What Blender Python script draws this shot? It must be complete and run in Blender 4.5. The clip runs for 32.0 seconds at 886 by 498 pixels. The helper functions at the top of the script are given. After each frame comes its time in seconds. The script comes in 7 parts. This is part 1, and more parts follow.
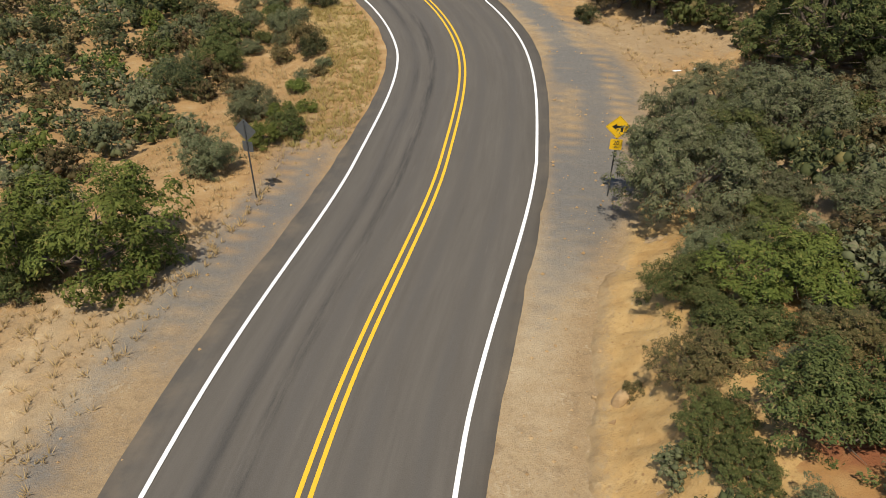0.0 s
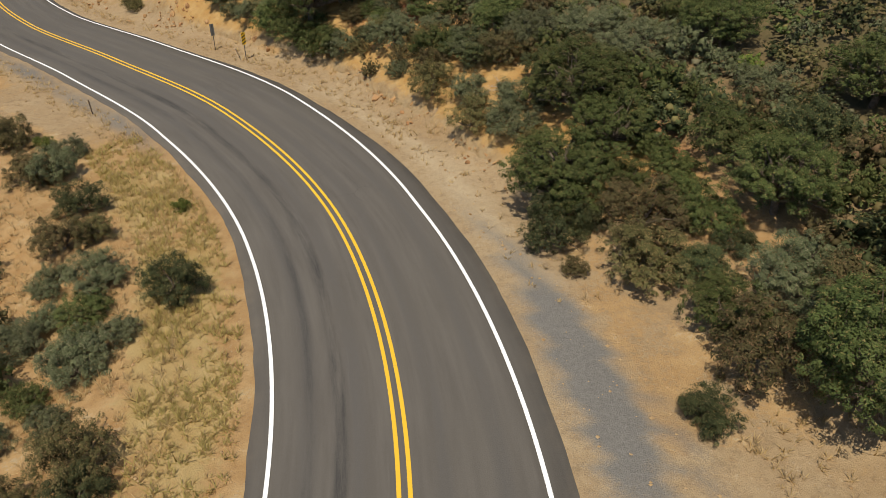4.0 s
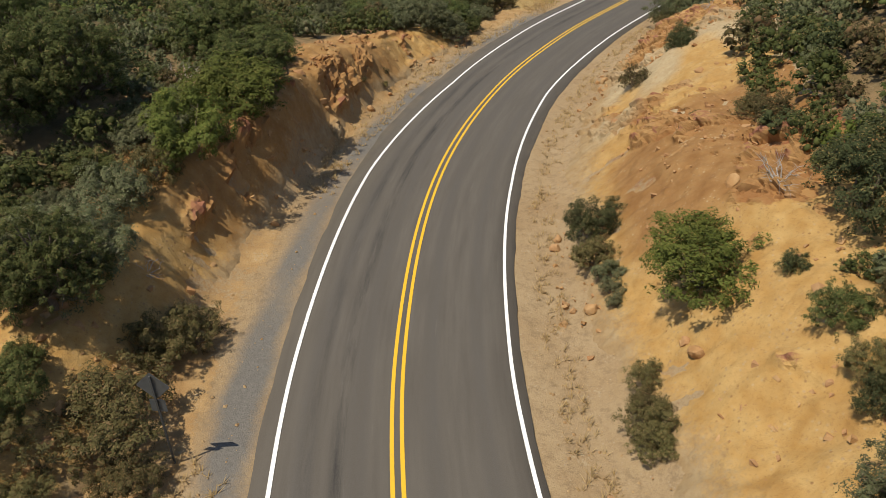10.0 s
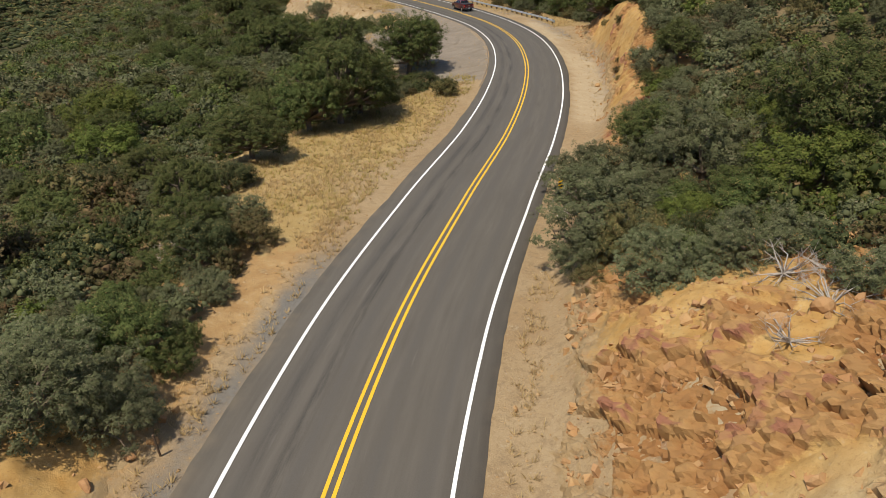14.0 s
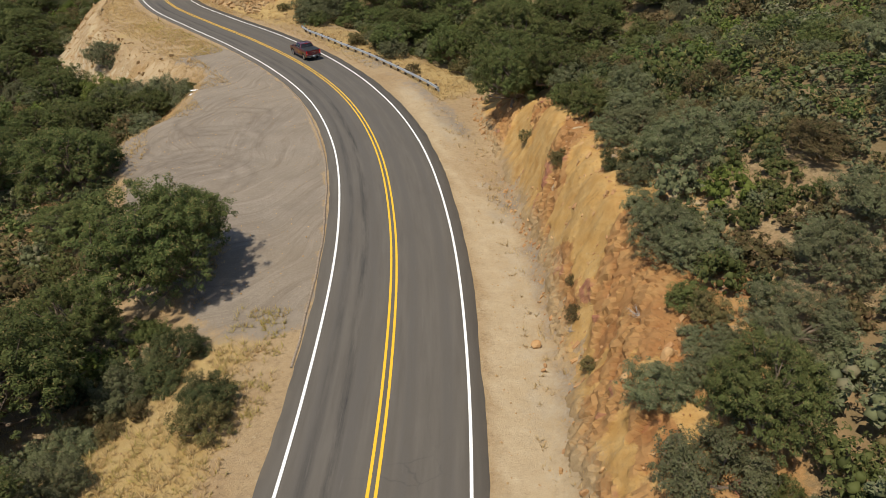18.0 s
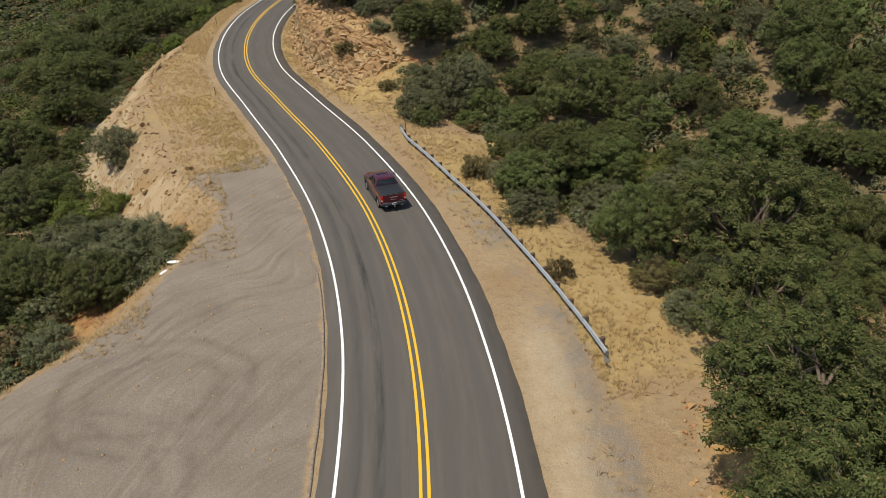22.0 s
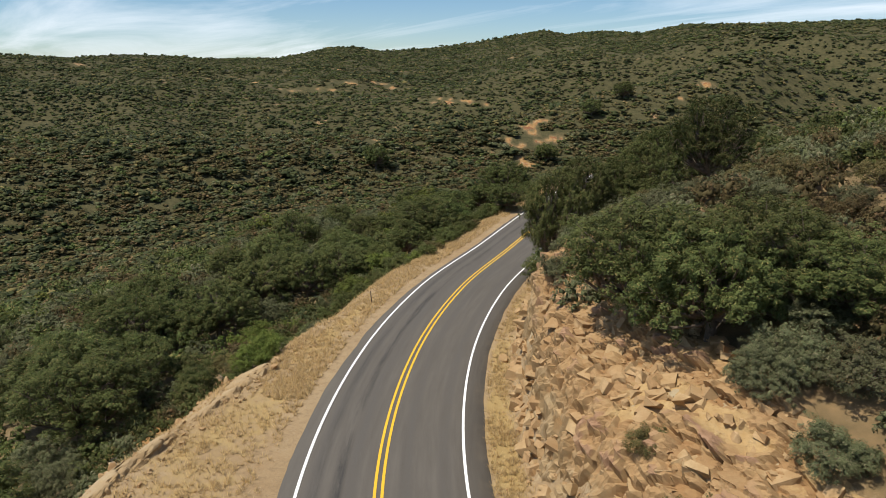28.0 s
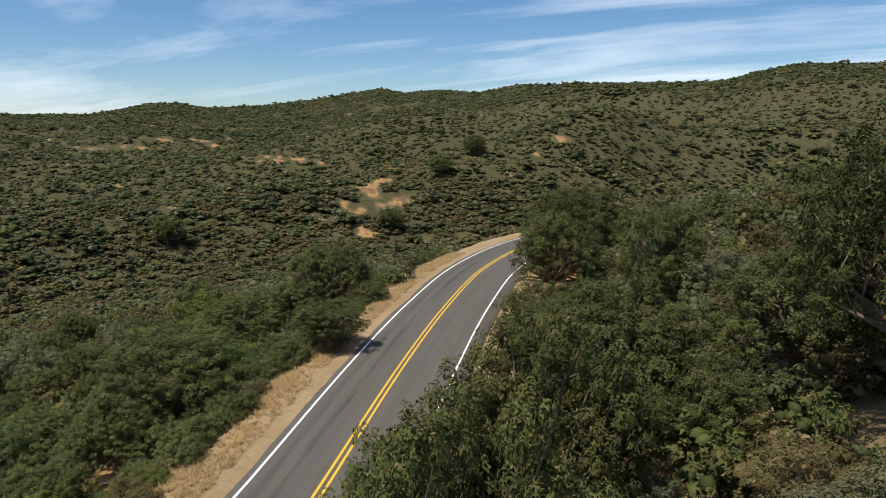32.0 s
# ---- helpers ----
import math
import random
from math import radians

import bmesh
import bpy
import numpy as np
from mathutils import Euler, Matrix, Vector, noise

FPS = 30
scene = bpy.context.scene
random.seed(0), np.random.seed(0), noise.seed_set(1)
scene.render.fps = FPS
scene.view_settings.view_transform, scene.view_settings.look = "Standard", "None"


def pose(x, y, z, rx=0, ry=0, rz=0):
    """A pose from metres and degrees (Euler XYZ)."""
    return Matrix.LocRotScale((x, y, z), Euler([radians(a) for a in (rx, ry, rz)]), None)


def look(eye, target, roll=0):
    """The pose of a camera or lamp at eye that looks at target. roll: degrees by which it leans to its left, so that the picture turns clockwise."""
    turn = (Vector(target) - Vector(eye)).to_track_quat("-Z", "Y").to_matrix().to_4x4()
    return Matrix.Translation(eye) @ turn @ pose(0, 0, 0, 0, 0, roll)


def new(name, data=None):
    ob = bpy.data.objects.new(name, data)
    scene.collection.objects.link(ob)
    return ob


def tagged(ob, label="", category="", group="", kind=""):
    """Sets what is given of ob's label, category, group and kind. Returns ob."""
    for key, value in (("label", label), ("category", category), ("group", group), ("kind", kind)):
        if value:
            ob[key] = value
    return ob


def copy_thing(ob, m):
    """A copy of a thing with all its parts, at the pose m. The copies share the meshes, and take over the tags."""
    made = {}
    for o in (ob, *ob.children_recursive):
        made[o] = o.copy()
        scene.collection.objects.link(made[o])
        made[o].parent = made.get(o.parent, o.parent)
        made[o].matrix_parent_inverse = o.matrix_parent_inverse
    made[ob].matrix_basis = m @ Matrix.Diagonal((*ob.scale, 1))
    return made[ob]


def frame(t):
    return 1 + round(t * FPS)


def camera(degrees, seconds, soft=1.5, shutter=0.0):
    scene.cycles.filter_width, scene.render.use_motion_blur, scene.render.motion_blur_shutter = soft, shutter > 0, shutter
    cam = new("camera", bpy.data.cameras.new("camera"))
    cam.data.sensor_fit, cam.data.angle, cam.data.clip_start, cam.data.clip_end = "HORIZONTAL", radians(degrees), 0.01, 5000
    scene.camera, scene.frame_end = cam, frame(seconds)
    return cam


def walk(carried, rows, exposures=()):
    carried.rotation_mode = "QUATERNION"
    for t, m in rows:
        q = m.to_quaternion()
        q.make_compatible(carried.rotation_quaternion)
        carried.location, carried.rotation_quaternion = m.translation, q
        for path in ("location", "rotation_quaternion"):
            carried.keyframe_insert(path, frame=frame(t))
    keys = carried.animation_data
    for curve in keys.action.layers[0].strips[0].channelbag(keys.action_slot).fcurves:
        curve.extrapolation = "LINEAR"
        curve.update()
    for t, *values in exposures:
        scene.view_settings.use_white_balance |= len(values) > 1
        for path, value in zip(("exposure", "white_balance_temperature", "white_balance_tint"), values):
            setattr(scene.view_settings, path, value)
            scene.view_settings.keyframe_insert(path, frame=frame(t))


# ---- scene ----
cam = camera(62.5, 32.0, soft=0.8)
METRES, EYE, TILT, LEAN, TURN = 355.0, 18.0, -37.2, -0.2, 0.0
ROWS = [
    (0.0, 0.0, 0.0, 0.0, 0.0, 0.0, -0.0),
    (0.5, 0.0003, 0.0075, 0.0063, -1.69, 1.29, 1.45),
    (1.0, 0.0011, 0.016, 0.0135, -3.13, 2.23, 2.69),
    (1.5, 0.0024, 0.0259, 0.0213, -4.09, 2.49, 3.45),
    (2.0, 0.004, 0.0374, 0.0291, -4.6, 2.4, 3.84),
    (2.5, 0.0057, 0.0492, 0.0372, -4.18, 2.24, 3.45),
    (4.5, 0.0077, 0.0915, 0.0655, 5.62, 2.94, -4.4),
    (5.0, 0.0062, 0.1025, 0.0736, 9.06, 3.05, -6.97),
    (5.5, 0.0032, 0.114, 0.0822, 12.56, 2.64, -9.63),
    (6.0, -0.0013, 0.1258, 0.0907, 16.23, 1.72, -12.32),
    (6.5, -0.0068, 0.1376, 0.0984, 20.29, 0.31, -15.19),
    (7.0, -0.0131, 0.1488, 0.1059, 24.49, -1.41, -17.94),
    (7.5, -0.0201, 0.159, 0.1126, 28.86, -3.07, -20.59),
    (8.0, -0.0275, 0.1682, 0.1189, 33.18, -4.8, -22.93),
    (8.5, -0.0355, 0.1766, 0.1248, 36.57, -5.88, -24.69),
    (9.0, -0.0442, 0.1847, 0.1306, 38.57, -6.3, -25.58),
    (9.5, -0.0542, 0.1931, 0.1363, 39.54, -6.29, -25.94),
    (10.0, -0.0649, 0.2018, 0.1421, 39.42, -5.79, -25.79),
    (10.5, -0.076, 0.2109, 0.1478, 38.44, -4.88, -25.29),
    (11.0, -0.0869, 0.2204, 0.1537, 37.23, -3.88, -24.57),
    (11.5, -0.0975, 0.2306, 0.1594, 35.37, -2.56, -23.54),
    (12.0, -0.1076, 0.2412, 0.1655, 33.2, -0.87, -22.32),
    (12.5, -0.1174, 0.2521, 0.1718, 30.81, 0.94, -20.93),
    (13.0, -0.1266, 0.2631, 0.1785, 28.35, 2.63, -19.45),
    (13.5, -0.1352, 0.2744, 0.1859, 25.83, 4.26, -17.88),
    (14.0, -0.1431, 0.2858, 0.1939, 23.24, 5.71, -16.25),
    (14.5, -0.1504, 0.2973, 0.2024, 21.07, 6.84, -14.84),
    (15.0, -0.157, 0.3091, 0.2112, 19.18, 7.45, -13.5),
    (15.5, -0.1628, 0.3214, 0.2206, 17.87, 7.79, -12.51),
    (17.5, -0.1838, 0.3722, 0.2671, 16.2, 5.42, -11.15),
    (18.0, -0.1893, 0.385, 0.2784, 15.93, 4.39, -11.08),
    (18.5, -0.1943, 0.3981, 0.2876, 16.21, 3.25, -11.36),
    (19.0, -0.1993, 0.4112, 0.2965, 16.95, 2.74, -11.89),
    (19.5, -0.2047, 0.4241, 0.3052, 18.31, 2.61, -12.94),
    (20.0, -0.2106, 0.4369, 0.3138, 19.84, 2.42, -14.0),
    (20.5, -0.217, 0.4498, 0.322, 21.15, 2.49, -14.94),
    (21.0, -0.2237, 0.4624, 0.33, 22.64, 2.65, -15.89),
    (21.5, -0.2309, 0.4751, 0.3378, 24.53, 2.9, -17.17),
    (22.0, -0.2388, 0.4874, 0.3453, 26.73, 3.02, -18.58),
    (22.5, -0.2472, 0.4998, 0.3524, 29.16, 3.15, -20.0),
    (23.0, -0.2562, 0.5121, 0.3589, 31.84, 3.38, -21.51),
    (23.5, -0.2661, 0.524, 0.3651, 34.27, 3.87, -22.84),
    (24.0, -0.2765, 0.5355, 0.3707, 36.62, 4.48, -24.06),
    (24.5, -0.2876, 0.5466, 0.3761, 38.95, 5.13, -25.21),
    (25.0, -0.2994, 0.5573, 0.3813, 40.9, 6.02, -26.14),
    (25.5, -0.3115, 0.5675, 0.3863, 42.53, 6.86, -26.91),
    (27.5, -0.3623, 0.606, 0.4062, 44.35, 11.33, -27.69),
    (28.0, -0.3752, 0.6156, 0.4117, 43.07, 12.99, -27.12),
    (28.5, -0.3878, 0.6254, 0.4177, 41.08, 14.78, -26.21),
    (29.0, -0.4, 0.6353, 0.4238, 39.1, 16.49, -25.31),
    (29.5, -0.4116, 0.6456, 0.4302, 37.46, 17.88, -24.51),
    (30.0, -0.4227, 0.6558, 0.4368, 35.92, 19.07, -23.74),
    (30.5, -0.4335, 0.6663, 0.4437, 35.45, 19.69, -23.46),
    (31.0, -0.4442, 0.6769, 0.4507, 34.68, 20.46, -23.15),
    (31.5, -0.4545, 0.6877, 0.458, 33.06, 21.44, -22.25),
    (32.0, -0.464, 0.6982, 0.4655, 31.23, 22.44, -21.26),
]
walk(cam, [(t, pose(0, 0, EYE, TILT, LEAN, TURN) @ pose(METRES * x, METRES * y, METRES * z, 90 + pitch, roll, yaw)) for t, x, y, z, yaw, pitch, roll in ROWS],
     exposures=[(0.0, 0.04, 6800, 10), (4.0, -0.12, 6800, 10), (9.0, -0.12, 6900, 10), (12.0, 0.06, 6900, 10), (15.0, 0.0, 6750, 10), (18.0, 0.0, 6750, 10), (22.0, -0.1, 6600, 10), (25.0, -0.08, 6550, 10),
                (28.0, 0.04, 6550, 10), (32.0, 0.04, 6400, 10)])

# ---- light ----
SUN_EL, SUN_AZ = 65.0, 196.0          # height and compass angle (from +y towards +x) of the sun
world = bpy.data.worlds.new("sky")
scene.world = world
world.use_nodes = True


def sky_nodes():
    nt = world.node_tree
    nt.nodes.clear()
    N, L = nt.nodes.new, nt.links.new
    out, bg = N("ShaderNodeOutputWorld"), N("ShaderNodeBackground")
    sky = N("ShaderNodeTexSky")
    sky.sky_type, sky.sun_disc = "NISHITA", False
    sky.sun_elevation, sky.sun_rotation = radians(SUN_EL), radians(SUN_AZ)
    sky.altitude, sky.air_density, sky.dust_density, sky.ozone_density = 1200, 1.0, 0.7, 3.5
    # thin high cloud, flattened towards the horizon
    tc, sep, div = N("ShaderNodeTexCoord"), N("ShaderNodeSeparateXYZ"), N("ShaderNodeVectorMath")
    lift, comb = N("ShaderNodeMath"), N("ShaderNodeCombineXYZ")
    lift.operation, lift.inputs[1].default_value = "ADD", 0.07
    div.operation = "DIVIDE"
    L(tc.outputs["Generated"], sep.inputs[0])
    L(sep.outputs["Z"], lift.inputs[0])
    for k in range(3):
        L(lift.outputs[0], comb.inputs[k])
    L(tc.outputs["Generated"], div.inputs[0])
    L(comb.outputs[0], div.inputs[1])
    mapn = N("ShaderNodeMapping")
    mapn.inputs["Rotation"].default_value = (0, 0, radians(38))
    mapn.inputs["Scale"].default_value = (0.30, 0.85, 0.0)
    mapn.inputs["Location"].default_value = (1.7, 0.4, 0.0)
    L(div.outputs[0], mapn.inputs[0])
    n1 = N("ShaderNodeTexNoise")
    n1.inputs["Scale"].default_value, n1.inputs["Detail"].default_value = 0.75, 9
    n1.inputs["Roughness"].default_value, n1.inputs["Distortion"].default_value = 0.58, 0.5
    L(mapn.outputs[0], n1.inputs["Vector"])
    ramp = N("ShaderNodeValToRGB")
    ramp.color_ramp.elements[0].position, ramp.color_ramp.elements[1].position = 0.47, 0.78
    L(n1.outputs["Fac"], ramp.inputs[0])
    mul = N("ShaderNodeMath")
    mul.operation, mul.inputs[1].default_value = "MULTIPLY", 0.85
    L(ramp.outputs[0], mul.inputs[0])
    mix = N("ShaderNodeMixRGB")
    mix.inputs[2].default_value = (9.8, 10.4, 11.2, 1)
    L(mul.outputs[0], mix.inputs[0])
    deep = N("ShaderNodeHueSaturation")
    deep.inputs["Saturation"].default_value = 1.2
    L(sky.outputs[0], deep.inputs["Color"])
    L(deep.outputs[0], mix.inputs[1])
    L(mix.outputs[0], bg.inputs[0])
    bg.inputs[1].default_value = 0.106
    L(bg.outputs[0], out.inputs[0])


sky_nodes()
sun = new("sun", bpy.data.lights.new("sun", "SUN"))
sun.data.energy, sun.data.angle, sun.data.color = 4.9, radians(0.53), (1.0, 0.935, 0.82)
_az, _el = radians(SUN_AZ), radians(SUN_EL)
sun.matrix_world = look((200 * math.sin(_az) * math.cos(_el), 200 * math.cos(_az) * math.cos(_el), 200 * math.sin(_el)), (0, 0, 0))


# ---- materials ----
class Mat:
    """A node material with short helpers."""

    def __init__(self, name, rough=0.8, spec=0.3, metal=0.0):
        self.m = bpy.data.materials.new(name)
        self.m.use_nodes = True
        self.nt = self.m.node_tree
        self.b = self.nt.nodes["Principled BSDF"]
        self.b.inputs["Roughness"].default_value = rough
        self.b.inputs["Specular IOR Level"].default_value = spec
        self.b.inputs["Metallic"].default_value = metal

    def n(self, kind, **kw):
        node = self.nt.nodes.new("ShaderNode" + kind)
        for k, v in kw.items():
            node.inputs[k.replace("_", " ")].default_value = v
        return node

    def l(self, a, b):
        self.nt.links.new(a, b)

    def pos(self):
        return self.n("NewGeometry").outputs["Position"]

    def obj(self):
        return self.n("TexCoord").outputs["Object"]

    def noise(self, vec, scale, detail=5, rough=0.55, lo=0.3, hi=0.7):
        t = self.n("TexNoise", Scale=scale, Detail=detail, Roughness=rough)
        self.l(vec, t.inputs["Vector"])
        return self.ramp(t.outputs["Fac"], lo, hi)

    def ramp(self, val, lo, hi):
        r = self.n("MapRange")
        r.inputs["From Min"].default_value, r.inputs["From Max"].default_value = lo, hi
        self.l(val, r.inputs["Value"])
        return r.outputs[0]

    def math(self, op, a, b=None):
        m = self.n("Math")
        m.operation = op
        for k, v in enumerate((a, b)):
            if v is None:
                continue
            if isinstance(v, (int, float)):
                m.inputs[k].default_value = v
            else:
                self.l(v, m.inputs[k])
        return m.outputs[0]

    def mix(self, fac, a, b, blend="MIX"):
        m = self.n("MixRGB")
        m.blend_type = blend
        for k, v in zip((0, 1, 2), (fac, a, b)):
            if isinstance(v, (int, float)):
                m.inputs[k].default_value = v
            elif isinstance(v, tuple):
                m.inputs[k].default_value = (*v, 1)
            else:
                self.l(v, m.inputs[k])
        return m.outputs[0]

    def bump(self, height, strength=0.5, dist=0.05):
        b = self.n("Bump", Strength=strength, Distance=dist)
        self.l(height, b.inputs["Height"])
        self.l(b.outputs[0], self.b.inputs["Normal"])

    def colour(self, c):
        if isinstance(c, tuple):
            self.b.inputs["Base Color"].default_value = (*c, 1)
        else:
            self.l(c, self.b.inputs["Base Color"])

    def attr(self, name):
        a = self.n("Attribute")
        a.attribute_name = name
        sep = self.n("SeparateColor")
        self.l(a.outputs["Color"], sep.inputs[0])
        return sep.outputs


def mat_plain(name, c, rough=0.6, spec=0.4, metal=0.0, grain=0.12, scale=30.0, bump=0.0):
    m = Mat(name, rough, spec, metal)
    f = m.noise(m.obj(), scale, 4)
    m.colour(m.mix(f, tuple(v * (1 - grain) for v in c), tuple(min(1, v * (1 + grain)) for v in c)))
    if bump:
        m.bump(f, bump, 0.02)
    return m.m


def mat_leaf(name, dark, light, dry=(0.16, 0.13, 0.05), dry_amount=0.1, through_light=0.22, clumped=True):
    m = Mat(name, 0.7, 0.12)
    g = m.n("NewGeometry")
    oi = m.n("ObjectInfo")
    c = m.mix(m.math("ADD", 0.1, m.math("MULTIPLY", g.outputs["Random Per Island"], 0.8)), dark, light)
    pick = m.math("GREATER_THAN", m.math("FRACT", m.math("MULTIPLY", g.outputs["Random Per Island"], 37.7)), 1 - dry_amount)
    c = m.mix(pick, c, dry)
    patch = m.noise(m.pos(), 0.55, 3, lo=0.35, hi=0.65)
    c = m.mix(m.math("MULTIPLY", patch, 0.2), c, m.mix(0.5, dry, light))
    wide = m.noise(m.pos(), 0.035, 4, 0.6, 0.42, 0.66)
    c = m.mix(m.math("MULTIPLY", wide, 0.12), c, dry)
    hs = m.n("HueSaturation")
    m.l(m.math("ADD", 0.485, m.math("MULTIPLY", oi.outputs["Random"], 0.025)), hs.inputs["Hue"])
    tone = m.math("ADD", 0.8, m.math("MULTIPLY", oi.outputs["Random"], 0.4))
    if clumped:
        at = m.n("Attribute")
        at.attribute_name = "clump"
        tone = m.math("MULTIPLY", tone, m.math("ADD", 0.92, m.math("MULTIPLY", at.outputs["Fac"], 0.56)))
    m.l(tone, hs.inputs["Value"])
    m.l(c, hs.inputs["Color"])
    m.colour(hs.outputs[0])
    tr = m.n("BsdfTranslucent")
    m.l(hs.outputs[0], tr.inputs[0])
    ms = m.n("MixShader", Fac=through_light)
    m.l(m.b.outputs[0], ms.inputs[1])
    m.l(tr.outputs[0], ms.inputs[2])
    m.l(ms.outputs[0], m.nt.nodes["Material Output"].inputs[0])
    return m.m


def mat_ground():
    m = Mat("ground_soil", 0.93, 0.12)
    p = m.pos()
    z1, z2, z3 = m.attr("zone_a"), m.attr("zone_b"), m.attr("zone_c")
    big, mid, fine = m.noise(p, 0.11, 5), m.noise(p, 0.9, 6), m.noise(p, 7.0, 6, 0.65)
    grit = m.noise(p, 28.0, 3, 0.7, 0.35, 0.65)
    soil = m.mix(big, (0.335, 0.222, 0.109), (0.437, 0.324, 0.183))
    soil = m.mix(m.math("MULTIPLY", mid, 0.55), soil, (0.312, 0.199, 0.101))
    drift = m.noise(p, 0.32, 6, 0.62, 0.40, 0.66)
    soil = m.mix(m.math("MULTIPLY", drift, 0.5), soil, (0.452, 0.343, 0.203))
    crumb = m.noise(p, 3.2, 6, 0.75, 0.50, 0.70)
    soil = m.mix(m.math("MULTIPLY", crumb, 0.5), soil, (0.257, 0.164, 0.082))
    peb = m.n("TexVoronoi", Scale=7.0)
    m.l(p, peb.inputs["Vector"])
    dot = m.math("MULTIPLY", m.math("SUBTRACT", 1.0, m.ramp(peb.outputs["Distance"], 0.12, 0.30)), m.noise(p, 1.7, 4, 0.6, 0.42, 0.62))
    tone = m.n("SeparateColor")
    m.l(peb.outputs["Color"], tone.inputs[0])
    soil = m.mix(m.math("MULTIPLY", dot, 0.9), soil, m.mix(tone.outputs[0], (0.172, 0.109, 0.062), (0.515, 0.421, 0.296)))
    speck = m.noise(p, 13.0, 4, 0.75, 0.56, 0.68)
    soil = m.mix(m.math("MULTIPLY", speck, 0.45), soil, (0.215, 0.140, 0.075))
    soil = m.mix(m.math("MULTIPLY", m.noise(p, 17.0, 3, 0.7, 0.60, 0.70), 0.5), soil, (0.560, 0.450, 0.300))
    soil = m.mix(0.22, soil, (0.245, 0.178, 0.108), "MIX")
    soil = m.mix(m.math("MULTIPLY", m.noise(p, 2.1, 7, 0.8, 0.5, 0.62), 0.55), soil, (0.20, 0.138, 0.078))
    rock = m.mix(mid, (0.328, 0.160, 0.055), (0.437, 0.273, 0.113))
    rock = m.mix(m.ramp(m.noise(p, 0.33, 5), 0.55, 0.8), rock, (0.250, 0.094, 0.043))
    gravel = m.mix(fine, (0.211, 0.176, 0.136), (0.312, 0.265, 0.211))
    gravel = m.mix(m.math("MULTIPLY", dot, 0.6), gravel, m.mix(tone.outputs[0], (0.109, 0.094, 0.078), (0.390, 0.343, 0.281)))
    gravel = m.mix(m.math("MULTIPLY", drift, 0.45), gravel, (0.156, 0.129, 0.101))
    gravel = m.mix(m.math("MULTIPLY", big, 0.5), gravel, (0.257, 0.207, 0.148))
    # ruts swept round by turning cars
    swirl = m.n("TexNoise", Scale=0.045, Detail=2)
    m.l(p, swirl.inputs["Vector"])
    bent = m.mix(1.0, p, m.mix(1.0, swirl.outputs["Color"], (26.0, 26.0, 0.0), "MULTIPLY"), "ADD")
    rut = m.n("Mapping")
    rut.inputs["Rotation"].default_value = (0, 0, radians(-28))
    rut.inputs["Scale"].default_value = (1.0, 0.09, 0.1)
    m.l(bent, rut.inputs[0])
    gravel = m.mix(m.math("MULTIPLY", m.noise(rut.outputs[0], 1.3, 6, 0.7, 0.50, 0.66), 0.5), gravel, (0.150, 0.115, 0.085))
    gravel = m.mix(m.math("MULTIPLY", m.noise(rut.outputs[0], 2.3, 5, 0.7, 0.54, 0.70), 0.4), gravel, (0.345, 0.290, 0.228))
    straw = m.mix(mid, (0.335, 0.226, 0.086), (0.406, 0.296, 0.133))
    litter = m.mix(mid, (0.13, 0.10, 0.05), (0.29, 0.19, 0.095))
    pale = m.mix(mid, (0.359, 0.265, 0.148), (0.452, 0.382, 0.257))
    # scrub painted onto the soil; its dark mottling stands in for the shrubs' self-shadow
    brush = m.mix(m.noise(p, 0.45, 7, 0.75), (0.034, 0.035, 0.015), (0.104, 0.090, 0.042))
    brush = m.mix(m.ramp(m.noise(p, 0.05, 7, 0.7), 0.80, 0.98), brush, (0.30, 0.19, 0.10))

    def over(c, mask, layer, wob=0.45):
        f = m.math("ADD", mask, m.math("MULTIPLY", m.math("SUBTRACT", fine, 0.5), wob))
        f = m.math("ADD", f, m.math("MULTIPLY", m.math("SUBTRACT", mid, 0.5), wob))
        return m.mix(m.ramp(f, 0.3, 0.62), c, layer)

    ochre = m.mix(mid, (0.328, 0.187, 0.074), (0.445, 0.296, 0.140))
    ochre = m.mix(m.math("MULTIPLY", crumb, 0.4), ochre, (0.211, 0.129, 0.062))
    ochre = m.mix(m.math("MULTIPLY", dot, 0.6), ochre, m.mix(tone.outputs[0], (0.140, 0.078, 0.039), (0.468, 0.367, 0.234)))
    chips = m.mix(fine, (0.140, 0.138, 0.130), (0.215, 0.208, 0.190))
    chips = m.mix(m.math("MULTIPLY", grit, 0.5), chips, (0.086, 0.086, 0.084))
    c = over(soil, z3[1], ochre, 0.6)
    c = over(c, z1[0], rock)
    c = over(c, z2[2], pale, 0.7)
    c = over(c, z1[1], straw)
    c = over(c, z2[0], litter)
    c = over(c, z1[2], gravel, 0.35)
    sand = m.mix(mid, (0.425, 0.330, 0.205), (0.540, 0.440, 0.290))
    sand = m.mix(m.math("MULTIPLY", crumb, 0.4), sand, (0.300, 0.220, 0.130))
    c = m.mix(m.math("MULTIPLY", m.ramp(m.math("ADD", z3[2], m.math("MULTIPLY", m.math("SUBTRACT", fine, 0.5), 0.5)), 0.15, 0.9), 0.62), c, sand)
    spread = m.math("ADD", z3[0], m.math("MULTIPLY", m.math("SUBTRACT", m.math("ADD", fine, grit), 1.0), 0.22))
    c = m.mix(m.math("MULTIPLY", m.ramp(spread, 0.10, 0.75), 0.92), c, chips)
    # tyre marks of cars that turned on the gravel
    marks = None
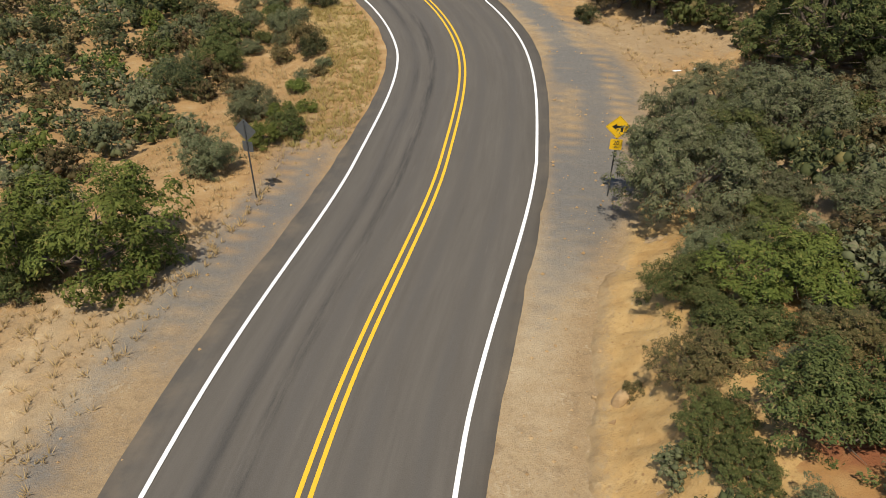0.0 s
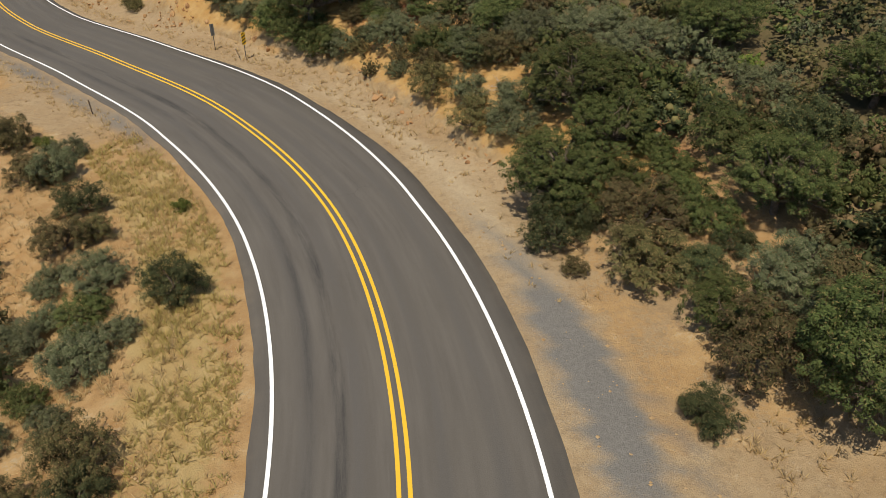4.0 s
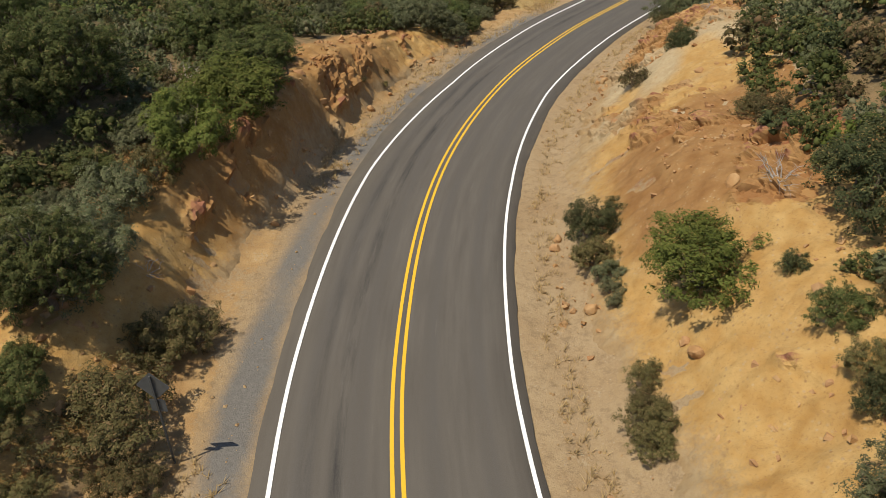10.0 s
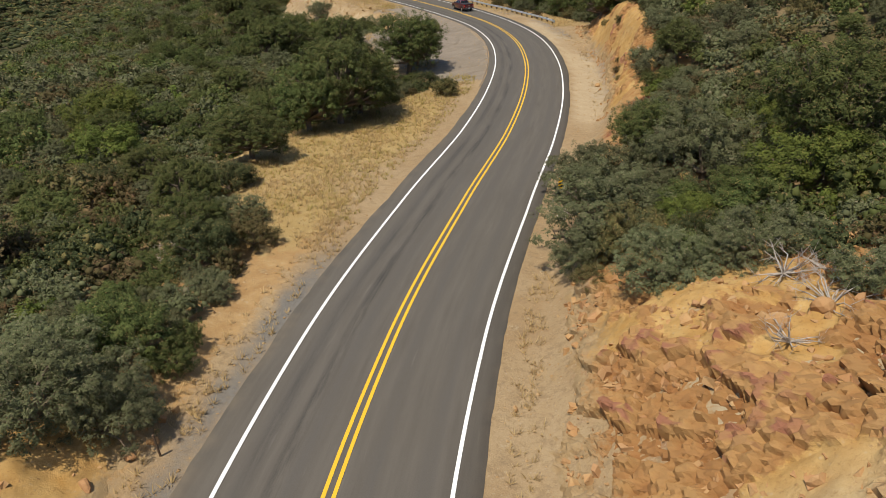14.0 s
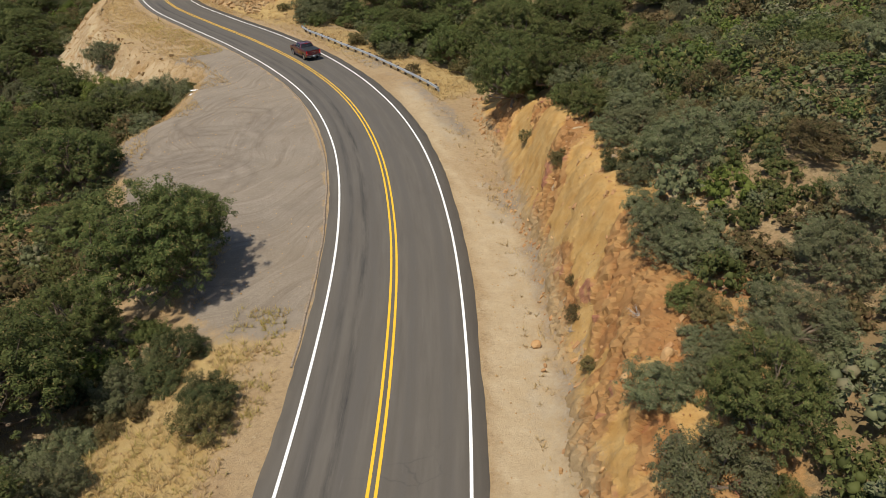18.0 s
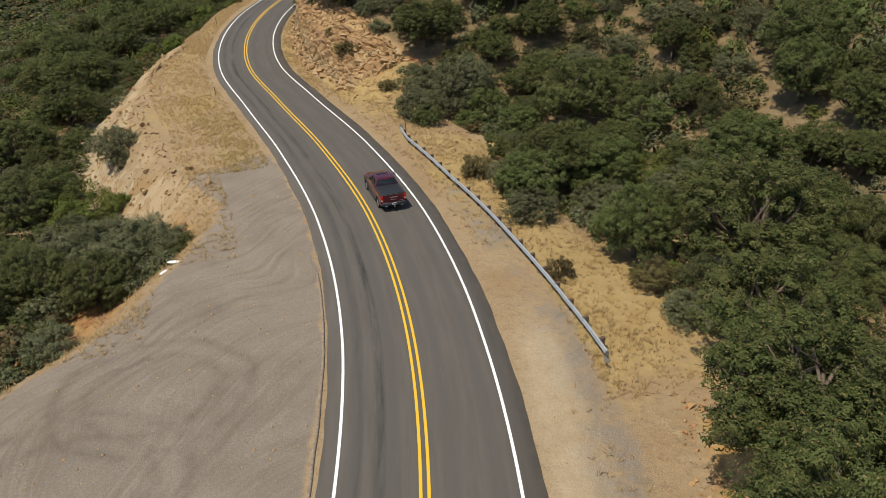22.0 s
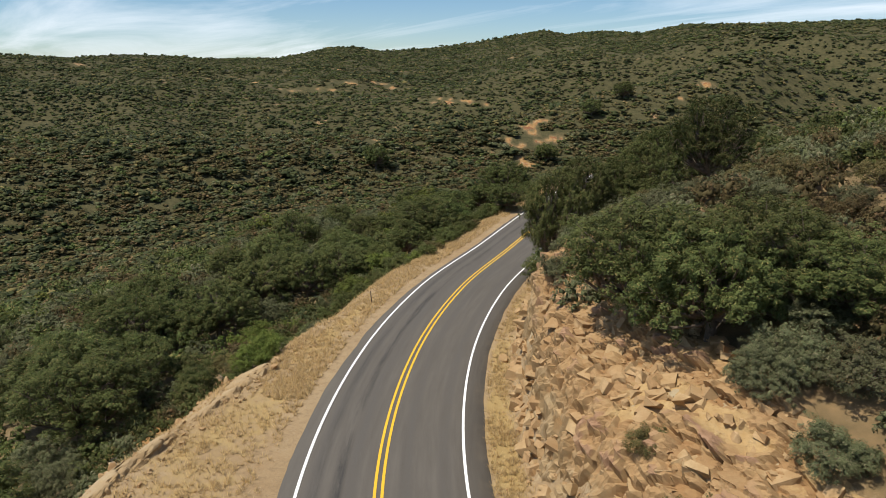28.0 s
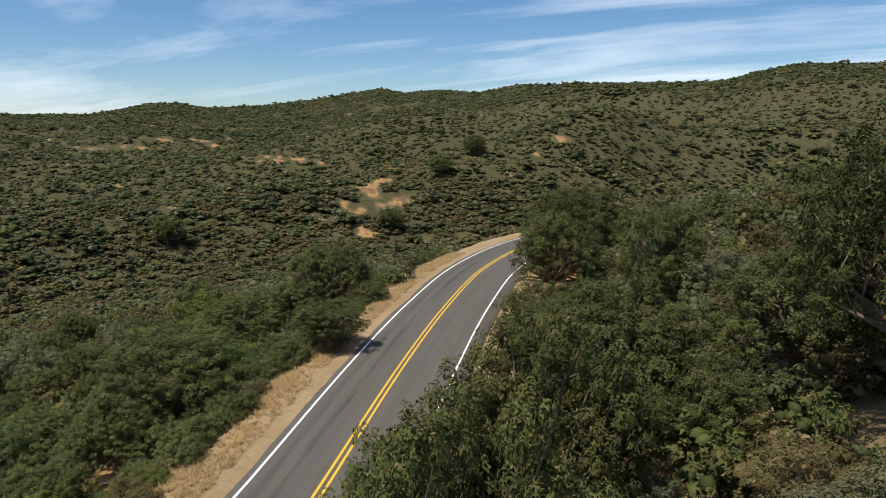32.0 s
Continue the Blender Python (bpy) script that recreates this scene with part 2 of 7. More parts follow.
    for cx, cy, r in ((-107.0, 217.5, 3.1), (-105.2, 213.0, 5.2), (-109.0, 222.0, 4.4), (-111.5, 228.5, 4.0)):
        d = m.n("VectorMath")
        d.operation = "DISTANCE"
        d.inputs[1].default_value = (cx, cy, -12.6)
        wob = m.n("VectorMath")
        wob.operation = "ADD"
        wn = m.n("TexNoise", Scale=0.35, Detail=2)
        m.l(p, wn.inputs["Vector"])
        m.l(p, wob.inputs[0])
        m.l(wn.outputs["Color"], wob.inputs[1])
        m.l(wob.outputs[0], d.inputs[0])
        ring = m.math("ABSOLUTE", m.math("SUBTRACT", d.outputs["Value"], r))
        twin = m.math("ABSOLUTE", m.math("SUBTRACT", ring, 0.75))
        f = m.math("SUBTRACT", 1.0, m.ramp(twin, 0.05, 0.55))
        marks = f if marks is None else m.math("MAXIMUM", marks, f)
    c = m.mix(m.math("MULTIPLY", m.math("MULTIPLY", marks, z1[2]), m.math("MULTIPLY", m.noise(p, 0.7, 6, 0.7), 0.5)), c, (0.101, 0.078, 0.062))
    c = m.mix(m.math("MULTIPLY", grit, 0.28), c, m.mix(0.5, c, (0.078, 0.055, 0.035)))
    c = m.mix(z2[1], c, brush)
    m.colour(c)
    vor = m.n("TexVoronoi", Scale=2.2)
    m.l(p, vor.inputs["Vector"])
    h = m.math("ADD", m.math("MULTIPLY", fine, 0.6), m.math("MULTIPLY", grit, 0.25))
    h = m.math("ADD", h, m.math("MULTIPLY", m.math("MULTIPLY", vor.outputs["Distance"], z1[0]), 1.6))
    m.bump(h, 0.6, 0.06)
    return m.m


def mat_asphalt():
    m = Mat("asphalt", 0.86, 0.22)
    uv = m.n("UVMap")
    uv.uv_map = "along"
    sep = m.n("SeparateXYZ")
    m.l(uv.outputs[0], sep.inputs[0])
    d = sep.outputs["X"]
    p = m.pos()
    stretch = m.n("Mapping")
    stretch.inputs["Scale"].default_value = (1.0, 0.07, 1.0)
    m.l(uv.outputs[0], stretch.inputs[0])
    streak = m.noise(stretch.outputs[0], 2.6, 6, 0.6)
    big, grit = m.noise(p, 0.16, 4), m.noise(p, 26.0, 3, 0.7)
    c = m.mix(streak, (0.080, 0.070, 0.058), (0.115, 0.102, 0.085))
    c = m.mix(m.math("MULTIPLY", big, 0.45), c, (0.096, 0.084, 0.067))

    def band(centre, half):
        return m.math("SUBTRACT", 1.0, m.ramp(m.math("ABSOLUTE", m.math("SUBTRACT", d, centre)), half * 0.35, half))

    # polished wheel paths and the oily seam of the downhill lane
    wheel = m.math("MAXIMUM", m.math("MAXIMUM", band(-3.0, 0.45), band(-1.3, 0.45)), m.math("MAXIMUM", band(1.2, 0.4), band(3.0, 0.4)))
    c = m.mix(m.math("MULTIPLY", wheel, m.math("MULTIPLY", streak, 0.55)), c, (0.062, 0.058, 0.054))
    seam = m.math("MULTIPLY", m.math("MAXIMUM", band(-1.9, 0.34), m.math("MULTIPLY", band(-2.9, 0.3), 0.6)), m.noise(stretch.outputs[0], 1.5, 6, 0.75, 0.40, 0.66))
    c = m.mix(m.math("MULTIPLY", seam, 1.0), c, (0.026, 0.025, 0.024))
    # pale scuffs and fine cracks
    scuff = m.noise(stretch.outputs[0], 5.0, 3, 0.5, 0.66, 0.86)
    c = m.mix(m.math("MULTIPLY", scuff, 0.3), c, (0.20, 0.18, 0.155))
    vor = m.n("TexVoronoi", Scale=0.42)
    vor.feature = "DISTANCE_TO_EDGE"
    wn = m.n("TexNoise", Scale=1.8, Detail=4)
    m.l(p, wn.inputs["Vector"])
    m.l(m.mix(0.35, p, wn.outputs["Color"], "ADD"), vor.inputs["Vector"])
    crack = m.math("SUBTRACT", 1.0, m.ramp(vor.outputs["Distance"], 0.004, 0.014))
    crack = m.math("MULTIPLY", crack, m.noise(p, 0.10, 3, 0.5, 0.60, 0.72))
    c = m.mix(m.math("MULTIPLY", crack, 0.5), c, (0.045, 0.042, 0.04))
    # dust drifted in from the verges
    dust = m.ramp(m.math("ABSOLUTE", d), 4.4, 5.3)
    c = m.mix(m.math("MULTIPLY", dust, m.math("MULTIPLY", m.noise(p, 0.7, 5, 0.6, 0.42, 0.75), 0.5)), c, (0.27, 0.205, 0.135))
    c = m.mix(m.math("MULTIPLY", grit, 0.22), c, (0.16, 0.148, 0.132))
    m.colour(c)
    m.bump(grit, 0.35, 0.012)
    return m.m


def mat_line(name, c):
    m = Mat(name, 0.6, 0.3)
    p = m.pos()
    worn = m.noise(p, 9.0, 5, 0.7, 0.56, 0.8)
    col = m.mix(m.math("MULTIPLY", m.noise(p, 0.6, 4), 0.18), c, tuple(v * 0.75 for v in c))
    m.colour(m.mix(m.math("MULTIPLY", worn, 0.35), col, (0.13, 0.12, 0.105)))
    return m.m


def mat_rock(name, a, b, c3):
    m = Mat(name, 0.9, 0.15)
    p = m.pos()
    oi = m.n("ObjectInfo")
    g = m.n("NewGeometry")
    f, fine = m.noise(p, 1.3, 6), m.noise(p, 9.0, 5, 0.65)
    c = m.mix(f, a, b)
    c = m.mix(m.math("MULTIPLY", m.math("FRACT", m.math("ADD", oi.outputs["Random"], g.outputs["Random Per Island"])), 0.5), c, c3)
    m.colour(m.mix(m.math("MULTIPLY", fine, 0.3), c, tuple(v * 0.6 for v in a)))
    m.bump(fine, 0.45, 0.04)
    return m.m


def mat_face():
    """Broken rock of the road cuts: each block has its own tone, and soil lies between them."""
    m = Mat("cut_rock", 0.9, 0.15)
    p = m.pos()
    a = m.attr("block")
    fine, mid = m.noise(p, 6.0, 6, 0.65), m.noise(p, 1.1, 5)
    orange = m.mix(a[0], (0.251, 0.106, 0.036), (0.409, 0.251, 0.102))
    orange = m.mix(m.ramp(a[0], 0.78, 0.9), orange, (0.277, 0.119, 0.073))
    tan = m.mix(a[0], (0.290, 0.191, 0.086), (0.436, 0.343, 0.211))
    cream, rust = m.ramp(a[2], 0.36, 0.9), m.ramp(a[2], 0.28, 0.02)
    c = m.mix(cream, orange, tan)
    c = m.mix(m.math("MULTIPLY", fine, 0.35), c, (0.238, 0.125, 0.053))
    crumb = m.noise(p, 2.6, 6, 0.75, 0.46, 0.68)
    soil = m.mix(mid, (0.383, 0.215, 0.066), (0.475, 0.314, 0.125))
    soil = m.mix(m.math("MULTIPLY", cream, 0.8), soil, m.mix(fine, (0.363, 0.290, 0.172), (0.449, 0.383, 0.257)))
    soil = m.mix(m.math("MULTIPLY", m.noise(p, 0.5, 5, 0.6, 0.5, 0.75), 0.4), soil, (0.304, 0.165, 0.059))
    soil = m.mix(m.math("MULTIPLY", crumb, 0.28), soil, (0.238, 0.132, 0.050))
    soil = m.mix(m.math("MULTIPLY", rust, 0.75), soil, m.mix(mid, (0.178, 0.079, 0.030), (0.277, 0.142, 0.056)))
    peb = m.n("TexVoronoi", Scale=5.0)
    m.l(p, peb.inputs["Vector"])
    tone = m.n("SeparateColor")
    m.l(peb.outputs["Color"], tone.inputs[0])
    dot = m.math("MULTIPLY", m.math("SUBTRACT", 1.0, m.ramp(peb.outputs["Distance"], 0.14, 0.32)), m.noise(p, 1.1, 4, 0.6, 0.42, 0.60))
    soil = m.mix(m.math("MULTIPLY", dot, 0.75), soil, m.mix(tone.outputs[0], (0.198, 0.092, 0.036), (0.436, 0.330, 0.191)))
    soil = m.mix(m.math("MULTIPLY", m.noise(p, 9.0, 4, 0.75, 0.55, 0.68), 0.45), soil, (0.200, 0.110, 0.045))
    f = m.math("ADD", a[1], m.math("MULTIPLY", m.math("SUBTRACT", fine, 0.5), 0.5))
    c = m.mix(m.ramp(f, 0.35, 0.65), c, soil)
    at = m.n("Attribute")
    at.attribute_name = "block"
    foot = m.mix(mid, (0.297, 0.198, 0.096), (0.356, 0.264, 0.149))
    foot = m.mix(m.math("MULTIPLY", crumb, 0.5), foot, (0.198, 0.125, 0.063))
    m.colour(m.mix(m.ramp(m.math("ADD", at.outputs["Alpha"], m.math("MULTIPLY", m.math("SUBTRACT", fine, 0.5), 0.6)), 0.2, 0.8), foot, c))
    h = m.math("ADD", m.math("ADD", fine, m.noise(p, 22.0, 3, 0.6)), m.math("ADD", m.math("MULTIPLY", crumb, -1.0), dot))
    m.bump(h, 0.45, 0.05)
    return m.m


M_FACE = mat_face()
M_GROUND, M_ASPHALT = mat_ground(), mat_asphalt()
M_WHITE, M_YELLOW = mat_line("white_road_paint", (0.80, 0.79, 0.76)), mat_line("yellow_road_paint", (0.72, 0.43, 0.03))
M_LEAF = {
    "oak": mat_leaf("oak_leaf", (0.025, 0.040, 0.010), (0.094, 0.116, 0.035)),
    "greyleaf": mat_leaf("grey_leaf", (0.052, 0.060, 0.028), (0.128, 0.138, 0.064), (0.165, 0.145, 0.085), 0.12),
    "juniper": mat_leaf("juniper_leaf", (0.022, 0.032, 0.012), (0.062, 0.074, 0.030)),
    "olive": mat_leaf("olive_leaf", (0.043, 0.043, 0.014), (0.116, 0.102, 0.040), (0.176, 0.120, 0.056), 0.18),
    "deep": mat_leaf("deep_green_leaf", (0.015, 0.027, 0.006), (0.050, 0.071, 0.018)),
    "bright": mat_leaf("bright_leaf", (0.040, 0.062, 0.010), (0.120, 0.144, 0.032), (0.160, 0.152, 0.040), 0.08),
}
M_BARK = mat_plain("bark", (0.15, 0.115, 0.085), 0.95, 0.1, grain=0.4, scale=18, bump=0.4)
M_DEADWOOD = mat_plain("bleached_wood", (0.36, 0.32, 0.28), 0.9, 0.1, grain=0.25, scale=14, bump=0.3)
M_STRAW = mat_leaf("straw", (0.44, 0.31, 0.12), (0.68, 0.53, 0.27), (0.36, 0.27, 0.14), 0.2, 0.5, False)
M_STRAWGREEN = mat_leaf("green_straw", (0.30, 0.27, 0.075), (0.56, 0.46, 0.17), (0.40, 0.28, 0.12), 0.25, 0.5, False)
M_ROCK = mat_rock("orange_rock", (0.377, 0.205, 0.082), (0.492, 0.328, 0.164), (0.328, 0.148, 0.074))
M_PALEROCK = mat_rock("tan_rock", (0.345, 0.222, 0.104), (0.490, 0.355, 0.195), (0.300, 0.165, 0.075))
M_STEEL = mat_plain("galvanised_steel", (0.42, 0.45, 0.47), 0.42, 0.5, 0.35, 0.12, 6)
M_DARKSTEEL = mat_plain("weathered_post_steel", (0.10, 0.10, 0.095), 0.6, 0.4, 0.5, 0.2, 12)
M_SIGNBACK = mat_plain("bare_sign_back", (0.17, 0.18, 0.18), 0.5, 0.5, 0.6, 0.1, 5)
M_TIMBER = mat_plain("dark_timber", (0.11, 0.075, 0.05), 0.9, 0.15, grain=0.35, scale=16, bump=0.3)
M_SIGNYELLOW = mat_plain("yellow_sign_sheet", (0.80, 0.47, 0.015), 0.45, 0.4, grain=0.04, scale=3)
M_BLACK = mat_plain("black_paint", (0.012, 0.012, 0.012), 0.5, 0.4, grain=0.1)
M_LITTER = mat_plain("white_plastic", (0.78, 0.78, 0.76), 0.5, 0.4, grain=0.06, scale=4)


# ---- ground shape ----
# The road's middle line: knots an equal way apart, and its height at every second one.
ROAD_XY = [(-7.89, -19.36), (-5.37, -2.51), (-3.18, 14.43), (0.14, 31.10), (1.07, 48.15), (-3.64, 64.57), (-13.43, 78.55), (-26.12, 89.99), (-39.15, 100.95), (-50.34, 113.80), (-58.94, 128.53),
           (-65.19, 144.44), (-69.79, 160.90), (-73.91, 177.35), (-79.05, 193.62), (-85.41, 209.44), (-93.40, 224.46), (-103.40, 238.28), (-115.38, 250.43), (-128.97, 260.75), (-143.28, 270.03),
           (-157.47, 279.39), (-169.83, 291.19), (-180.14, 304.84), (-188.44, 319.72), (-196.43, 334.73), (-203.93, 350.10), (-210.62, 365.82), (-214.75, 381.98), (-215.56, 399.00), (-212.98, 416.00)]
ROAD_Z = [2.30, 0.87, -1.05, -2.39, -4.23, -6.29, -8.13, -10.21, -12.27, -14.62, -16.04, -16.74, -16.89, -16.03, -15.59, -15.11]
# From the middle to the white lines, at the same knots.
LANE_L = [4.35, 4.36, 4.40, 4.38, 4.14, 4.38, 4.38, 3.97, 3.98, 4.05, 3.65, 3.85, 3.94, 3.92, 3.92, 3.81, 3.71, 3.73, 3.89, 3.88, 3.76, 3.69, 3.70, 3.74, 3.66, 3.70, 3.74, 3.77, 3.79, 3.81, 3.81]
LANE_R = [3.95, 3.95, 3.98, 4.46, 4.22, 3.90, 4.36, 4.33, 4.26, 4.27, 3.85, 4.03, 4.11, 4.00, 4.02, 3.99, 3.96, 3.91, 4.11, 4.22, 4.10, 4.03, 3.90, 3.79, 3.79, 3.80, 3.80, 3.81, 3.83, 3.83, 3.84]
# How far the road banks, as rise to the right over width, at the same knots.
BANK = [0.037, 0.041, 0.048, 0.056, 0.076, 0.075, 0.068, 0.035, -0.008, -0.009, 0.012, 0.008, 0.007, 0.013, 0.016, 0.019, 0.023, 0.017, 0.021, 0.016, 0.001, -0.005, -0.001, -0.000, 0.006, 0.005, 0.004, 0.003, 0.002, 0.002, 0.002]


def smooth01(t):
    t = np.clip(t, 0.0, 1.0)
    return t * t * (3 - 2 * t)


def lattice(ix, iy, seed):
    h = (ix.astype(np.int64) * 374761393 + iy.astype(np.int64) * 668265263 + seed * 974634777) & 0x7FFFFFFF
    h = ((h ^ (h >> 13)) * 1274126177) & 0x7FFFFFFF
    return ((h ^ (h >> 16)) & 0xFFFF) / 65535.0


def vnoise(x, y, seed=0):
    ix, iy = np.floor(x), np.floor(y)
    fx, fy = smooth01(x - ix), smooth01(y - iy)
    a, b = lattice(ix, iy, seed), lattice(ix + 1, iy, seed)
    c, d = lattice(ix, iy + 1, seed), lattice(ix + 1, iy + 1, seed)
    return (a + (b - a) * fx) * (1 - fy) + (c + (d - c) * fx) * fy


def fbm(x, y, seed=0, octaves=4, gain=0.5):
    v, amp, tot = 0.0, 1.0, 0.0
    for k in range(octaves):
        v = v + amp * (vnoise(x * 2 ** k + 17.3 * k, y * 2 ** k - 9.1 * k, seed + k) - 0.5)
        tot, amp = tot + amp, amp * gain
    return v / tot * 2


def road_samples():
    k = np.array(ROAD_XY)
    k = np.vstack([2 * k[0] - k[1], k, 2 * k[-1] - k[-2]])
    pts = []
    for i in range(1, len(k) - 2):
        t = np.linspace(0, 1, 34, endpoint=False)[:, None]
        p0, p1, p2, p3 = k[i - 1:i + 3]
        pts.append(0.5 * (2 * p1 + (p2 - p0) * t + (2 * p0 - 5 * p1 + 4 * p2 - p3) * t ** 2 + (3 * p1 - p0 - 3 * p2 + p3) * t ** 3))
    pts = np.vstack(pts + [k[-2:-1]])
    s = np.r_[0, np.cumsum(np.linalg.norm(np.diff(pts, axis=0), axis=1))]
    even = np.arange(0, s[-1], 0.5)
    xy = np.c_[np.interp(even, s, pts[:, 0]), np.interp(even, s, pts[:, 1])]
    back = np.arange(-70, 0, 0.5)
    d0, d1 = (xy[1] - xy[0]) / 0.5, (xy[-1] - xy[-2]) / 0.5
    on = np.arange(0.5, 140, 0.5)
    xy = np.vstack([xy[0] + back[:, None] * d0, xy, xy[-1] + on[:, None] * d1])
    s = np.r_[back, even, even[-1] + on]
    kz = np.linspace(0, even[-1], len(ROAD_Z))
    z = np.interp(s, kz, ROAD_Z)
    z = np.where(s < 0, ROAD_Z[0] - s * 0.04, z)
    ker = np.hanning(61)
    z = np.convolve(np.pad(z, 30, mode="reflect", reflect_type="odd"), ker / ker.sum(), "valid")
    tan = np.gradient(xy, axis=0)
    tan /= np.linalg.norm(tan, axis=1)[:, None]
    return s, xy, z, tan


RS, RXY, RZ, RT = road_samples()


def lane(side, s):
    """How far the white line lies from the middle, on the side -1 or 1, by station."""
    k = np.linspace(0, 511.3, 31)
    return np.interp(s, k, LANE_L) if side < 0 else np.interp(s, k, LANE_R)


def road_z(s, d):
    """The height of the banked road, carried on level past its shoulders."""
    return np.interp(s, RS, RZ) + np.interp(s, np.linspace(0, 511.3, 31), BANK) * np.clip(d, -6.5, 6.5)


def lane_edge(s, d):
    return np.where(d < 0, lane(-1, s), lane(1, s)) + 0.25


def road_sd(x, y):
    """Station along the road and offset to its right, for arrays of places."""
    x, y = np.atleast_1d(np.asarray(x, float)), np.atleast_1d(np.asarray(y, float))
    cx, cy = RXY[::4, 0].astype(np.float32), RXY[::4, 1].astype(np.float32)
    best = np.empty(len(x), int)
    for a in range(0, len(x), 40000):
        b = slice(a, a + 40000)
        best[b] = np.argmin((x[b, None].astype(np.float32) - cx) ** 2 + (y[b, None].astype(np.float32) - cy) ** 2, axis=1) * 4
    for _ in range(2):
        along = (x - RXY[best, 0]) * RT[best, 0] + (y - RXY[best, 1]) * RT[best, 1]
        best = np.clip(best + np.round(np.clip(along, -3, 3) / 0.5).astype(int), 0, len(RS) - 1)
    along = (x - RXY[best, 0]) * RT[best, 0] + (y - RXY[best, 1]) * RT[best, 1]
    across = (x - RXY[best, 0]) * RT[best, 1] - (y - RXY[best, 1]) * RT[best, 0]
    dist = np.hypot(x - RXY[best, 0], y - RXY[best, 1])
    d = np.where(across >= 0, 1, -1) * np.where(np.abs(along) > 1, dist, np.abs(across))
    return RS[best] + np.clip(along, -1, 1), d


def at_road(s, d):
    """The place at a station and an offset."""
    x, y = np.interp(s, RS, RXY[:, 0]), np.interp(s, RS, RXY[:, 1])
    tx, ty = np.interp(s, RS, RT[:, 0]), np.interp(s, RS, RT[:, 1])
    return x + d * ty, y - d * tx


def heading(s):
    return math.degrees(math.atan2(-np.interp(s, RS, RT[:, 0]), np.interp(s, RS, RT[:, 1])))


# Roadside profiles by station: where the verge ends, how far the bank runs, how high it is, and the slope behind it.
R_S = [-60, 20, 42, 52, 57, 61, 66, 72, 78, 90, 110, 125, 145, 175, 195, 215, 230, 245, 262, 275, 287, 300, 330, 343, 352, 380, 397, 430, 520]
R_VERGE = [6.8, 6.8, 7.5, 9, 10, 14.5, 15.5, 11, 8.5, 7.6, 7.2, 6.5, 6, 6, 6, 5.7, 7.5, 8.3, 8.6, 10, 13, 12, 11, 8, 7, 6.6, 6.2, 6, 6]
R_RUN = [3.5, 3.5, 4, 5, 5, 5, 5, 5, 5, 5, 5, 8, 9, 10, 5, 4, 4, 4.5, 4.5, 4, 6, 8, 8, 6, 3.6, 2.8, 3.2, 6, 6]
R_RISE = [3, 3, 1.8, 1.2, 1, 1, 1, 1.2, 1.6, 2.5, 3, 5, 6, 7, 3, 2, 4.5, 7, 6.5, 3, 0.3, -1.5, -1, 2.5, 5, 6, 4.4, 3, 3]
R_BACK = [.3, .3, .3, .3, .3, .25, .25, .25, .3, .35, .45, .5, .55, .5, .35, .3, .3, .3, .25, .2, .1, .12, .2, .35, .4, .45, .4, .35, .3]
L_S = [-60, 37, 48, 60, 85, 100, 120, 135, 150, 163, 175, 185, 195, 210, 225, 240, 250, 265, 285, 298, 315, 327, 343, 360, 372, 385, 430, 520]
L_VERGE = [14, 14, 12, 8, 8, 15, 11, 8.5, 7.2, 7.2, 7, 6.5, 8, 18, 14, 8, 13, 20, 22, 15, 10, 14, 15.5, 12, 9, 7, 6.4, 6.4]
L_RUN = [6, 6, 5, 6, 5, 5, 4, 4, 3.2, 3.2, 4, 3, 4, 8, 8, 5, 6, 6, 5, 5, 6, 8, 8, 9, 9, 7, 8, 8]
L_RISE = [-.5, -.5, -.7, -1, -.8, -.5, .5, 2.4, 4.2, 3.8, 1.8, .8, -.3, -2, -2, -1.2, -1.5, -2, -2, -2, -3.5, -6, -7, -7, -6, -4.5, -4, -4]
L_BACK = [-.05, -.05, -.05, -.03, 0, .02, .1, .12, .1, .05, -.05, -.1, -.12, -.15, -.18, -.15, -.15, -.15, -.15, -.15, -.18, -.2, -.25, -.28, -.3, -.3, -.3, -.3]


def profile(s, d):
    right = d >= 0
    out = []
    for rk, lk in ((R_VERGE, L_VERGE), (R_RUN, L_RUN), (R_RISE, L_RISE), (R_BACK, L_BACK)):
        out.append(np.where(right, np.interp(s, R_S, rk), np.interp(s, L_S, lk)))
    return out


# The far country round the road's last bend: height over distance, on the valley side and on the uphill side.
FAR_R = [0, 60, 110, 180, 205, 285, 330, 395, 450, 620, 800, 950, 1150, 1600, 4000]
FAR_VALLEY = [-22, -30, -36, -37, -31, -24, -16, -22, -11, 9, 30, 46, 25, 25, 40]
FAR_UPHILL = [-8, -4, 1, 5, 7, 12, 17, 17, 21, 33, 46, 56, 35, 30, 40]
# Across the valley a low crest hides a second valley, and a line of hills closes the view: how high they stand, in degrees, by compass angle.
SKY_AZ = [60, 98, 101.8, 103, 105.6, 107.3, 111.3, 114.8, 118.8, 121.3, 124.6, 127.6, 130.2, 131.9, 135.8, 140.1, 144.3, 146.3, 148.3, 150.3, 152.3, 157.5, 159.5, 163, 166.5, 170, 200]
SKY_EL = [4.2, 4.5, 4.76, 4.7, 4.1, 3.6, 3.62, 3.5, 3.62, 3.78, 3.2, 3.39, 3.15, 3.49, 2.82, 2.22, 1.99, 2.34, 2.28, 1.82, 1.48, 1.44, 1.6, 1.7, 1.42, 1.57, 1.5]
CREST_AZ = [60, 101, 107, 110.8, 115.5, 118.7, 122.8, 127, 130, 136, 142, 146.6, 156, 163, 200]
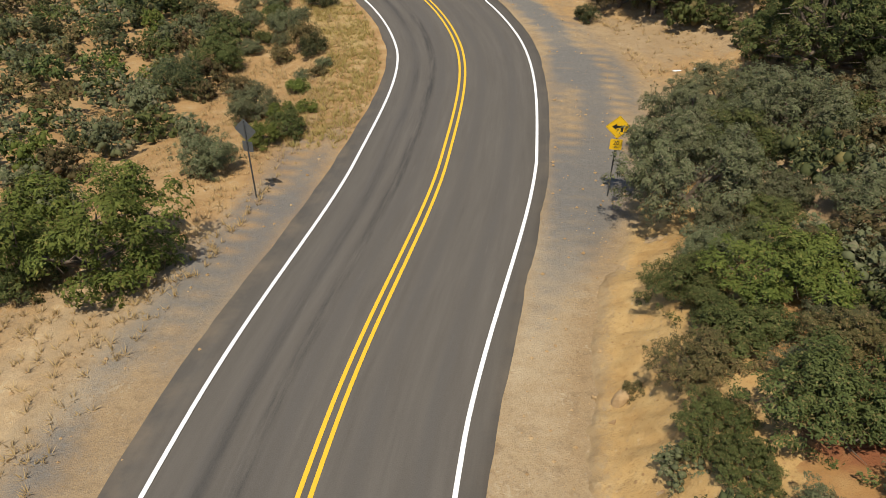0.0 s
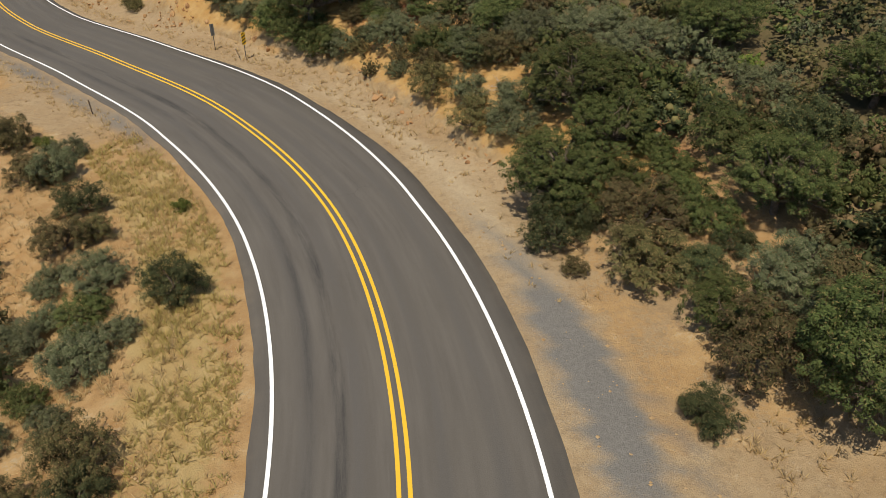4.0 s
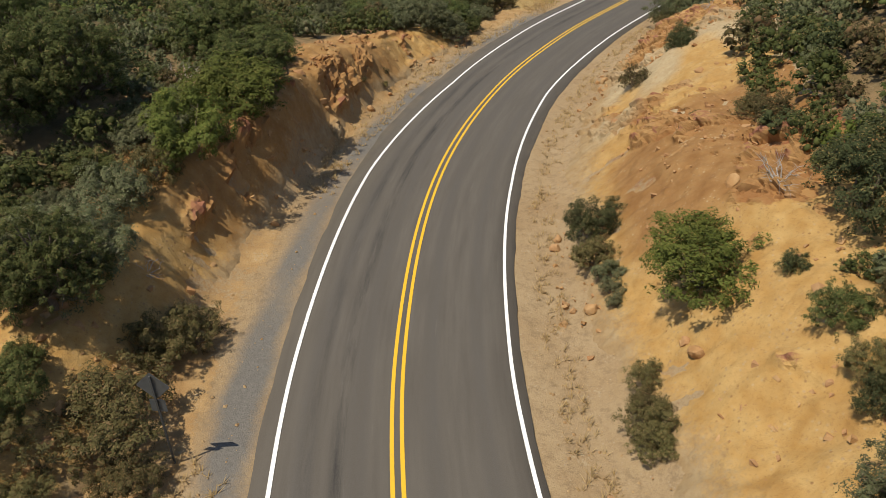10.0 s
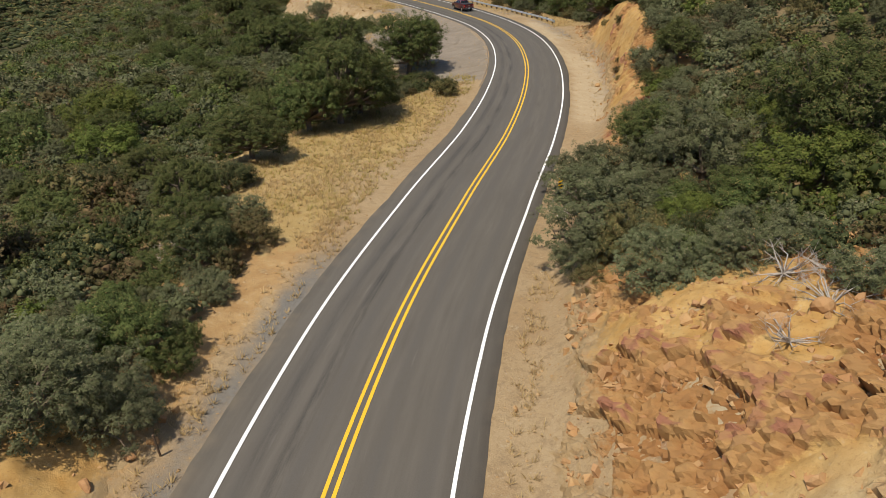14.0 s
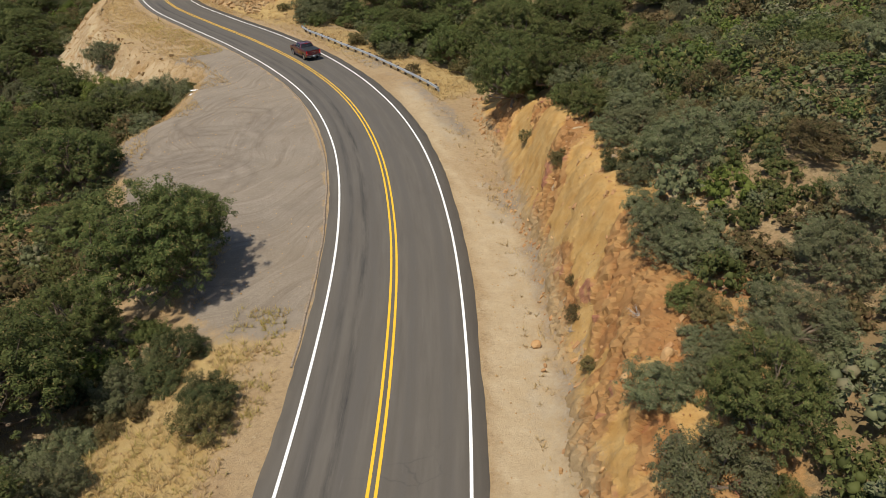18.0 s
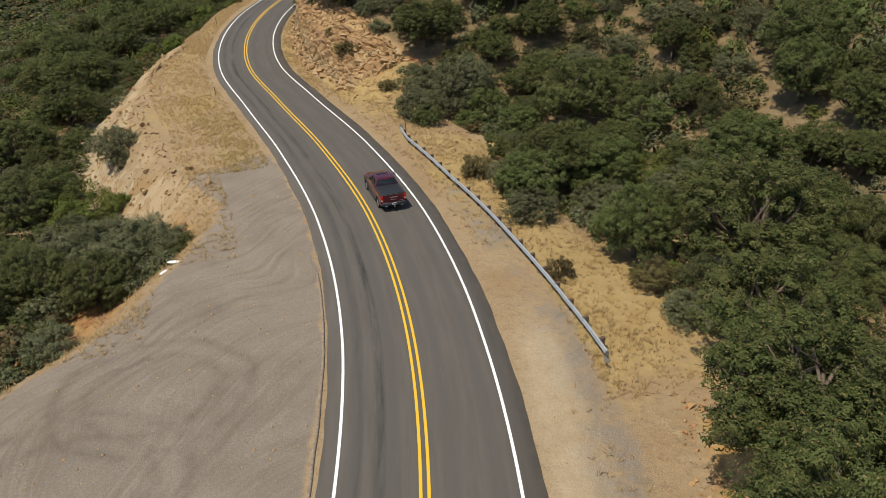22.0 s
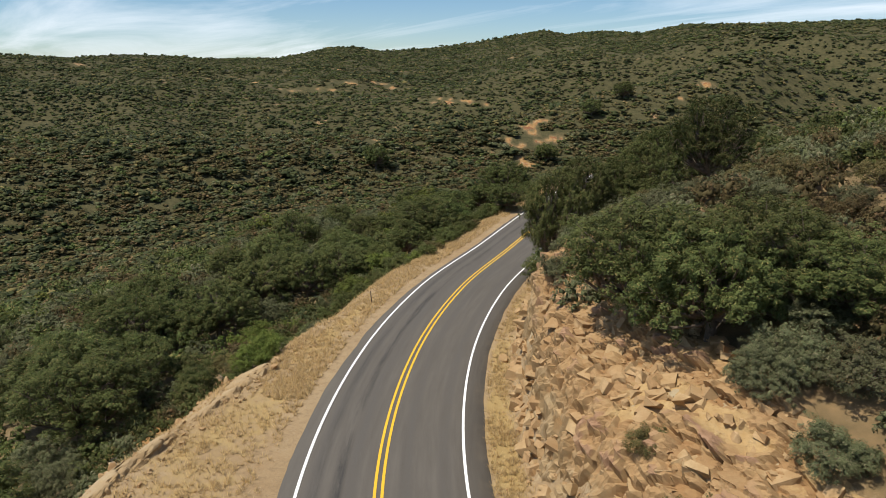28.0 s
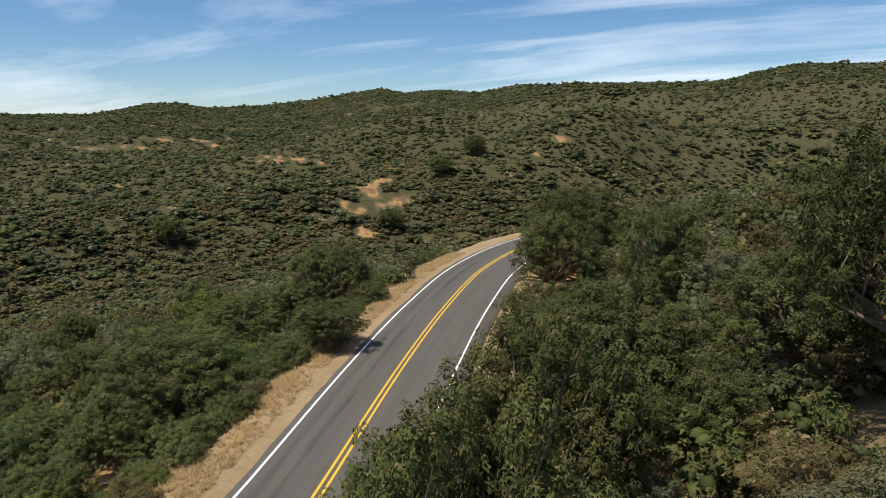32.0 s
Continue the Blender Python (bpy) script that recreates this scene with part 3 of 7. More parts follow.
CREST_EL = [2.4, 2.3, 2.06, 1.73, 2.6, 1.82, -0.1, -1.02, -1.76, -3.05, -3.65, -4.2, -4.1, -3.96, -3.9]
CREST_R = [350, 350, 350, 350, 350, 335, 315, 300, 290, 260, 245, 235, 230, 230, 230]
SKY_R = 1000.0


# Bare scars on the far hills: two ends and a half width.
FAR_SCARS = [((-679, 532), (-613, 508), 6.0), ((-594, 511), (-584, 522), 4.2), ((-587, 524), (-569, 536), 4.2), ((-584, 550), (-576, 562), 6.1), ((-590, 580), (-574, 583), 7.3), ((-575, 581), (-558, 583), 6.3), ((-482, 542), (-462, 547), 2.9), ((-457, 545), (-440, 556), 2.7),
             ((-721, 477), (-725, 488), 4.1), ((-741, 517), (-742, 521), 3.2), ((-334, 400), (-337, 406), 2.5), ((-303, 438), (-296, 437), 3.4), ((-310, 448), (-311, 462), 6.5), ((-312, 461), (-310, 470), 2.9), ((-320, 463), (-322, 474), 3.4), ((-332, 481), (-334, 497), 2.5),
             ((-313, 435), (-309, 433), 2.5), ((-297, 524), (-297, 528), 2.5), ((-299, 545), (-297, 549), 2.5), ((-231, 642), (-224, 646), 3.7), ((-536, 470), (-534, 479), 2.5), ((-458, 501), (-459, 507), 2.5)]


def scars(x, y):
    """How bare the far hills are at a place, 0 to 1."""
    out = np.zeros(len(x))
    for (x0, y0), (x1, y1), wide in FAR_SCARS:
        t = np.clip(((x - x0) * (x1 - x0) + (y - y0) * (y1 - y0)) / ((x1 - x0) ** 2 + (y1 - y0) ** 2), 0, 1)
        off = np.hypot(x - x0 - t * (x1 - x0), y - y0 - t * (y1 - y0))
        out = np.maximum(out, smooth01((wide * (1 + 0.9 * fbm(x / 9, y / 9, 63, 3)) - off) / (wide * 0.35)))
    return out


def far_height(x, y):
    dx, dy = x + 150.0, y - 279.0
    r = np.hypot(dx, dy)
    az = np.degrees(np.arctan2(dy, dx)) % 360
    up = 1 - smooth01((az - 104) / 26)
    up = np.maximum(up, smooth01((az - 215) / 70))
    h = np.interp(r, FAR_R, FAR_VALLEY) * (1 - up) + np.interp(r, FAR_R, FAR_UPHILL) * up
    turn = np.where(az > 300, 60, az)
    sky, crest, cr = np.interp(turn, SKY_AZ, SKY_EL), np.interp(turn, CREST_AZ, CREST_EL), np.interp(turn, CREST_AZ, CREST_R)
    top, ridge = SKY_R * np.tan(np.radians(sky)) - 1.5, cr * np.tan(np.radians(crest)) - 1.0
    slope = 490 * np.tan(np.radians(crest + (sky - crest) * 0.55))
    # over the crest, down into the hidden valley, up the far slope and over the last hills
    k1, k2, k3 = smooth01((r - cr) / 90), smooth01((r - cr - 60) / (430 - cr)), np.clip((r - 490) / (SKY_R - 490), 0, 1)
    over = (ridge - 17 * k1) * (1 - k2) + slope * k2
    over = np.where(r > 490, slope + (top - slope) * k3 ** 0.9, over)
    over = np.where(r > SKY_R, top - 30 * smooth01((r - SKY_R) / 250), over)
    rise = smooth01((r / cr - 0.5) / 0.5)
    h = h + (np.where(r < cr, ridge, over) - h) * np.where(r < cr, rise, 1.0)
    rid = 1 - 2 * np.abs(fbm(x / 170 + 3.1, y / 170 - 1.7, 31, 4))
    calm = 1 - 0.8 * np.exp(-((r - cr) / 55) ** 2) - 0.9 * np.exp(-((r - SKY_R) / 140) ** 2)
    return h + (rid - 0.6) * 8 * smooth01((r - 110) / 200) * calm + fbm(x / 45, y / 45, 41, 3) * 2.2 * calm


def broad(x, y, d):
    """The lie of the land away from the road: every stretch of it counts, the nearest most."""
    k = slice(0, len(RS), 16)
    sx, sy, sz, ss = RXY[k, 0], RXY[k, 1], RZ[k], RS[k]
    out = np.empty(len(x))
    for a in range(0, len(x), 20000):
        b = slice(a, a + 20000)
        w = 1.0 / ((x[b, None] - sx) ** 2 + (y[b, None] - sy) ** 2 + 150.0) ** 2
        off = np.abs(d[b, None])
        h = np.zeros(w.shape)
        for side, (ks, verge, run, rise, back) in ((1, (R_S, R_VERGE, R_RUN, R_RISE, R_BACK)), (-1, (L_S, L_VERGE, L_RUN, L_RISE, L_BACK))):
            foot, up, slope = np.interp(ss, ks, verge) + np.interp(ss, ks, run), np.interp(ss, ks, rise), np.interp(ss, ks, back)
            h = np.where((d[b, None] >= 0) == (side > 0), sz + up + slope * 70 * (1 - np.exp(-np.maximum(0, off - foot) / 70)), h)
        out[b] = (w * h).sum(1) / w.sum(1)
    return out


def height(x, y, s=None, d=None, relief=True):
    if s is None:
        s, d = road_sd(x, y)
    verge, run, rise, back = profile(s, d)
    wob = fbm(x / 9, y / 9, 5, 3) * 1.1
    a = np.abs(d)
    a2 = a + wob * smooth01((a - 6.0) / 3)
    zr = road_z(s, d)
    up = smooth01((a2 - verge) / run)
    beyond = np.maximum(0, a2 - verge - run)
    h = zr - 0.16 * smooth01((lane_edge(s, d) + 0.1 - a) / 0.3) - 0.04 - 0.015 * np.clip(a - 5, 0, 12)
    h = h + rise * up + back * 70 * (1 - np.exp(-beyond / 70))
    m = a > 28
    if m.any():
        f = smooth01((a[m] - 28) / 17)
        h[m] = h[m] * (1 - f) + broad(x[m], y[m], d[m]) * f
    onbank = up * (1 - smooth01((beyond - 2) / 4)) * smooth01((np.abs(rise) - 0.8) / 2)
    if relief:
        h = h + fbm(x / 14, y / 14, 11, 4) * 0.9 * smooth01((a - verge) / 10)
        h = h + fbm(x / 1.6, y / 1.6, 21, 4, 0.6) * 0.10 * smooth01((a - 5.2) / 1.5)
        h = h + onbank * fbm(x / 3.4 + y / 5, y / 2.4, 61, 3) * 0.4
    w = smooth01((a - 45) / 85)
    return h * (1 - w) + far_height(x, y) * w, onbank


# ---- end of ground shape ----


def mesh_object(name, verts, faces, material, parent=None, smooth=False):
    me = bpy.data.meshes.new(name)
    me.from_pydata(verts, [], faces)
    me.materials.append(material)
    me.polygons.foreach_set("use_smooth", [smooth] * len(me.polygons))
    me.update()
    ob = new(name, me)
    ob.parent = parent
    return ob


def array_mesh(name, verts, faces, material, smooth=False, normals=None):
    """A mesh from numpy arrays whose faces all have the same number of corners."""
    me = bpy.data.meshes.new(name)
    nf, k = faces.shape
    me.vertices.add(len(verts))
    me.vertices.foreach_set("co", np.ascontiguousarray(verts, np.float32).ravel())
    me.loops.add(nf * k)
    me.loops.foreach_set("vertex_index", np.ascontiguousarray(faces, np.int32).ravel())
    me.polygons.add(nf)
    me.polygons.foreach_set("loop_start", np.arange(0, nf * k, k, dtype=np.int32))
    me.polygons.foreach_set("use_smooth", np.full(nf, bool(smooth)))
    me.materials.append(material)
    me.update(calc_edges=True)
    if normals is not None:
        me.normals_split_custom_set_from_vertices(np.ascontiguousarray(normals, np.float32))
    return me


def grid_faces(n, m):
    i = np.arange(n - 1)[:, None] * m + np.arange(m - 1)[None, :]
    return np.stack([i, i + 1, i + m + 1, i + m], -1).reshape(-1, 4)


# ---- ground ----
AX_A = radians(35)
AX_Q, AX_P = np.array([-math.sin(AX_A), math.cos(AX_A)]), np.array([math.cos(AX_A), math.sin(AX_A)])


def axis(lo, hi, step, far):
    mid = np.arange(lo, hi, step)
    grow = [0.0]
    g = step
    while grow[-1] < far:
        g *= 1.06
        grow.append(grow[-1] + g)
    grow = np.array(grow[1:])
    return np.r_[(lo - grow)[::-1], mid, mid[-1] + grow]


def build_ground():
    q, p = axis(-8, 470, 0.7, 3200), axis(-30, 84, 0.7, 3200)
    # the hills across the valley get a finer mesh
    q = np.r_[q[q < 470], np.arange(470, 790, 3.0), 790 + np.cumsum(3.0 * 1.06 ** np.arange(70))]
    p = np.r_[(-330 - np.cumsum(2.5 * 1.06 ** np.arange(74)))[::-1], np.arange(-330, -30, 2.5), p[p >= -30]]
    Q, P = np.meshgrid(q, p, indexing="ij")
    x = (Q * AX_Q[0] + P * AX_P[0]).ravel()
    y = (Q * AX_Q[1] + P * AX_P[1]).ravel()
    s, d = road_sd(x, y)
    z, onbank = height(x, y, s, d)
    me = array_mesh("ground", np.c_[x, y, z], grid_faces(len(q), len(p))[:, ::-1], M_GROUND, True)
    a = np.abs(d)
    verge, run, rise, back = profile(s, d)
    n1, n2 = fbm(x / 6, y / 6, 91, 3), fbm(x / 22, y / 22, 97, 3)

    def span(v, lo, hi, soft=4.0):
        return smooth01((v - lo) / soft + 0.5) * smooth01((hi - v) / soft + 0.5)

    left, right = d < 0, d >= 0
    edge = smooth01((a - 5.1) / 0.8)
    gravel = np.where(left, span(s + n1 * 7, 244, 322, 5) * smooth01((verge + 1.6 - a + n1 * 1.5) / 1.5) * smooth01((a - 4.7) / 0.3), 0.0)
    gravel = np.maximum(gravel, np.where(right, span(s, 232, 312, 14) * span(a, 6.3, 9.6, 1.5) * (0.42 + n1 * 0.5), 0))
    lanes = smooth01((fbm(d / 0.9, s / 14, 66, 3) + 0.35) / 0.5)
    chips = np.where(right, span(s, 40, 84, 12) * span(a, 5.2, np.interp(s, [40, 52, 62, 84], [6.5, 9.5, 10.5, 6.2]), 1.6) * (0.12 + 0.72 * lanes + n1 * 0.5), 0)
    chips = np.maximum(chips, np.where(left, span(s, -60, 60, 10) * span(a, 5.4, 8.6, 2.5) * (0.12 + 0.5 * lanes + n1 * 0.7), 0))
    chips = np.maximum(chips, np.where(left, span(s, 100, 196, 10) * span(a, 4.8, 6.2, 0.8) * (0.7 + n1 * 0.6), 0))
    sandy = np.where(right, np.maximum(span(s, -60, 46, 6) * span(a, 4.9, 6.9, 0.6), np.maximum(span(s, 66, 104, 12) * span(a, 5.4, 7.8, 1.2) * 0.8, span(s, 226, 292, 10) * span(a, 5.1, 8.2, 0.8))), 0.0)
    sandy = np.maximum(sandy, np.where(left, span(s, -60, 46, 8) * span(a, 7.4, 12.0, 2.5) * 0.7, 0.0)) * (0.35 + 0.75 * lanes)
    ochre = np.where(left, span(s, -60, 126, 8) * smooth01((a - 8.2) / 2.0), 0.0) * (0.55 + 0.9 * n2)
    ochre = np.maximum(ochre, np.where(right, span(s, 56, 126, 8) * smooth01((a - 7.2) / 1.5), 0.0) * (0.5 + 0.9 * n1))
    ochre = np.maximum(ochre, np.where(left, span(s, 118, 200, 10) * smooth01((a - 6.4) / 1.0), 0.0) * (0.65 + 0.8 * n1))
    grass = np.where(left, span(s, 54, 100, 8) * span(a, 5.7, 9.5, 1.5), 0.0)
    grass = np.maximum(grass, np.where(left, span(s, 196, 243, 9) * smooth01((a - 6.2) / 2) * smooth01((verge + 6 - a) / 3), 0))
    grass = np.maximum(grass, np.where(left, smooth01((s - 318) / 8) * smooth01((a - 5.6) / 1.0) * smooth01((verge + 1 - a) / 2) * np.interp(s, [318, 370, 392], [0.42, 0.5, 1.0]), 0))
    grass = np.maximum(grass, np.where(right, span(s, 284, 350, 8) * smooth01((a - 8.4) / 1.0) * smooth01((verge + run + 3 - a) / 2), 0))
    grass = np.maximum(grass, np.where(right, smooth01((s - 345) / 8) * span(a, 5.3, verge - 0.2, 1.0), 0))
    grass = np.maximum(grass, np.where(right, span(s, 298, 352, 8) * smooth01((a - 6.2) / 1.0) * smooth01((9.5 - a) / 1.0) * 0.8, 0))
    grass = np.clip(grass * (0.75 + n1 * 0.8), 0, 1)
    rock = onbank * np.where(left & (s > 190), 0.8, 1.0)
    litter = smooth01((a - verge - run - 1) / 4) * (0.75 + n2 * 0.7)
    pale = onbank * np.where(right, np.maximum(span(s, 148, 186, 14) * smooth01((a - 8) / 4), np.maximum(0.5 * span(s, 238, 262, 8), span(s, 344, 400, 8))), 0)
    pale = np.maximum(pale, np.where(left, span(s, 322, 372, 8) * onbank * 0.8, 0))
    # where the ground takes the scrub colour with its painted shade
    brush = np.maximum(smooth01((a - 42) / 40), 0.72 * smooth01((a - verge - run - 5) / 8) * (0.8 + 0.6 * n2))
    gap = smooth01((fbm(x / 11, y / 11, 58, 3) - 0.02) / 0.2) * smooth01((s - 320) / 25) * smooth01((430 - s) / 20) * smooth01((d - 15) / 5) * smooth01((75 - d) / 20)
    gap = np.maximum(gap, 0.85 * np.where(left, span(s, 40, 106, 10) * smooth01((46 - a) / 10), 0.0))
    brush = brush * (1 - 0.55 * np.where(right, smooth01((s - 300) / 20) * smooth01((440 - s) / 20) * smooth01((80 - a) / 20), 0.0))
    brush, litter, ochre = brush * (1 - gap), litter * (1 - gap), np.maximum(ochre, gap)
    scar = scars(x, y) * smooth01((fbm(x / 4, y / 4, 68, 3) + 0.12) / 0.45) * 0.9
    patchy = scar * 0.25
    brush, rock, litter = brush * (1 - scar), np.maximum(rock, scar), litter * (1 - scar)
    pale = np.maximum(pale, patchy)
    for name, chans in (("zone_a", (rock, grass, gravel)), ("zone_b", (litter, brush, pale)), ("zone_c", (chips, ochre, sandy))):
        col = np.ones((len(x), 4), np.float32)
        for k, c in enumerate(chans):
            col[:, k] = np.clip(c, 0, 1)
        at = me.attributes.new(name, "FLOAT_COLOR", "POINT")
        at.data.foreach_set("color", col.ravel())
    return tagged(new("ground", me), "dry orange hillside soil with rocky road cuts", "ground", kind="structure")


ground = build_ground()


# ---- road ----
def ribbon(name, material, s0, s1, lines, step=0.75, lift=0.0):
    """A strip along the road; lines are functions or numbers for the offsets across it, with their heights over the road."""
    st = np.arange(s0, s1, step)
    cols, uvx = [], []
    for off, up in lines:
        o = off(st) if callable(off) else np.full(len(st), float(off))
        px, py = at_road(st, o)
        cols.append(np.c_[px, py, road_z(st, o) + lift + up])
        uvx.append(o)
    v = np.stack(cols, 1).reshape(-1, 3)
    f = grid_faces(len(st), len(lines))
    me = array_mesh(name, v, f, material, True)
    uv = me.uv_layers.new(name="along")
    pts = np.c_[np.stack(uvx, 1).ravel(), np.repeat(st, len(lines))]
    uv.data.foreach_set("uv", pts[f.ravel()].astype(np.float32).ravel())
    return new(name, me)


# How far the asphalt reaches past the white lines, by station.
OVER_L = ([37, 58, 87, 107, 126, 149, 168, 201, 242, 311, 370, 395], [1.2, 0.9, 0.55, 0.55, 0.6, 0.7, 1.4, 1.15, 0.8, 0.8, 0.8, 0.5])
OVER_R = ([37, 47, 58, 87, 107, 117, 126, 149, 174, 201, 242, 277, 311, 370], [0.85, 0.6, 0.65, 1.0, 0.45, 0.3, 0.3, 0.55, 1.0, 0.75, 0.7, 1.0, 1.0, 1.15])


def ragged(side, over, amp, seed):
    """The broken edge of the asphalt, beyond the white line."""
    def at(st):
        wide = np.interp(st, *(OVER_L if side < 0 else OVER_R))
        return side * (lane(side, st) + wide + over + amp * (fbm(st / 5.0, st * 0 + seed, seed, 4, 0.65) + 0.3 * fbm(st / 0.9, st * 0, seed + 9, 2)))
    return at


road = ribbon("road", M_ASPHALT, -68, 600, [(ragged(-1, 0.03, 0.14, 3), -0.16), (ragged(-1, 0.0, 0.14, 3), -0.01), (-3.4, 0.012), (-2, 0.03), (0, 0.05), (2, 0.03), (3.4, 0.012),
                                           (ragged(1, 0.0, 0.12, 4), -0.01), (ragged(1, 0.03, 0.12, 4), -0.16)])
tagged(road, "worn grey two-lane asphalt with dark wheel tracks", "road", kind="structure")


def road_line(name, material, offset, width, label):
    def at(shift):
        return (lambda st: offset(st) + shift) if callable(offset) else offset + shift
    up = 0.030 if callable(offset) else 0.060
    ob = ribbon(name, material, -66, 596, [(at(-width / 2), up), (at(width / 2), up)], 0.75)
    return tagged(ob, label, "road marking", kind="structure")


road_line("white_edge_line", M_WHITE, lambda st: -lane(-1, st), 0.145, "painted solid white edge line on the asphalt")
road_line("white_edge_line", M_WHITE, lambda st: lane(1, st), 0.145, "painted solid white edge line on the asphalt")
road_line("yellow_centre_line", M_YELLOW, -0.17, 0.14, "painted solid yellow centre line, one of a pair")
road_line("yellow_centre_line", M_YELLOW, 0.17, 0.14, "painted solid yellow centre line, one of a pair")


# ---- rock faces of the road cuts ----
def cells(u, v, seed):
    """Cell noise: a number for each cell, how far the nearest border is, and a slanting facet within the cell."""
    iu, iv = np.floor(u), np.floor(v)
    best, second, val, facet = np.full(u.shape, 9.0), np.full(u.shape, 9.0), np.zeros(u.shape), np.zeros(u.shape)
    for du in (-1, 0, 1):
        for dv in (-1, 0, 1):
            cu, cv = iu + du, iv + dv
            px, py = cu + 0.1 + 0.8 * lattice(cu, cv, seed), cv + 0.1 + 0.8 * lattice(cu, cv, seed + 5)
            dist = np.hypot(u - px, v - py)
            nearer = dist < best
            second = np.where(nearer, best, np.minimum(second, dist))
            val = np.where(nearer, lattice(cu, cv, seed + 11), val)
            slant = (u - px) * (lattice(cu, cv, seed + 17) - 0.5) + (v - py) * (lattice(cu, cv, seed + 19) - 0.55)
            facet = np.where(nearer, slant * 2, facet)
            best = np.where(nearer, dist, best)
    return val, second - best, facet


def rock_face(s0, s1, side, inner, outer, rough, tan, tilt, label, seed, cover=0.0, step=0.14):
    """A bank from the inner to the outer offset past the verge's end: outcrops of broken blocks in washed soil."""
    n, m = int((s1 - s0) / step), int((outer - inner) / step * 1.15)
    st, k = np.meshgrid(np.linspace(s0, s1, n), np.linspace(0, 1, m), indexing="ij")
    st, k = st.ravel(), k.ravel()
    verge = np.interp(st, R_S, R_VERGE) if side > 0 else np.interp(st, L_S, L_VERGE)
    d = side * (verge + inner + (outer - inner) * k)
    x, y = at_road(st, d)
    z = height(x, y)[0]
    up = z - np.interp(st, RS, RZ)
    ct, sn = math.cos(radians(tilt)), math.sin(radians(tilt))
    along, over = st, np.abs(d) * 0.75 + up * 0.8
    u, v = along * ct + over * sn, -along * sn + over * ct
    warp = fbm(x / 2.2, y / 2.2, seed, 3) * 0.5
    c1, e1, f1 = cells(u / 1.9 + warp * 0.4, v / 1.2 + warp * 0.4, seed)
    c2, e2, f2 = cells(u / 0.9 + warp * 0.5, v / 0.62 + warp * 0.5, seed + 3)
    c3, e3, f3 = cells(u / 0.42, v / 0.34 + warp * 0.4, seed + 7)
    out = fbm(u / 8.0 + 3.3, v / 3.6, seed + 9, 4) + 0.25 * fbm(x / 1.3, y / 1.3, seed + 13, 3) + 0.22 - (cover(st, np.abs(d)) if callable(cover) else cover)
    patch = smooth01(out / 0.22)
    k = k + 0.05 * fbm(x / 1.5, y / 1.5, seed + 31, 3) * smooth01(k / 0.02) * smooth01((1 - k) / 0.02)
    edge = smooth01(k / 0.20) * smooth01((1 - k) / 0.15) * smooth01((st - s0) / 2.5) * smooth01((s1 - st) / 2.5)
    disp = (c1 - 0.25) * 0.72 + f1 * 0.20 + (c2 - 0.4) * 0.42 + f2 * 0.16 + (c3 - 0.4) * 0.14 + f3 * 0.08
    disp = disp - 0.28 * smooth01((0.10 - e1) / 0.06) - 0.13 * smooth01((0.14 - e2) / 0.08)
    rill = fbm(along / 1.5 + warp, over / 7.0, seed + 21, 3) * 0.16 + fbm(x / 0.8, y / 0.8, seed + 23, 4, 0.65) * 0.17
    disp = rough * np.maximum(disp, -0.30) * patch + rill * (1 - 0.7 * patch)
    lift = (0.13 + disp) * edge - 0.22 * (1 - edge)
    nx, ny = at_road(st, d - side * lift * 0.75)
    v3 = np.c_[nx, ny, z + lift * 0.75]
    f = grid_faces(n, m)
    me = array_mesh("rock_face", v3, f if side < 0 else f[:, ::-1], M_FACE)
    me.polygons.foreach_set("use_smooth", patch[f].max(axis=1) < 0.35)
    col = np.ones((len(x), 4), np.float32)
    col[:, 3] = smooth01((k - 0.10) / 0.22)
    col[:, 0] = np.clip(0.55 * c1 + 0.45 * c2 + 0.25 * (c3 - 0.5), 0, 1)
    col[:, 1] = np.clip(1.0 - patch * 1.1 + 0.25 * (e1 < 0.05), 0, 1)
    col[:, 2] = tan(st, np.abs(d)) if callable(tan) else tan
    me.attributes.new("block", "FLOAT_COLOR", "POINT").data.foreach_set("color", col.ravel())
    ob = new("rock_face", me)
    return tagged(ob, label, "rock face", kind="structure")


rock_face(10, 50, 1, -0.5, 5.5, 0.45, 0.46, 25, "crumbling tan earth bank beside the road", 201, 0.55)
rock_face(80, 126, 1, 0.2, 7.0, 0.45, 0.25, -20, "low orange bank of broken rock and soil", 211, 0.40)
rock_face(122, 196, 1, 0.0, 13.0, 0.75, lambda st, a: np.clip(0.32 - 0.34 * smooth01((153 + (a - 8) * 0.6 - st) / 3) * smooth01((a - 8.5) / 2) * smooth01((st - 138) / 5) + 0.65 * smooth01((st - 154 - (a - 8) * 0.6) / 3) * smooth01((177 - st) / 5) * smooth01((a - 7.3) / 2) * smooth01((fbm(st / 6, a / 4, 222, 3) + 0.5) / 0.5), 0, 1), -28, "fractured orange and pale rock cut beside the road", 221, lambda st, a: 0.52 - 0.84 * np.exp(-((st - 181 + (a - 11) * 0.4) / 9) ** 2), 0.13)
rock_face(226, 284, 1, -0.2, 6.5, 0.55, 0.30, 55, "steep orange cut bank with eroded gullies", 231, 0.22)
rock_face(341, 404, 1, 0.0, 8.5, 0.95, 0.58, -15, "blocky tan rock cut with loose boulders", 241, -0.35, 0.12)
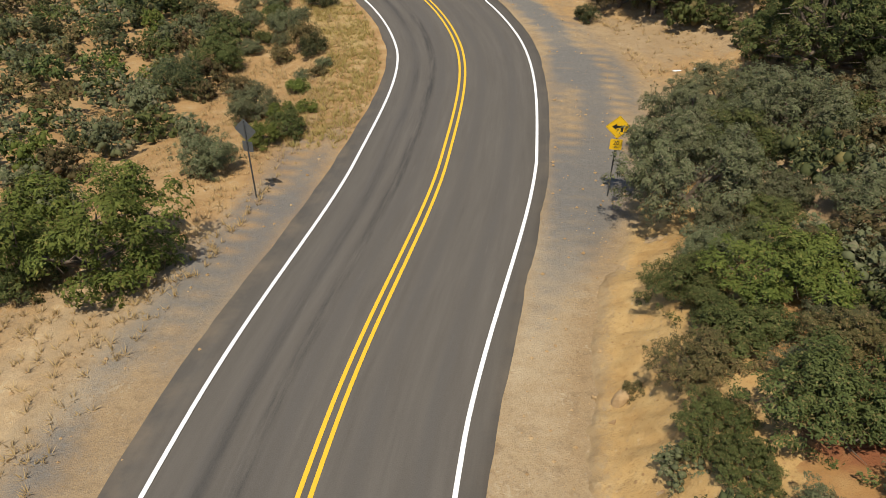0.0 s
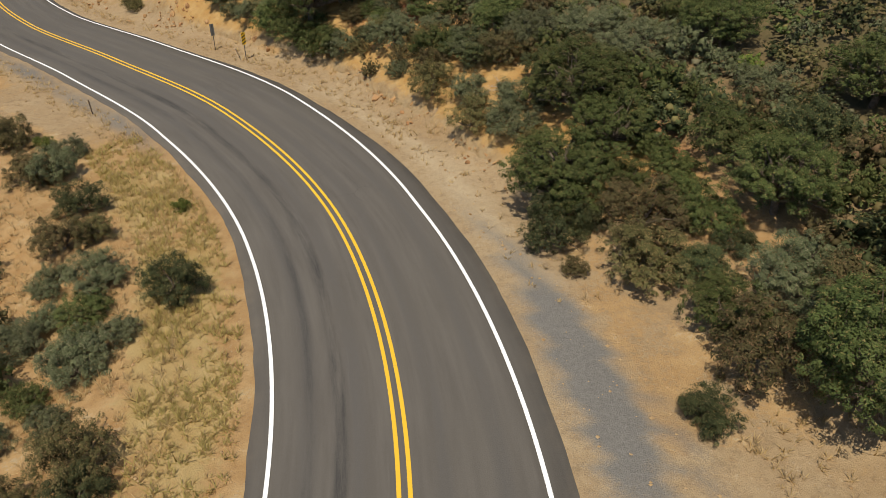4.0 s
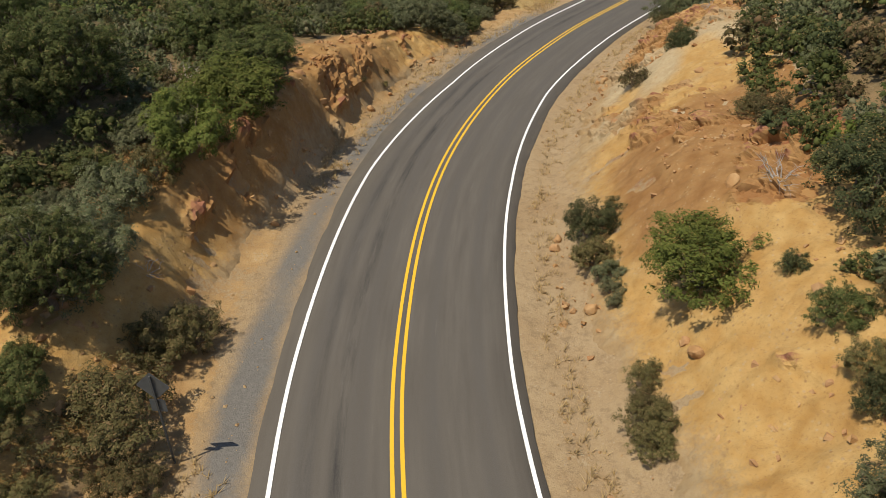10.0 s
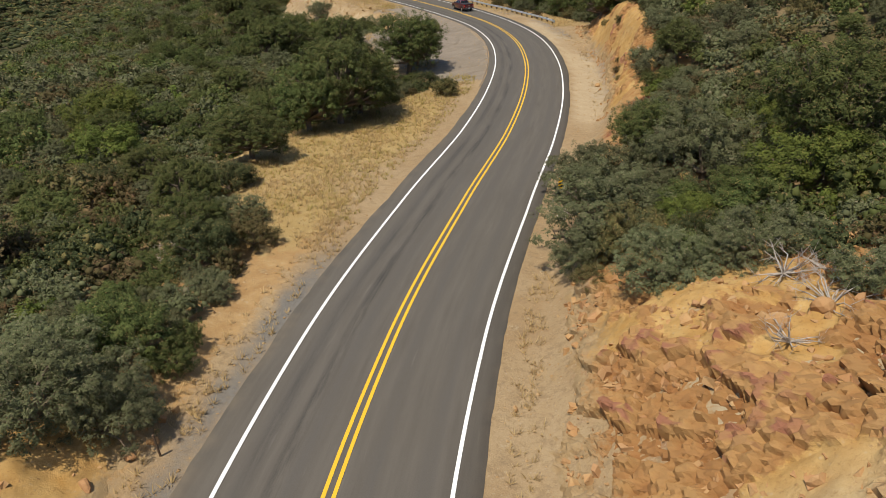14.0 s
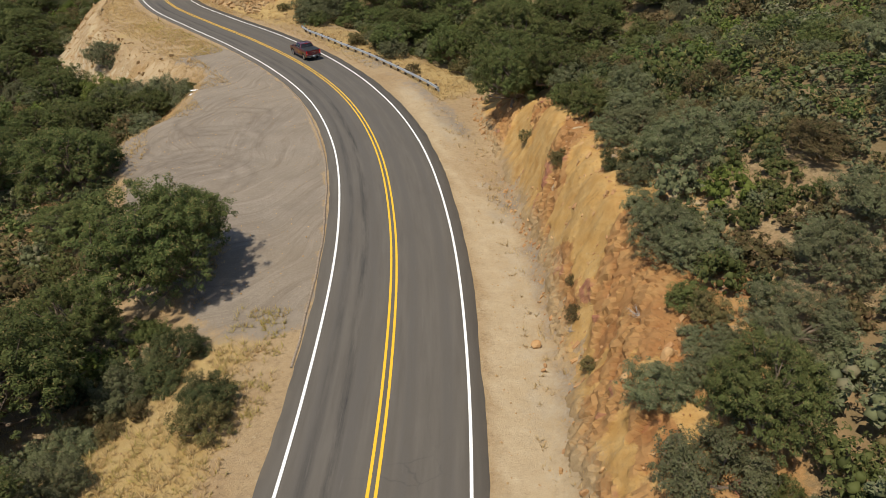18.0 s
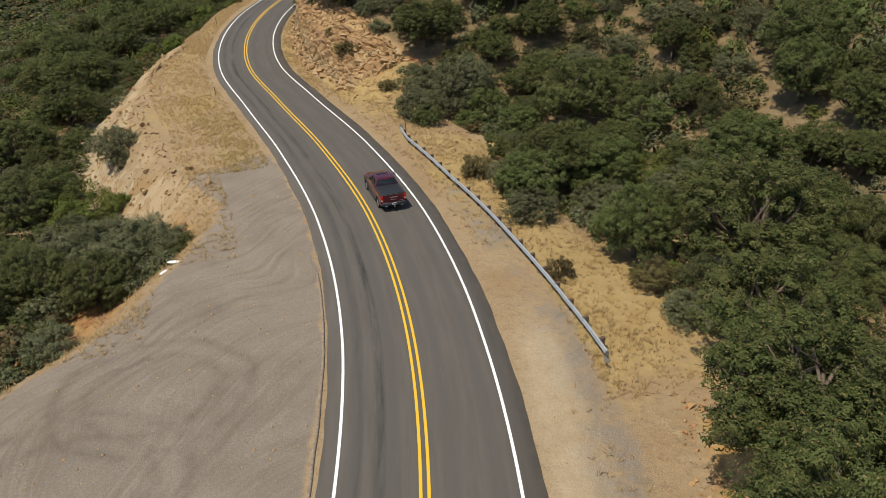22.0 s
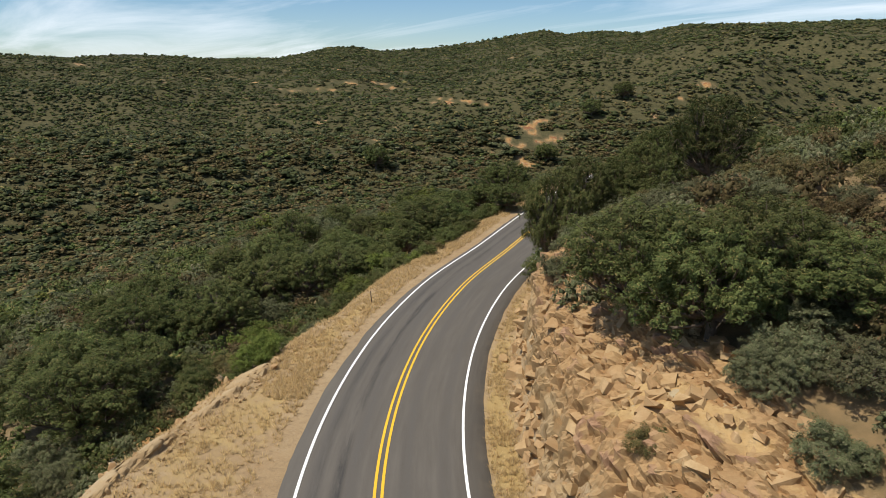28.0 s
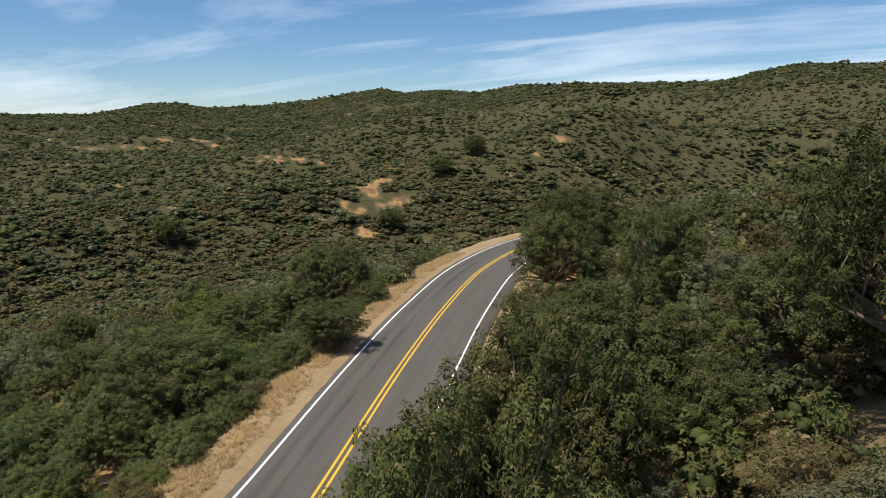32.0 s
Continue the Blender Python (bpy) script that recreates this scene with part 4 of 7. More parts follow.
rock_face(126, 182, -1, -0.3, 6.0, 0.9, lambda st, a: 0.32 - 0.22 * smooth01((st - 140) / 6) * smooth01((174 - st) / 5), 30, "eroded rust-orange clay bank under the brush", 251, lambda st, a: 0.42 - 0.62 * np.exp(-((st - 160) / 10) ** 2))
rock_face(318, 376, -1, -0.6, 6.5, 0.8, 0.9, 10, "rubble slope of pale rock below the verge", 261, 0.05)


# ---- helpers for things ----
def part(name, bm, material, parent, label="", m=None):
    """Links a bmesh as one mesh object under a thing or a part."""
    if m is not None:
        bm.transform(m)
    me = bpy.data.meshes.new(name)
    bm.to_mesh(me)
    bm.free()
    me.materials.append(material)
    ob = new(name, me)
    ob.parent = parent
    return tagged(ob, label) if label else ob


def soft(bm, w=0.02, segments=2):
    bmesh.ops.bevel(bm, geom=bm.edges[:], offset=w, segments=segments, profile=0.6, affect="EDGES", clamp_overlap=True)
    for f in bm.faces:
        f.smooth = True
    return bm


def box(sx, sy, sz, at=(0, 0, 0), bevel=0.0):
    bm = bmesh.new()
    bmesh.ops.create_cube(bm, size=1.0, matrix=Matrix.Translation(at) @ Matrix.Diagonal((sx, sy, sz, 1)))
    return soft(bm, bevel) if bevel else bm


def rod(r, length, at=(0, 0, 0), turn=(0, 0, 0), sides=16, r2=None, bevel=0.0):
    bm = bmesh.new()
    bmesh.ops.create_cone(bm, cap_ends=True, segments=sides, radius1=r, radius2=r if r2 is None else r2, depth=length, matrix=pose(*at, *turn))
    return soft(bm, bevel) if bevel else bm


def prism(points, thick, plane="yz", at=(0, 0, 0), bevel=0.0):
    """A flat outline made solid; plane names the two axes of its points."""
    bm = bmesh.new()
    rows = []
    for side in (-thick / 2, thick / 2):
        ring = []
        for a, b in points:
            c = {"yz": (side, a, b), "xz": (a, side, b), "xy": (a, b, side)}[plane]
            ring.append(bm.verts.new((c[0] + at[0], c[1] + at[1], c[2] + at[2])))
        rows.append(ring)
    bm.faces.new(rows[0])
    bm.faces.new(rows[1][::-1])
    n = len(points)
    for i in range(n):
        bm.faces.new((rows[0][i], rows[1][i], rows[1][(i + 1) % n], rows[0][(i + 1) % n]))
    bmesh.ops.recalc_face_normals(bm, faces=bm.faces[:])
    return soft(bm, bevel) if bevel else bm


def thing(name, label, category, m, group="", kind=""):
    ob = new(name)
    ob.empty_display_size = 0.2
    ob.matrix_world = m
    return tagged(ob, label, category, group, kind)


def on_ground(s, d, up=0.0):
    x, y = at_road(s, d)
    return float(x), float(y), float(height(np.array([x]), np.array([y]))[0][0]) + up


# ---- plants ----


def leaf_cloud(rng, n, lobes, size, squash=0.8, lift=0.0, lobe_r=0.42, tuft=0.0, slim=0.5):
    """Leaves as small blades, gathered in tufts on the shells of many lobes: a crown about one metre in radius, with its foot at z = 0."""
    a = rng.uniform(0, 2 * np.pi, lobes)
    rr = np.sqrt(rng.uniform(0.02, 1.0, lobes)) * 0.72
    cz = rng.uniform(0.25, 1.0, lobes) * (1.15 - 0.55 * rr) * squash + lift
    cen = np.c_[np.cos(a) * rr, np.sin(a) * rr, cz]
    rad = lobe_r * rng.uniform(0.6, 1.15, lobes)
    k = n // (45 if n > 9000 else 12) if tuft else n
    i = rng.integers(0, lobes, k)
    u = rng.normal(size=(k, 3))
    u /= np.linalg.norm(u, axis=1)[:, None]
    u[:, 2] = np.where(rng.random(k) < 0.7, np.abs(u[:, 2]), u[:, 2])
    c = cen[i] + u * (rad[i] * np.cbrt(rng.uniform(0.22, 1.25, k)))[:, None]
    tone = rng.random(lobes)[i]
    if tuft:
        own = rng.integers(0, k, n)
        w = rng.normal(size=(n, 3))
        w /= np.linalg.norm(w, axis=1)[:, None]
        w[:, 2] = np.where(rng.random(n) < 0.65, np.abs(w[:, 2]), w[:, 2])
        c = c[own] + w * (tuft * rng.uniform(0.7, 1.3, k)[own] * np.cbrt(rng.uniform(0.15, 1.15, n)))[:, None]
        tone = 0.45 * tone[own] + 0.55 * rng.random(k)[own]
        u = u[own] * 0.55 + w * 0.6
        u /= np.linalg.norm(u, axis=1)[:, None]
    c[:, 2] = np.maximum(c[:, 2], 0.03 + 0.06 * rng.random(n))
    nrm = u * 0.8 + rng.normal(size=(n, 3)) * 0.30 + (0, 0, 0.45)
    nrm /= np.linalg.norm(nrm, axis=1)[:, None]
    t = np.cross(nrm, rng.normal(size=(n, 3)))
    t /= np.linalg.norm(t, axis=1)[:, None]
    b = np.cross(nrm, t)
    ln = size * rng.uniform(0.6, 1.35, n)[:, None]
    v = np.stack([c - t * ln + b * ln * slim, c - t * ln - b * ln * slim, c + t * ln], 1).reshape(-1, 3)
    soft_n = u * 0.85 + nrm * 0.5 + (0, 0, 0.12)
    soft_n /= np.linalg.norm(soft_n, axis=1)[:, None]
    return v, np.arange(3 * n).reshape(-1, 3), cen, np.repeat(soft_n, 3, axis=0), np.repeat(tone, 3)


def clumps(me, tone):
    """Stores the tone drawn for each clump of leaves, low for the lumps inside thickets."""
    me.attributes.new("clump", "FLOAT", "POINT").data.foreach_set("value", np.ascontiguousarray(tone, np.float32))
    return me


def limb(verts, faces, p0, p1, r0, r1, sides=5):
    p0, p1 = np.array(p0, float), np.array(p1, float)
    ax = p1 - p0
    ax /= np.linalg.norm(ax) + 1e-9
    u = np.cross(ax, (0.3, 0.2, 0.93) if abs(ax[2]) < 0.9 else (1, 0, 0))
    u /= np.linalg.norm(u)
    w = np.cross(ax, u)
    k = len(verts)
    for p, r in ((p0, r0), (p1, r1)):
        for j in range(sides):
            t = 2 * math.pi * j / sides
            verts.append(tuple(p + r * (math.cos(t) * u + math.sin(t) * w)))
    for j in range(sides):
        faces.append((k + j, k + (j + 1) % sides, k + sides + (j + 1) % sides, k + sides + j))


def branches(rng, cen, trunk_h, r0, spare=0, reach=0.92):
    """A short trunk that forks towards the lobes of the crown."""
    verts, faces = [], []
    fork = np.array([rng.normal() * 0.04, rng.normal() * 0.04, trunk_h])
    limb(verts, faces, (0, 0, -0.25), fork, r0 * 1.25, r0, 7)
    for c in cen:
        mid = fork * 0.45 + c * 0.55 + rng.normal(size=3) * 0.06
        mid[2] = max(mid[2], trunk_h)
        limb(verts, faces, fork, mid, r0 * 0.62, r0 * 0.36)
        limb(verts, faces, mid, c * reach, r0 * 0.36, r0 * 0.14)
        for _ in range(spare):
            e = c + np.clip(rng.normal(size=3) * 0.12, -0.16, 0.16)
            e[2] = abs(e[2])
            limb(verts, faces, mid * 0.4 + c * 0.6, e, r0 * 0.16, r0 * 0.05, 3)
    return verts, faces


KINDS = {
    "oak": ("shrub_oak", "dense dark-green scrub oak on the dry hillside", "shrub", dict(n=19000, lobes=38, size=0.0215, squash=0.82, lobe_r=0.31, tuft=0.085)),
    "greyleaf": ("grey_shrub", "grey-green leafy shrub with bare twigs showing", "shrub", dict(n=18000, lobes=44, size=0.0210, squash=0.72, lobe_r=0.28, tuft=0.085)),
    "juniper": ("juniper_shrub", "dark blue-green evergreen shrub on rocky soil", "shrub", dict(n=19000, lobes=36, size=0.0205, squash=0.9, lobe_r=0.30, tuft=0.085)),
    "olive": ("olive_shrub", "olive-brown open shrub on orange soil", "shrub", dict(n=15000, lobes=44, size=0.0220, squash=0.85, lobe_r=0.26, tuft=0.08, slim=0.42)),
    "bright": ("green_shrub", "bright green leafy shrub beside the road", "shrub", dict(n=19000, lobes=36, size=0.0215, squash=0.85, lobe_r=0.30, tuft=0.085)),
    "tree": ("oak_tree", "broad evergreen oak tree with a gappy dark crown", "tree", dict(n=54000, lobes=90, size=0.0138, squash=1.0, lift=0.20, lobe_r=0.205, tuft=0.052)),
    "darktree": ("oak_tree", "spreading evergreen oak tree with a deep green crown", "tree", dict(n=60000, lobes=100, size=0.0125, squash=1.0, lift=0.20, lobe_r=0.205, tuft=0.05)),
    "greybig": ("grey_shrub", "broad grey-green leafy shrub with bare twigs showing", "shrub", dict(n=36000, lobes=76, size=0.0142, squash=0.78, lobe_r=0.22, tuft=0.055)),
    "dead": ("dead_shrub", "bleached leafless shrub with tangled grey twigs", "dead shrub", dict(n=60, lobes=17, size=0.05, squash=0.7)),
}


def make_plant(kind, variant):
    rng = np.random.default_rng(100 + 17 * variant + sum(map(ord, kind)))
    name, label, cat, kw = KINDS[kind]
    v, f, cen, nr, tone = leaf_cloud(rng, **kw)
    root = thing(name, label, cat, pose(0, 0, -900))
    wood = M_DEADWOOD if kind == "dead" else M_BARK
    bv, bf = branches(rng, cen[:9] if kind not in ("tree", "darktree", "dead") else cen, 0.3 if kind in ("tree", "darktree") else 0.1, 0.055 if kind != "dead" else 0.03, 6 if kind == "dead" else 1)
    trunk = mesh_object("trunk", bv, bf, wood, root, True)
    tagged(trunk, "bleached grey branches" if kind == "dead" else "brown forked trunk and limbs")
    if kind != "dead":
        leaf = M_LEAF[{"tree": "oak", "darktree": "deep", "greybig": "greyleaf"}.get(kind, kind)]
        cr = new("crown", clumps(array_mesh("crown", v, f, leaf, True, nr), tone))
        cr.parent = root
    return root


PROTO = {k: [make_plant(k, i) for i in range({"oak": 5, "greyleaf": 5, "juniper": 4, "olive": 5, "bright": 3, "tree": 4, "darktree": 3, "greybig": 4, "dead": 3}[k])] for k in KINDS}


# Shrubs and trees that stand out along the road: station, offset, radius.
PLANTS = {}
PLANTS["oak"] = [(33.1, 12.9, 1.9), (38.2, -14.1, 2.3), (53.8, -8.8, 1.6), (69.9, 26.9, 3.5), (77.4, 16.7, 2.6), (86.4, 13.5, 3), (88.5, 23.3, 2.1), (105.4, 15, 2.4), (122.4, -13.3, 2), (153.6, -24.7, 2.7), (157.5, -14.6, 3.4), (184.6, -10.3, 2), (189.8, -25.5, 4.5), (195.7, 15.6, 2.1), (198.2, 15.5, 2.3), (202.2, 19.8, 4), (207.7, 11, 2.7), (219.2, -16.8, 3.4), (222.4, -15, 4.6), (226.4, -14.6, 3.9), (230, 13.8, 2.6), (236.4, -18.8, 4.6), (248.6, -14.2, 4.4), (252.5, -13.6, 3.7), (271.9, 12.2, 3.5), (273.5, -25.8, 4.4), (276.7, -34.9, 4.9)]
PLANTS["oak"] += [(278, 14.3, 4.8), (295.1, 22.7, 5.2), (305.9, -19.5, 3.1), (308.8, 19.5, 3.9), (310.1, 16.3, 3.8), (313, 43.7, 4.5), (316.5, -27.6, 3.5), (326.3, 16.6, 2.1), (326.8, 11.8, 1.8), (331.9, -25.5, 4.6), (343.1, 18.8, 4.7), (355.6, -29.6, 5.2), (362.5, 12.6, 4.3), (375.9, -25.4, 5.1), (379.6, -31.9, 5.2), (389.7, -32.7, 5.2), (400.2, -26.9, 5.2), (405.2, 18.6, 3.3), (411.9, 10.3, 2.8), (416.9, -15.4, 3.2), (421.8, -39.2, 5.2), (421.8, -15, 5.2), (424.8, -14.2, 5), (429.3, -6.2, 3.2)]
PLANTS["oak"] += [(429.4, -18.8, 5.2), (446.4, -22.9, 4.4), (455.5, -16.8, 5.2), (457.3, 9.8, 5.2)]
PLANTS["olive"] = [(36.1, 8.7, 0.45), (36.6, 13.8, 1.3), (54.5, -19.4, 1.9), (58.6, -25.9, 1), (61.5, -10.3, 0.9), (63.3, -25.1, 1.2), (64.2, -9.2, 0.9), (65.4, 19.7, 1.3), (70.9, -12.2, 1.6), (71.9, 12.8, 2.4), (72, -10.2, 2.2), (72.3, 16, 2.5), (77.1, 10.9, 2.1), (78.1, 8.4, 0.8), (79, 11.7, 2.3), (83.6, 13.1, 2.6), (89.5, 9.6, 1.7), (91.3, -10.7, 1.5), (91.4, -12.1, 2.4), (93.8, 9.8, 1.8), (101.3, -12.1, 1.6), (101.5, 11.9, 1.4), (108.9, -11.4, 1.6), (109.9, -11.5, 1.5), (123.7, -9.6, 1.6), (130.1, -10.8, 1.1), (130.9, 8.1, 0.9), (131, -8.3, 1.4)]
PLANTS["olive"] += [(131.7, 8.2, 1.1), (133, -9.5, 2.5), (134.1, 8.6, 0.8), (137.3, -8.1, 1.6), (142.9, 8.2, 1.2), (147.1, 9.4, 0.5), (148.1, -17.2, 3.1), (148.2, 15.9, 1.5), (151.6, 13.3, 0.45), (160.6, 9.2, 0.45), (164.3, -8.6, 0.45), (165.5, 10.4, 1.3), (166.5, -7.9, 0.5), (168, -8.4, 0.45), (186.3, -26.6, 2.2), (194.5, 10.2, 2), (209.8, -17.6, 3.2), (235.1, -7.9, 1.4), (237.7, 9.7, 0.7), (243.6, -17.5, 3), (244.2, 9.9, 0.45), (254.3, 11.1, 0.8), (262.9, 11.1, 1), (293.2, 15.4, 1.8), (295.5, 10.3, 1.1), (312.3, 10.2, 1.4), (312.9, 10.9, 1.7), (338.8, 12.1, 1.2)]
PLANTS["olive"] += [(348.2, 10.5, 1.6), (352.3, 10.1, 1), (356, 19.5, 3.0), (358.5, 14.5, 3.6), (372.6, 12.8, 1.7), (393.5, 16.1, 2), (400.8, 14.6, 2.6), (403, 12.5, 3.5)]
PLANTS["bright"] = [(39.4, -11.7, 3.6), (40.1, 12.9, 2.3), (92, -6.4, 0.7), (106.4, -10.3, 0.7), (137.5, 11.1, 2.6), (158.9, -13, 2.1), (198.7, 18.4, 3), (209, 18.8, 2.6), (212.6, -32.9, 3.6), (225, -40.5, 3.8), (308.8, 23.5, 3.2), (373.8, -10.7, 1.5), (375.7, -10.7, 1.8), (397.0, -12.5, 2.4)]
PLANTS["greyleaf"] = [(44.8, 16.3, 1.8), (46.8, 10.7, 3.2), (48.7, -11, 2.4), (52, 15.7, 3.2), (57.3, 13.7, 2.4), (65.7, 23, 3.1), (66.2, -9, 0.9), (80.5, -10, 1.4), (87.7, 18.5, 2.6), (91.5, 10.7, 1.4), (99.9, 11.3, 2.1), (100.9, -11.1, 1.8), (104.2, -9.4, 1.1), (116.3, 9.6, 1.3), (119.3, 10.1, 1.6), (121.8, 11.9, 2.2), (128.2, -13.5, 2.2), (137.9, -12.2, 2.9), (139.9, 8.7, 0.9), (146.7, -12.9, 2), (176.3, -18.2, 1.8), (180.2, -8.4, 2.1), (181.7, -9.5, 1.8), (181.8, -11.8, 2.7), (183.4, -17.9, 2.2), (188.9, 11.3, 2.5), (195, 8.2, 2.1), (197.9, -14.6, 2.2)]
PLANTS["greyleaf"] += [(198.2, 9, 4.3), (200.4, 12.1, 2), (203.3, 13.9, 4), (203.7, 8.9, 3), (206.9, 7.4, 3), (209.2, 11.9, 2.5), (228.5, 11.7, 2), (231.3, -13.6, 2.2), (232.3, 10.9, 1.6), (233.9, 16.2, 2.5), (239.5, 14.3, 2.1), (247.2, 15.9, 2.8), (253.6, 15.6, 1.9), (259.4, 17.3, 2.3), (266.4, 15.8, 2.6), (304, 11.4, 2.5), (309.2, 12.5, 2.6), (312.7, 15, 2.2), (312.9, -16.1, 3.4), (313.8, -21.4, 4.9), (315.6, -18.3, 4.2), (318.7, -21.4, 3.8), (329.3, 12.3, 3.3), (332.4, 17.1, 4.7), (333.9, 19.4, 4.2), (335.6, 15, 3.5), (352.6, 14.9, 2.1), (367.5, -21.4, 2.7)]
PLANTS["greyleaf"] += [(377.3, 15.8, 2.8), (424.9, 18.7, 4.5)]
PLANTS["juniper"] = [(59.2, 19.4, 4.4), (61.6, 20.4, 2.7), (64, -18.3, 2.8), (69.5, 20.2, 4.5), (70.2, -9.8, 1.6), (70.6, 9.8, 1.1), (72.6, -29, 1.9), (80.2, 8.6, 1.9), (82.6, 9.7, 2.9), (83, -7.9, 2), (86.6, -24.3, 1.7), (91.4, -28.2, 2), (95.5, -10.6, 1.9), (102.4, -11.6, 0.9), (121.3, 14.3, 1.9), (135.3, 13.2, 0.6), (136.3, -12.1, 2.6), (145.5, 8.4, 1.6), (168.2, 13, 1.2), (171.5, 13, 1), (193.2, -11.8, 2.2), (195.5, -13.5, 2.6), (201.4, -17.9, 2.8), (204.5, -16.3, 1.9), (236.3, -8.1, 1.2), (237.3, -8.2, 1.5), (307.3, 12.9, 3)]
PLANTS["juniper"] += [(308.2, -23.5, 3.3), (319.3, 25.2, 5.2), (338.7, -24, 2.8), (362.8, -23.5, 5.1), (404.7, 16.1, 2.1)]
PLANTS["oak"] += [(396.3, 6.9, 2.3), (401.5, 6.6, 2.4)]
PLANTS["olive"] += [(393.3, 8.7, 1.9), (396.0, 9.2, 1.9), (390.0, 11.8, 1.8), (380.5, 14.0, 1.8), (375.0, 13.5, 1.7)]
PLANTS["greyleaf"] += [(384.5, 12.0, 1.5), (376.5, 11.2, 1.3), (395.0, 12.5, 2.3), (386.5, 13.5, 2.3), (381.0, 12.5, 1.9)]
PLANTS["bright"] += [(150.8, -10.7, 3.0), (146.6, -11.0, 2.6)]
PLANTS["greyleaf"] += [(386.0, 17.0, 1.7), (391.0, 16.5, 1.9), (384.5, 19.5, 1.8)]
PLANTS["greyleaf"] += [(388.3, 15.3, 1.9), (119.5, 10.4, 1.8), (116.8, 11.0, 1.9), (124.5, 11.8, 2.1), (103.5, 9.6, 1.7)]
PLANTS["oak"] += [(110.5, 9.6, 2.3), (107.4, 9.2, 2.3), (104.8, 9.0, 1.9)]
PLANTS["greyleaf"] += [(113.6, 9.8, 2.0)]
PLANTS["greyleaf"] += [(353.5, 15.8, 1.8), (351.0, 17.8, 2.0), (355.8, 18.2, 1.9), (349.0, 15.2, 1.6)]
PLANTS["dead"] = [(139.2, -10.2, 1.2), (140.4, 14.2, 1.8), (153.4, -14.8, 1.7), (174.6, 11.4, 0.45), (181.6, 13.9, 1.5), (185.2, 16.1, 1.7), (186.2, 14.7, 1.8), (194.2, -15, 1.5), (196.3, -15.4, 1.9), (203.4, 6.4, 1.9), (237.4, 11.5, 1), (241.3, 9.5, 0.7), (250.2, 13.1, 1.1), (270.5, 10.9, 1.1), (381.9, -17, 1.4)]
PLANTS["greyleaf"] += [(301.5, 18.6, 1.1), (198.6, -12.6, 2.1), (94.2, 13.2, 2.1), (196.0, -13.0, 1.7)]
PLANTS["olive"] += [(95.4, 10.6, 1.5), (92.4, 13.8, 1.9)]
MORE_PLANTS = {
    "greyleaf": [(51.9, 11.6, 3.0), (52.8, 9.8, 1.2), (56.4, -11.5, 2.3), (64.1, -10.2, 0.8), (74.2, 15.2, 2.3), (75.3, -12.0, 1.3), (92.4, 15.6, 2.2), (100.0, 17.4, 2.7), (123.3, 12.3, 2.6), (132.7, 17.1, 2.4), (135.6, -16.3, 2.4), (141.3, 8.7, 0.9), (142.2, -12.7, 2.0), (179.4, -10.4, 2.8), (180.8, -15.2, 2.1), (184.4, 17.0, 1.5), (189.3, 14.7, 2.4), (240.6, 13.3, 2.2), (246.7, 13.4, 1.2), (252.5, 14.0, 1.5), (255.1, 16.0, 2.4), (265.0, 16.7, 1.9)],
    "juniper": [(54.4, 15.2, 2.0), (91.9, -16.1, 1.9), (94.1, 12.6, 2.0), (169.2, 12.6, 1.0), (174.3, 12.5, 0.4)],
    "oak": [(49.9, 13.1, 2.2), (71.0, -16.4, 2.6), (72.3, 21.1, 4.5), (95.2, 15.7, 2.4), (96.3, 12.0, 1.7), (96.4, 18.2, 2.5), (99.7, 22.0, 2.6), (107.0, 13.5, 3.5), (117.5, 11.7, 1.5), (120.7, -12.2, 1.5), (128.3, 17.4, 1.9), (154.0, -10.8, 2.9), (183.6, -19.4, 2.4), (269.1, 15.3, 3.1), (285.3, 17.8, 4.4)],
    "olive": [(63.9, -14.5, 1.7), (70.1, 14.6, 2.9), (94.8, 18.8, 1.9), (98.2, 10.6, 1.0), (121.2, 13.1, 1.9), (122.2, -9.8, 1.5), (124.6, -12.1, 1.0), (125.4, -9.0, 0.8), (127.4, -10.5, 1.7), (132.5, 8.4, 0.9), (136.3, -8.9, 1.6), (146.0, -19.3, 3.0), (150.5, 15.5, 1.1), (192.3, 8.5, 1.2), (242.0, 9.7, 0.7), (254.8, 11.1, 0.9)],
    "bright": [(52.2, -9.6, 1.3), (55.6, -9.6, 1.2), (57.1, -8.6, 0.9), (60.7, -9.9, 1.0)],
    "dead": [(183.3, 15.4, 1.8)],
}
for _kind, _rows in MORE_PLANTS.items():
    PLANTS[_kind] += _rows
VALLEY_PLANTS = {
    "oak": [(380.1, -28.7, 4.5), (382.4, -26.7, 4.5), (393.4, -26.1, 4.3), (399.0, -40.3, 4.5), (402.9, -22.4, 4.2), (405.9, -27.1, 4.5), (408.1, -20.5, 3.9), (416.5, -24.6, 4.5), (436.4, -47.3, 4.5), (452.9, -19.2, 4.4), (528.9, -86.2, 4.5), (569.0, -108.9, 4.5), (590.9, -113.7, 4.5), (651.5, -165.4, 4.5)],
    "juniper": [(488.5, -202.0, 4.3), (488.5, -98.9, 4.5), (497.0, -157.7, 3.9)],
    "bright": [(328.3, -21.2, 3.9), (389.4, -19.0, 2.1), (408.6, -15.1, 2.7), (451.7, -29.2, 4.5)],
    "greyleaf": [(339.2, -17.9, 3.1), (417.0, -32.9, 4.1), (443.6, -46.5, 4.5)],
    "olive": [(383.3, -17.9, 1.9)],
}
for _kind, _rows in VALLEY_PLANTS.items():
    PLANTS[_kind] += _rows
PLACED = []          # x, y, radius of every plant, to keep the fill apart
CELL = {}


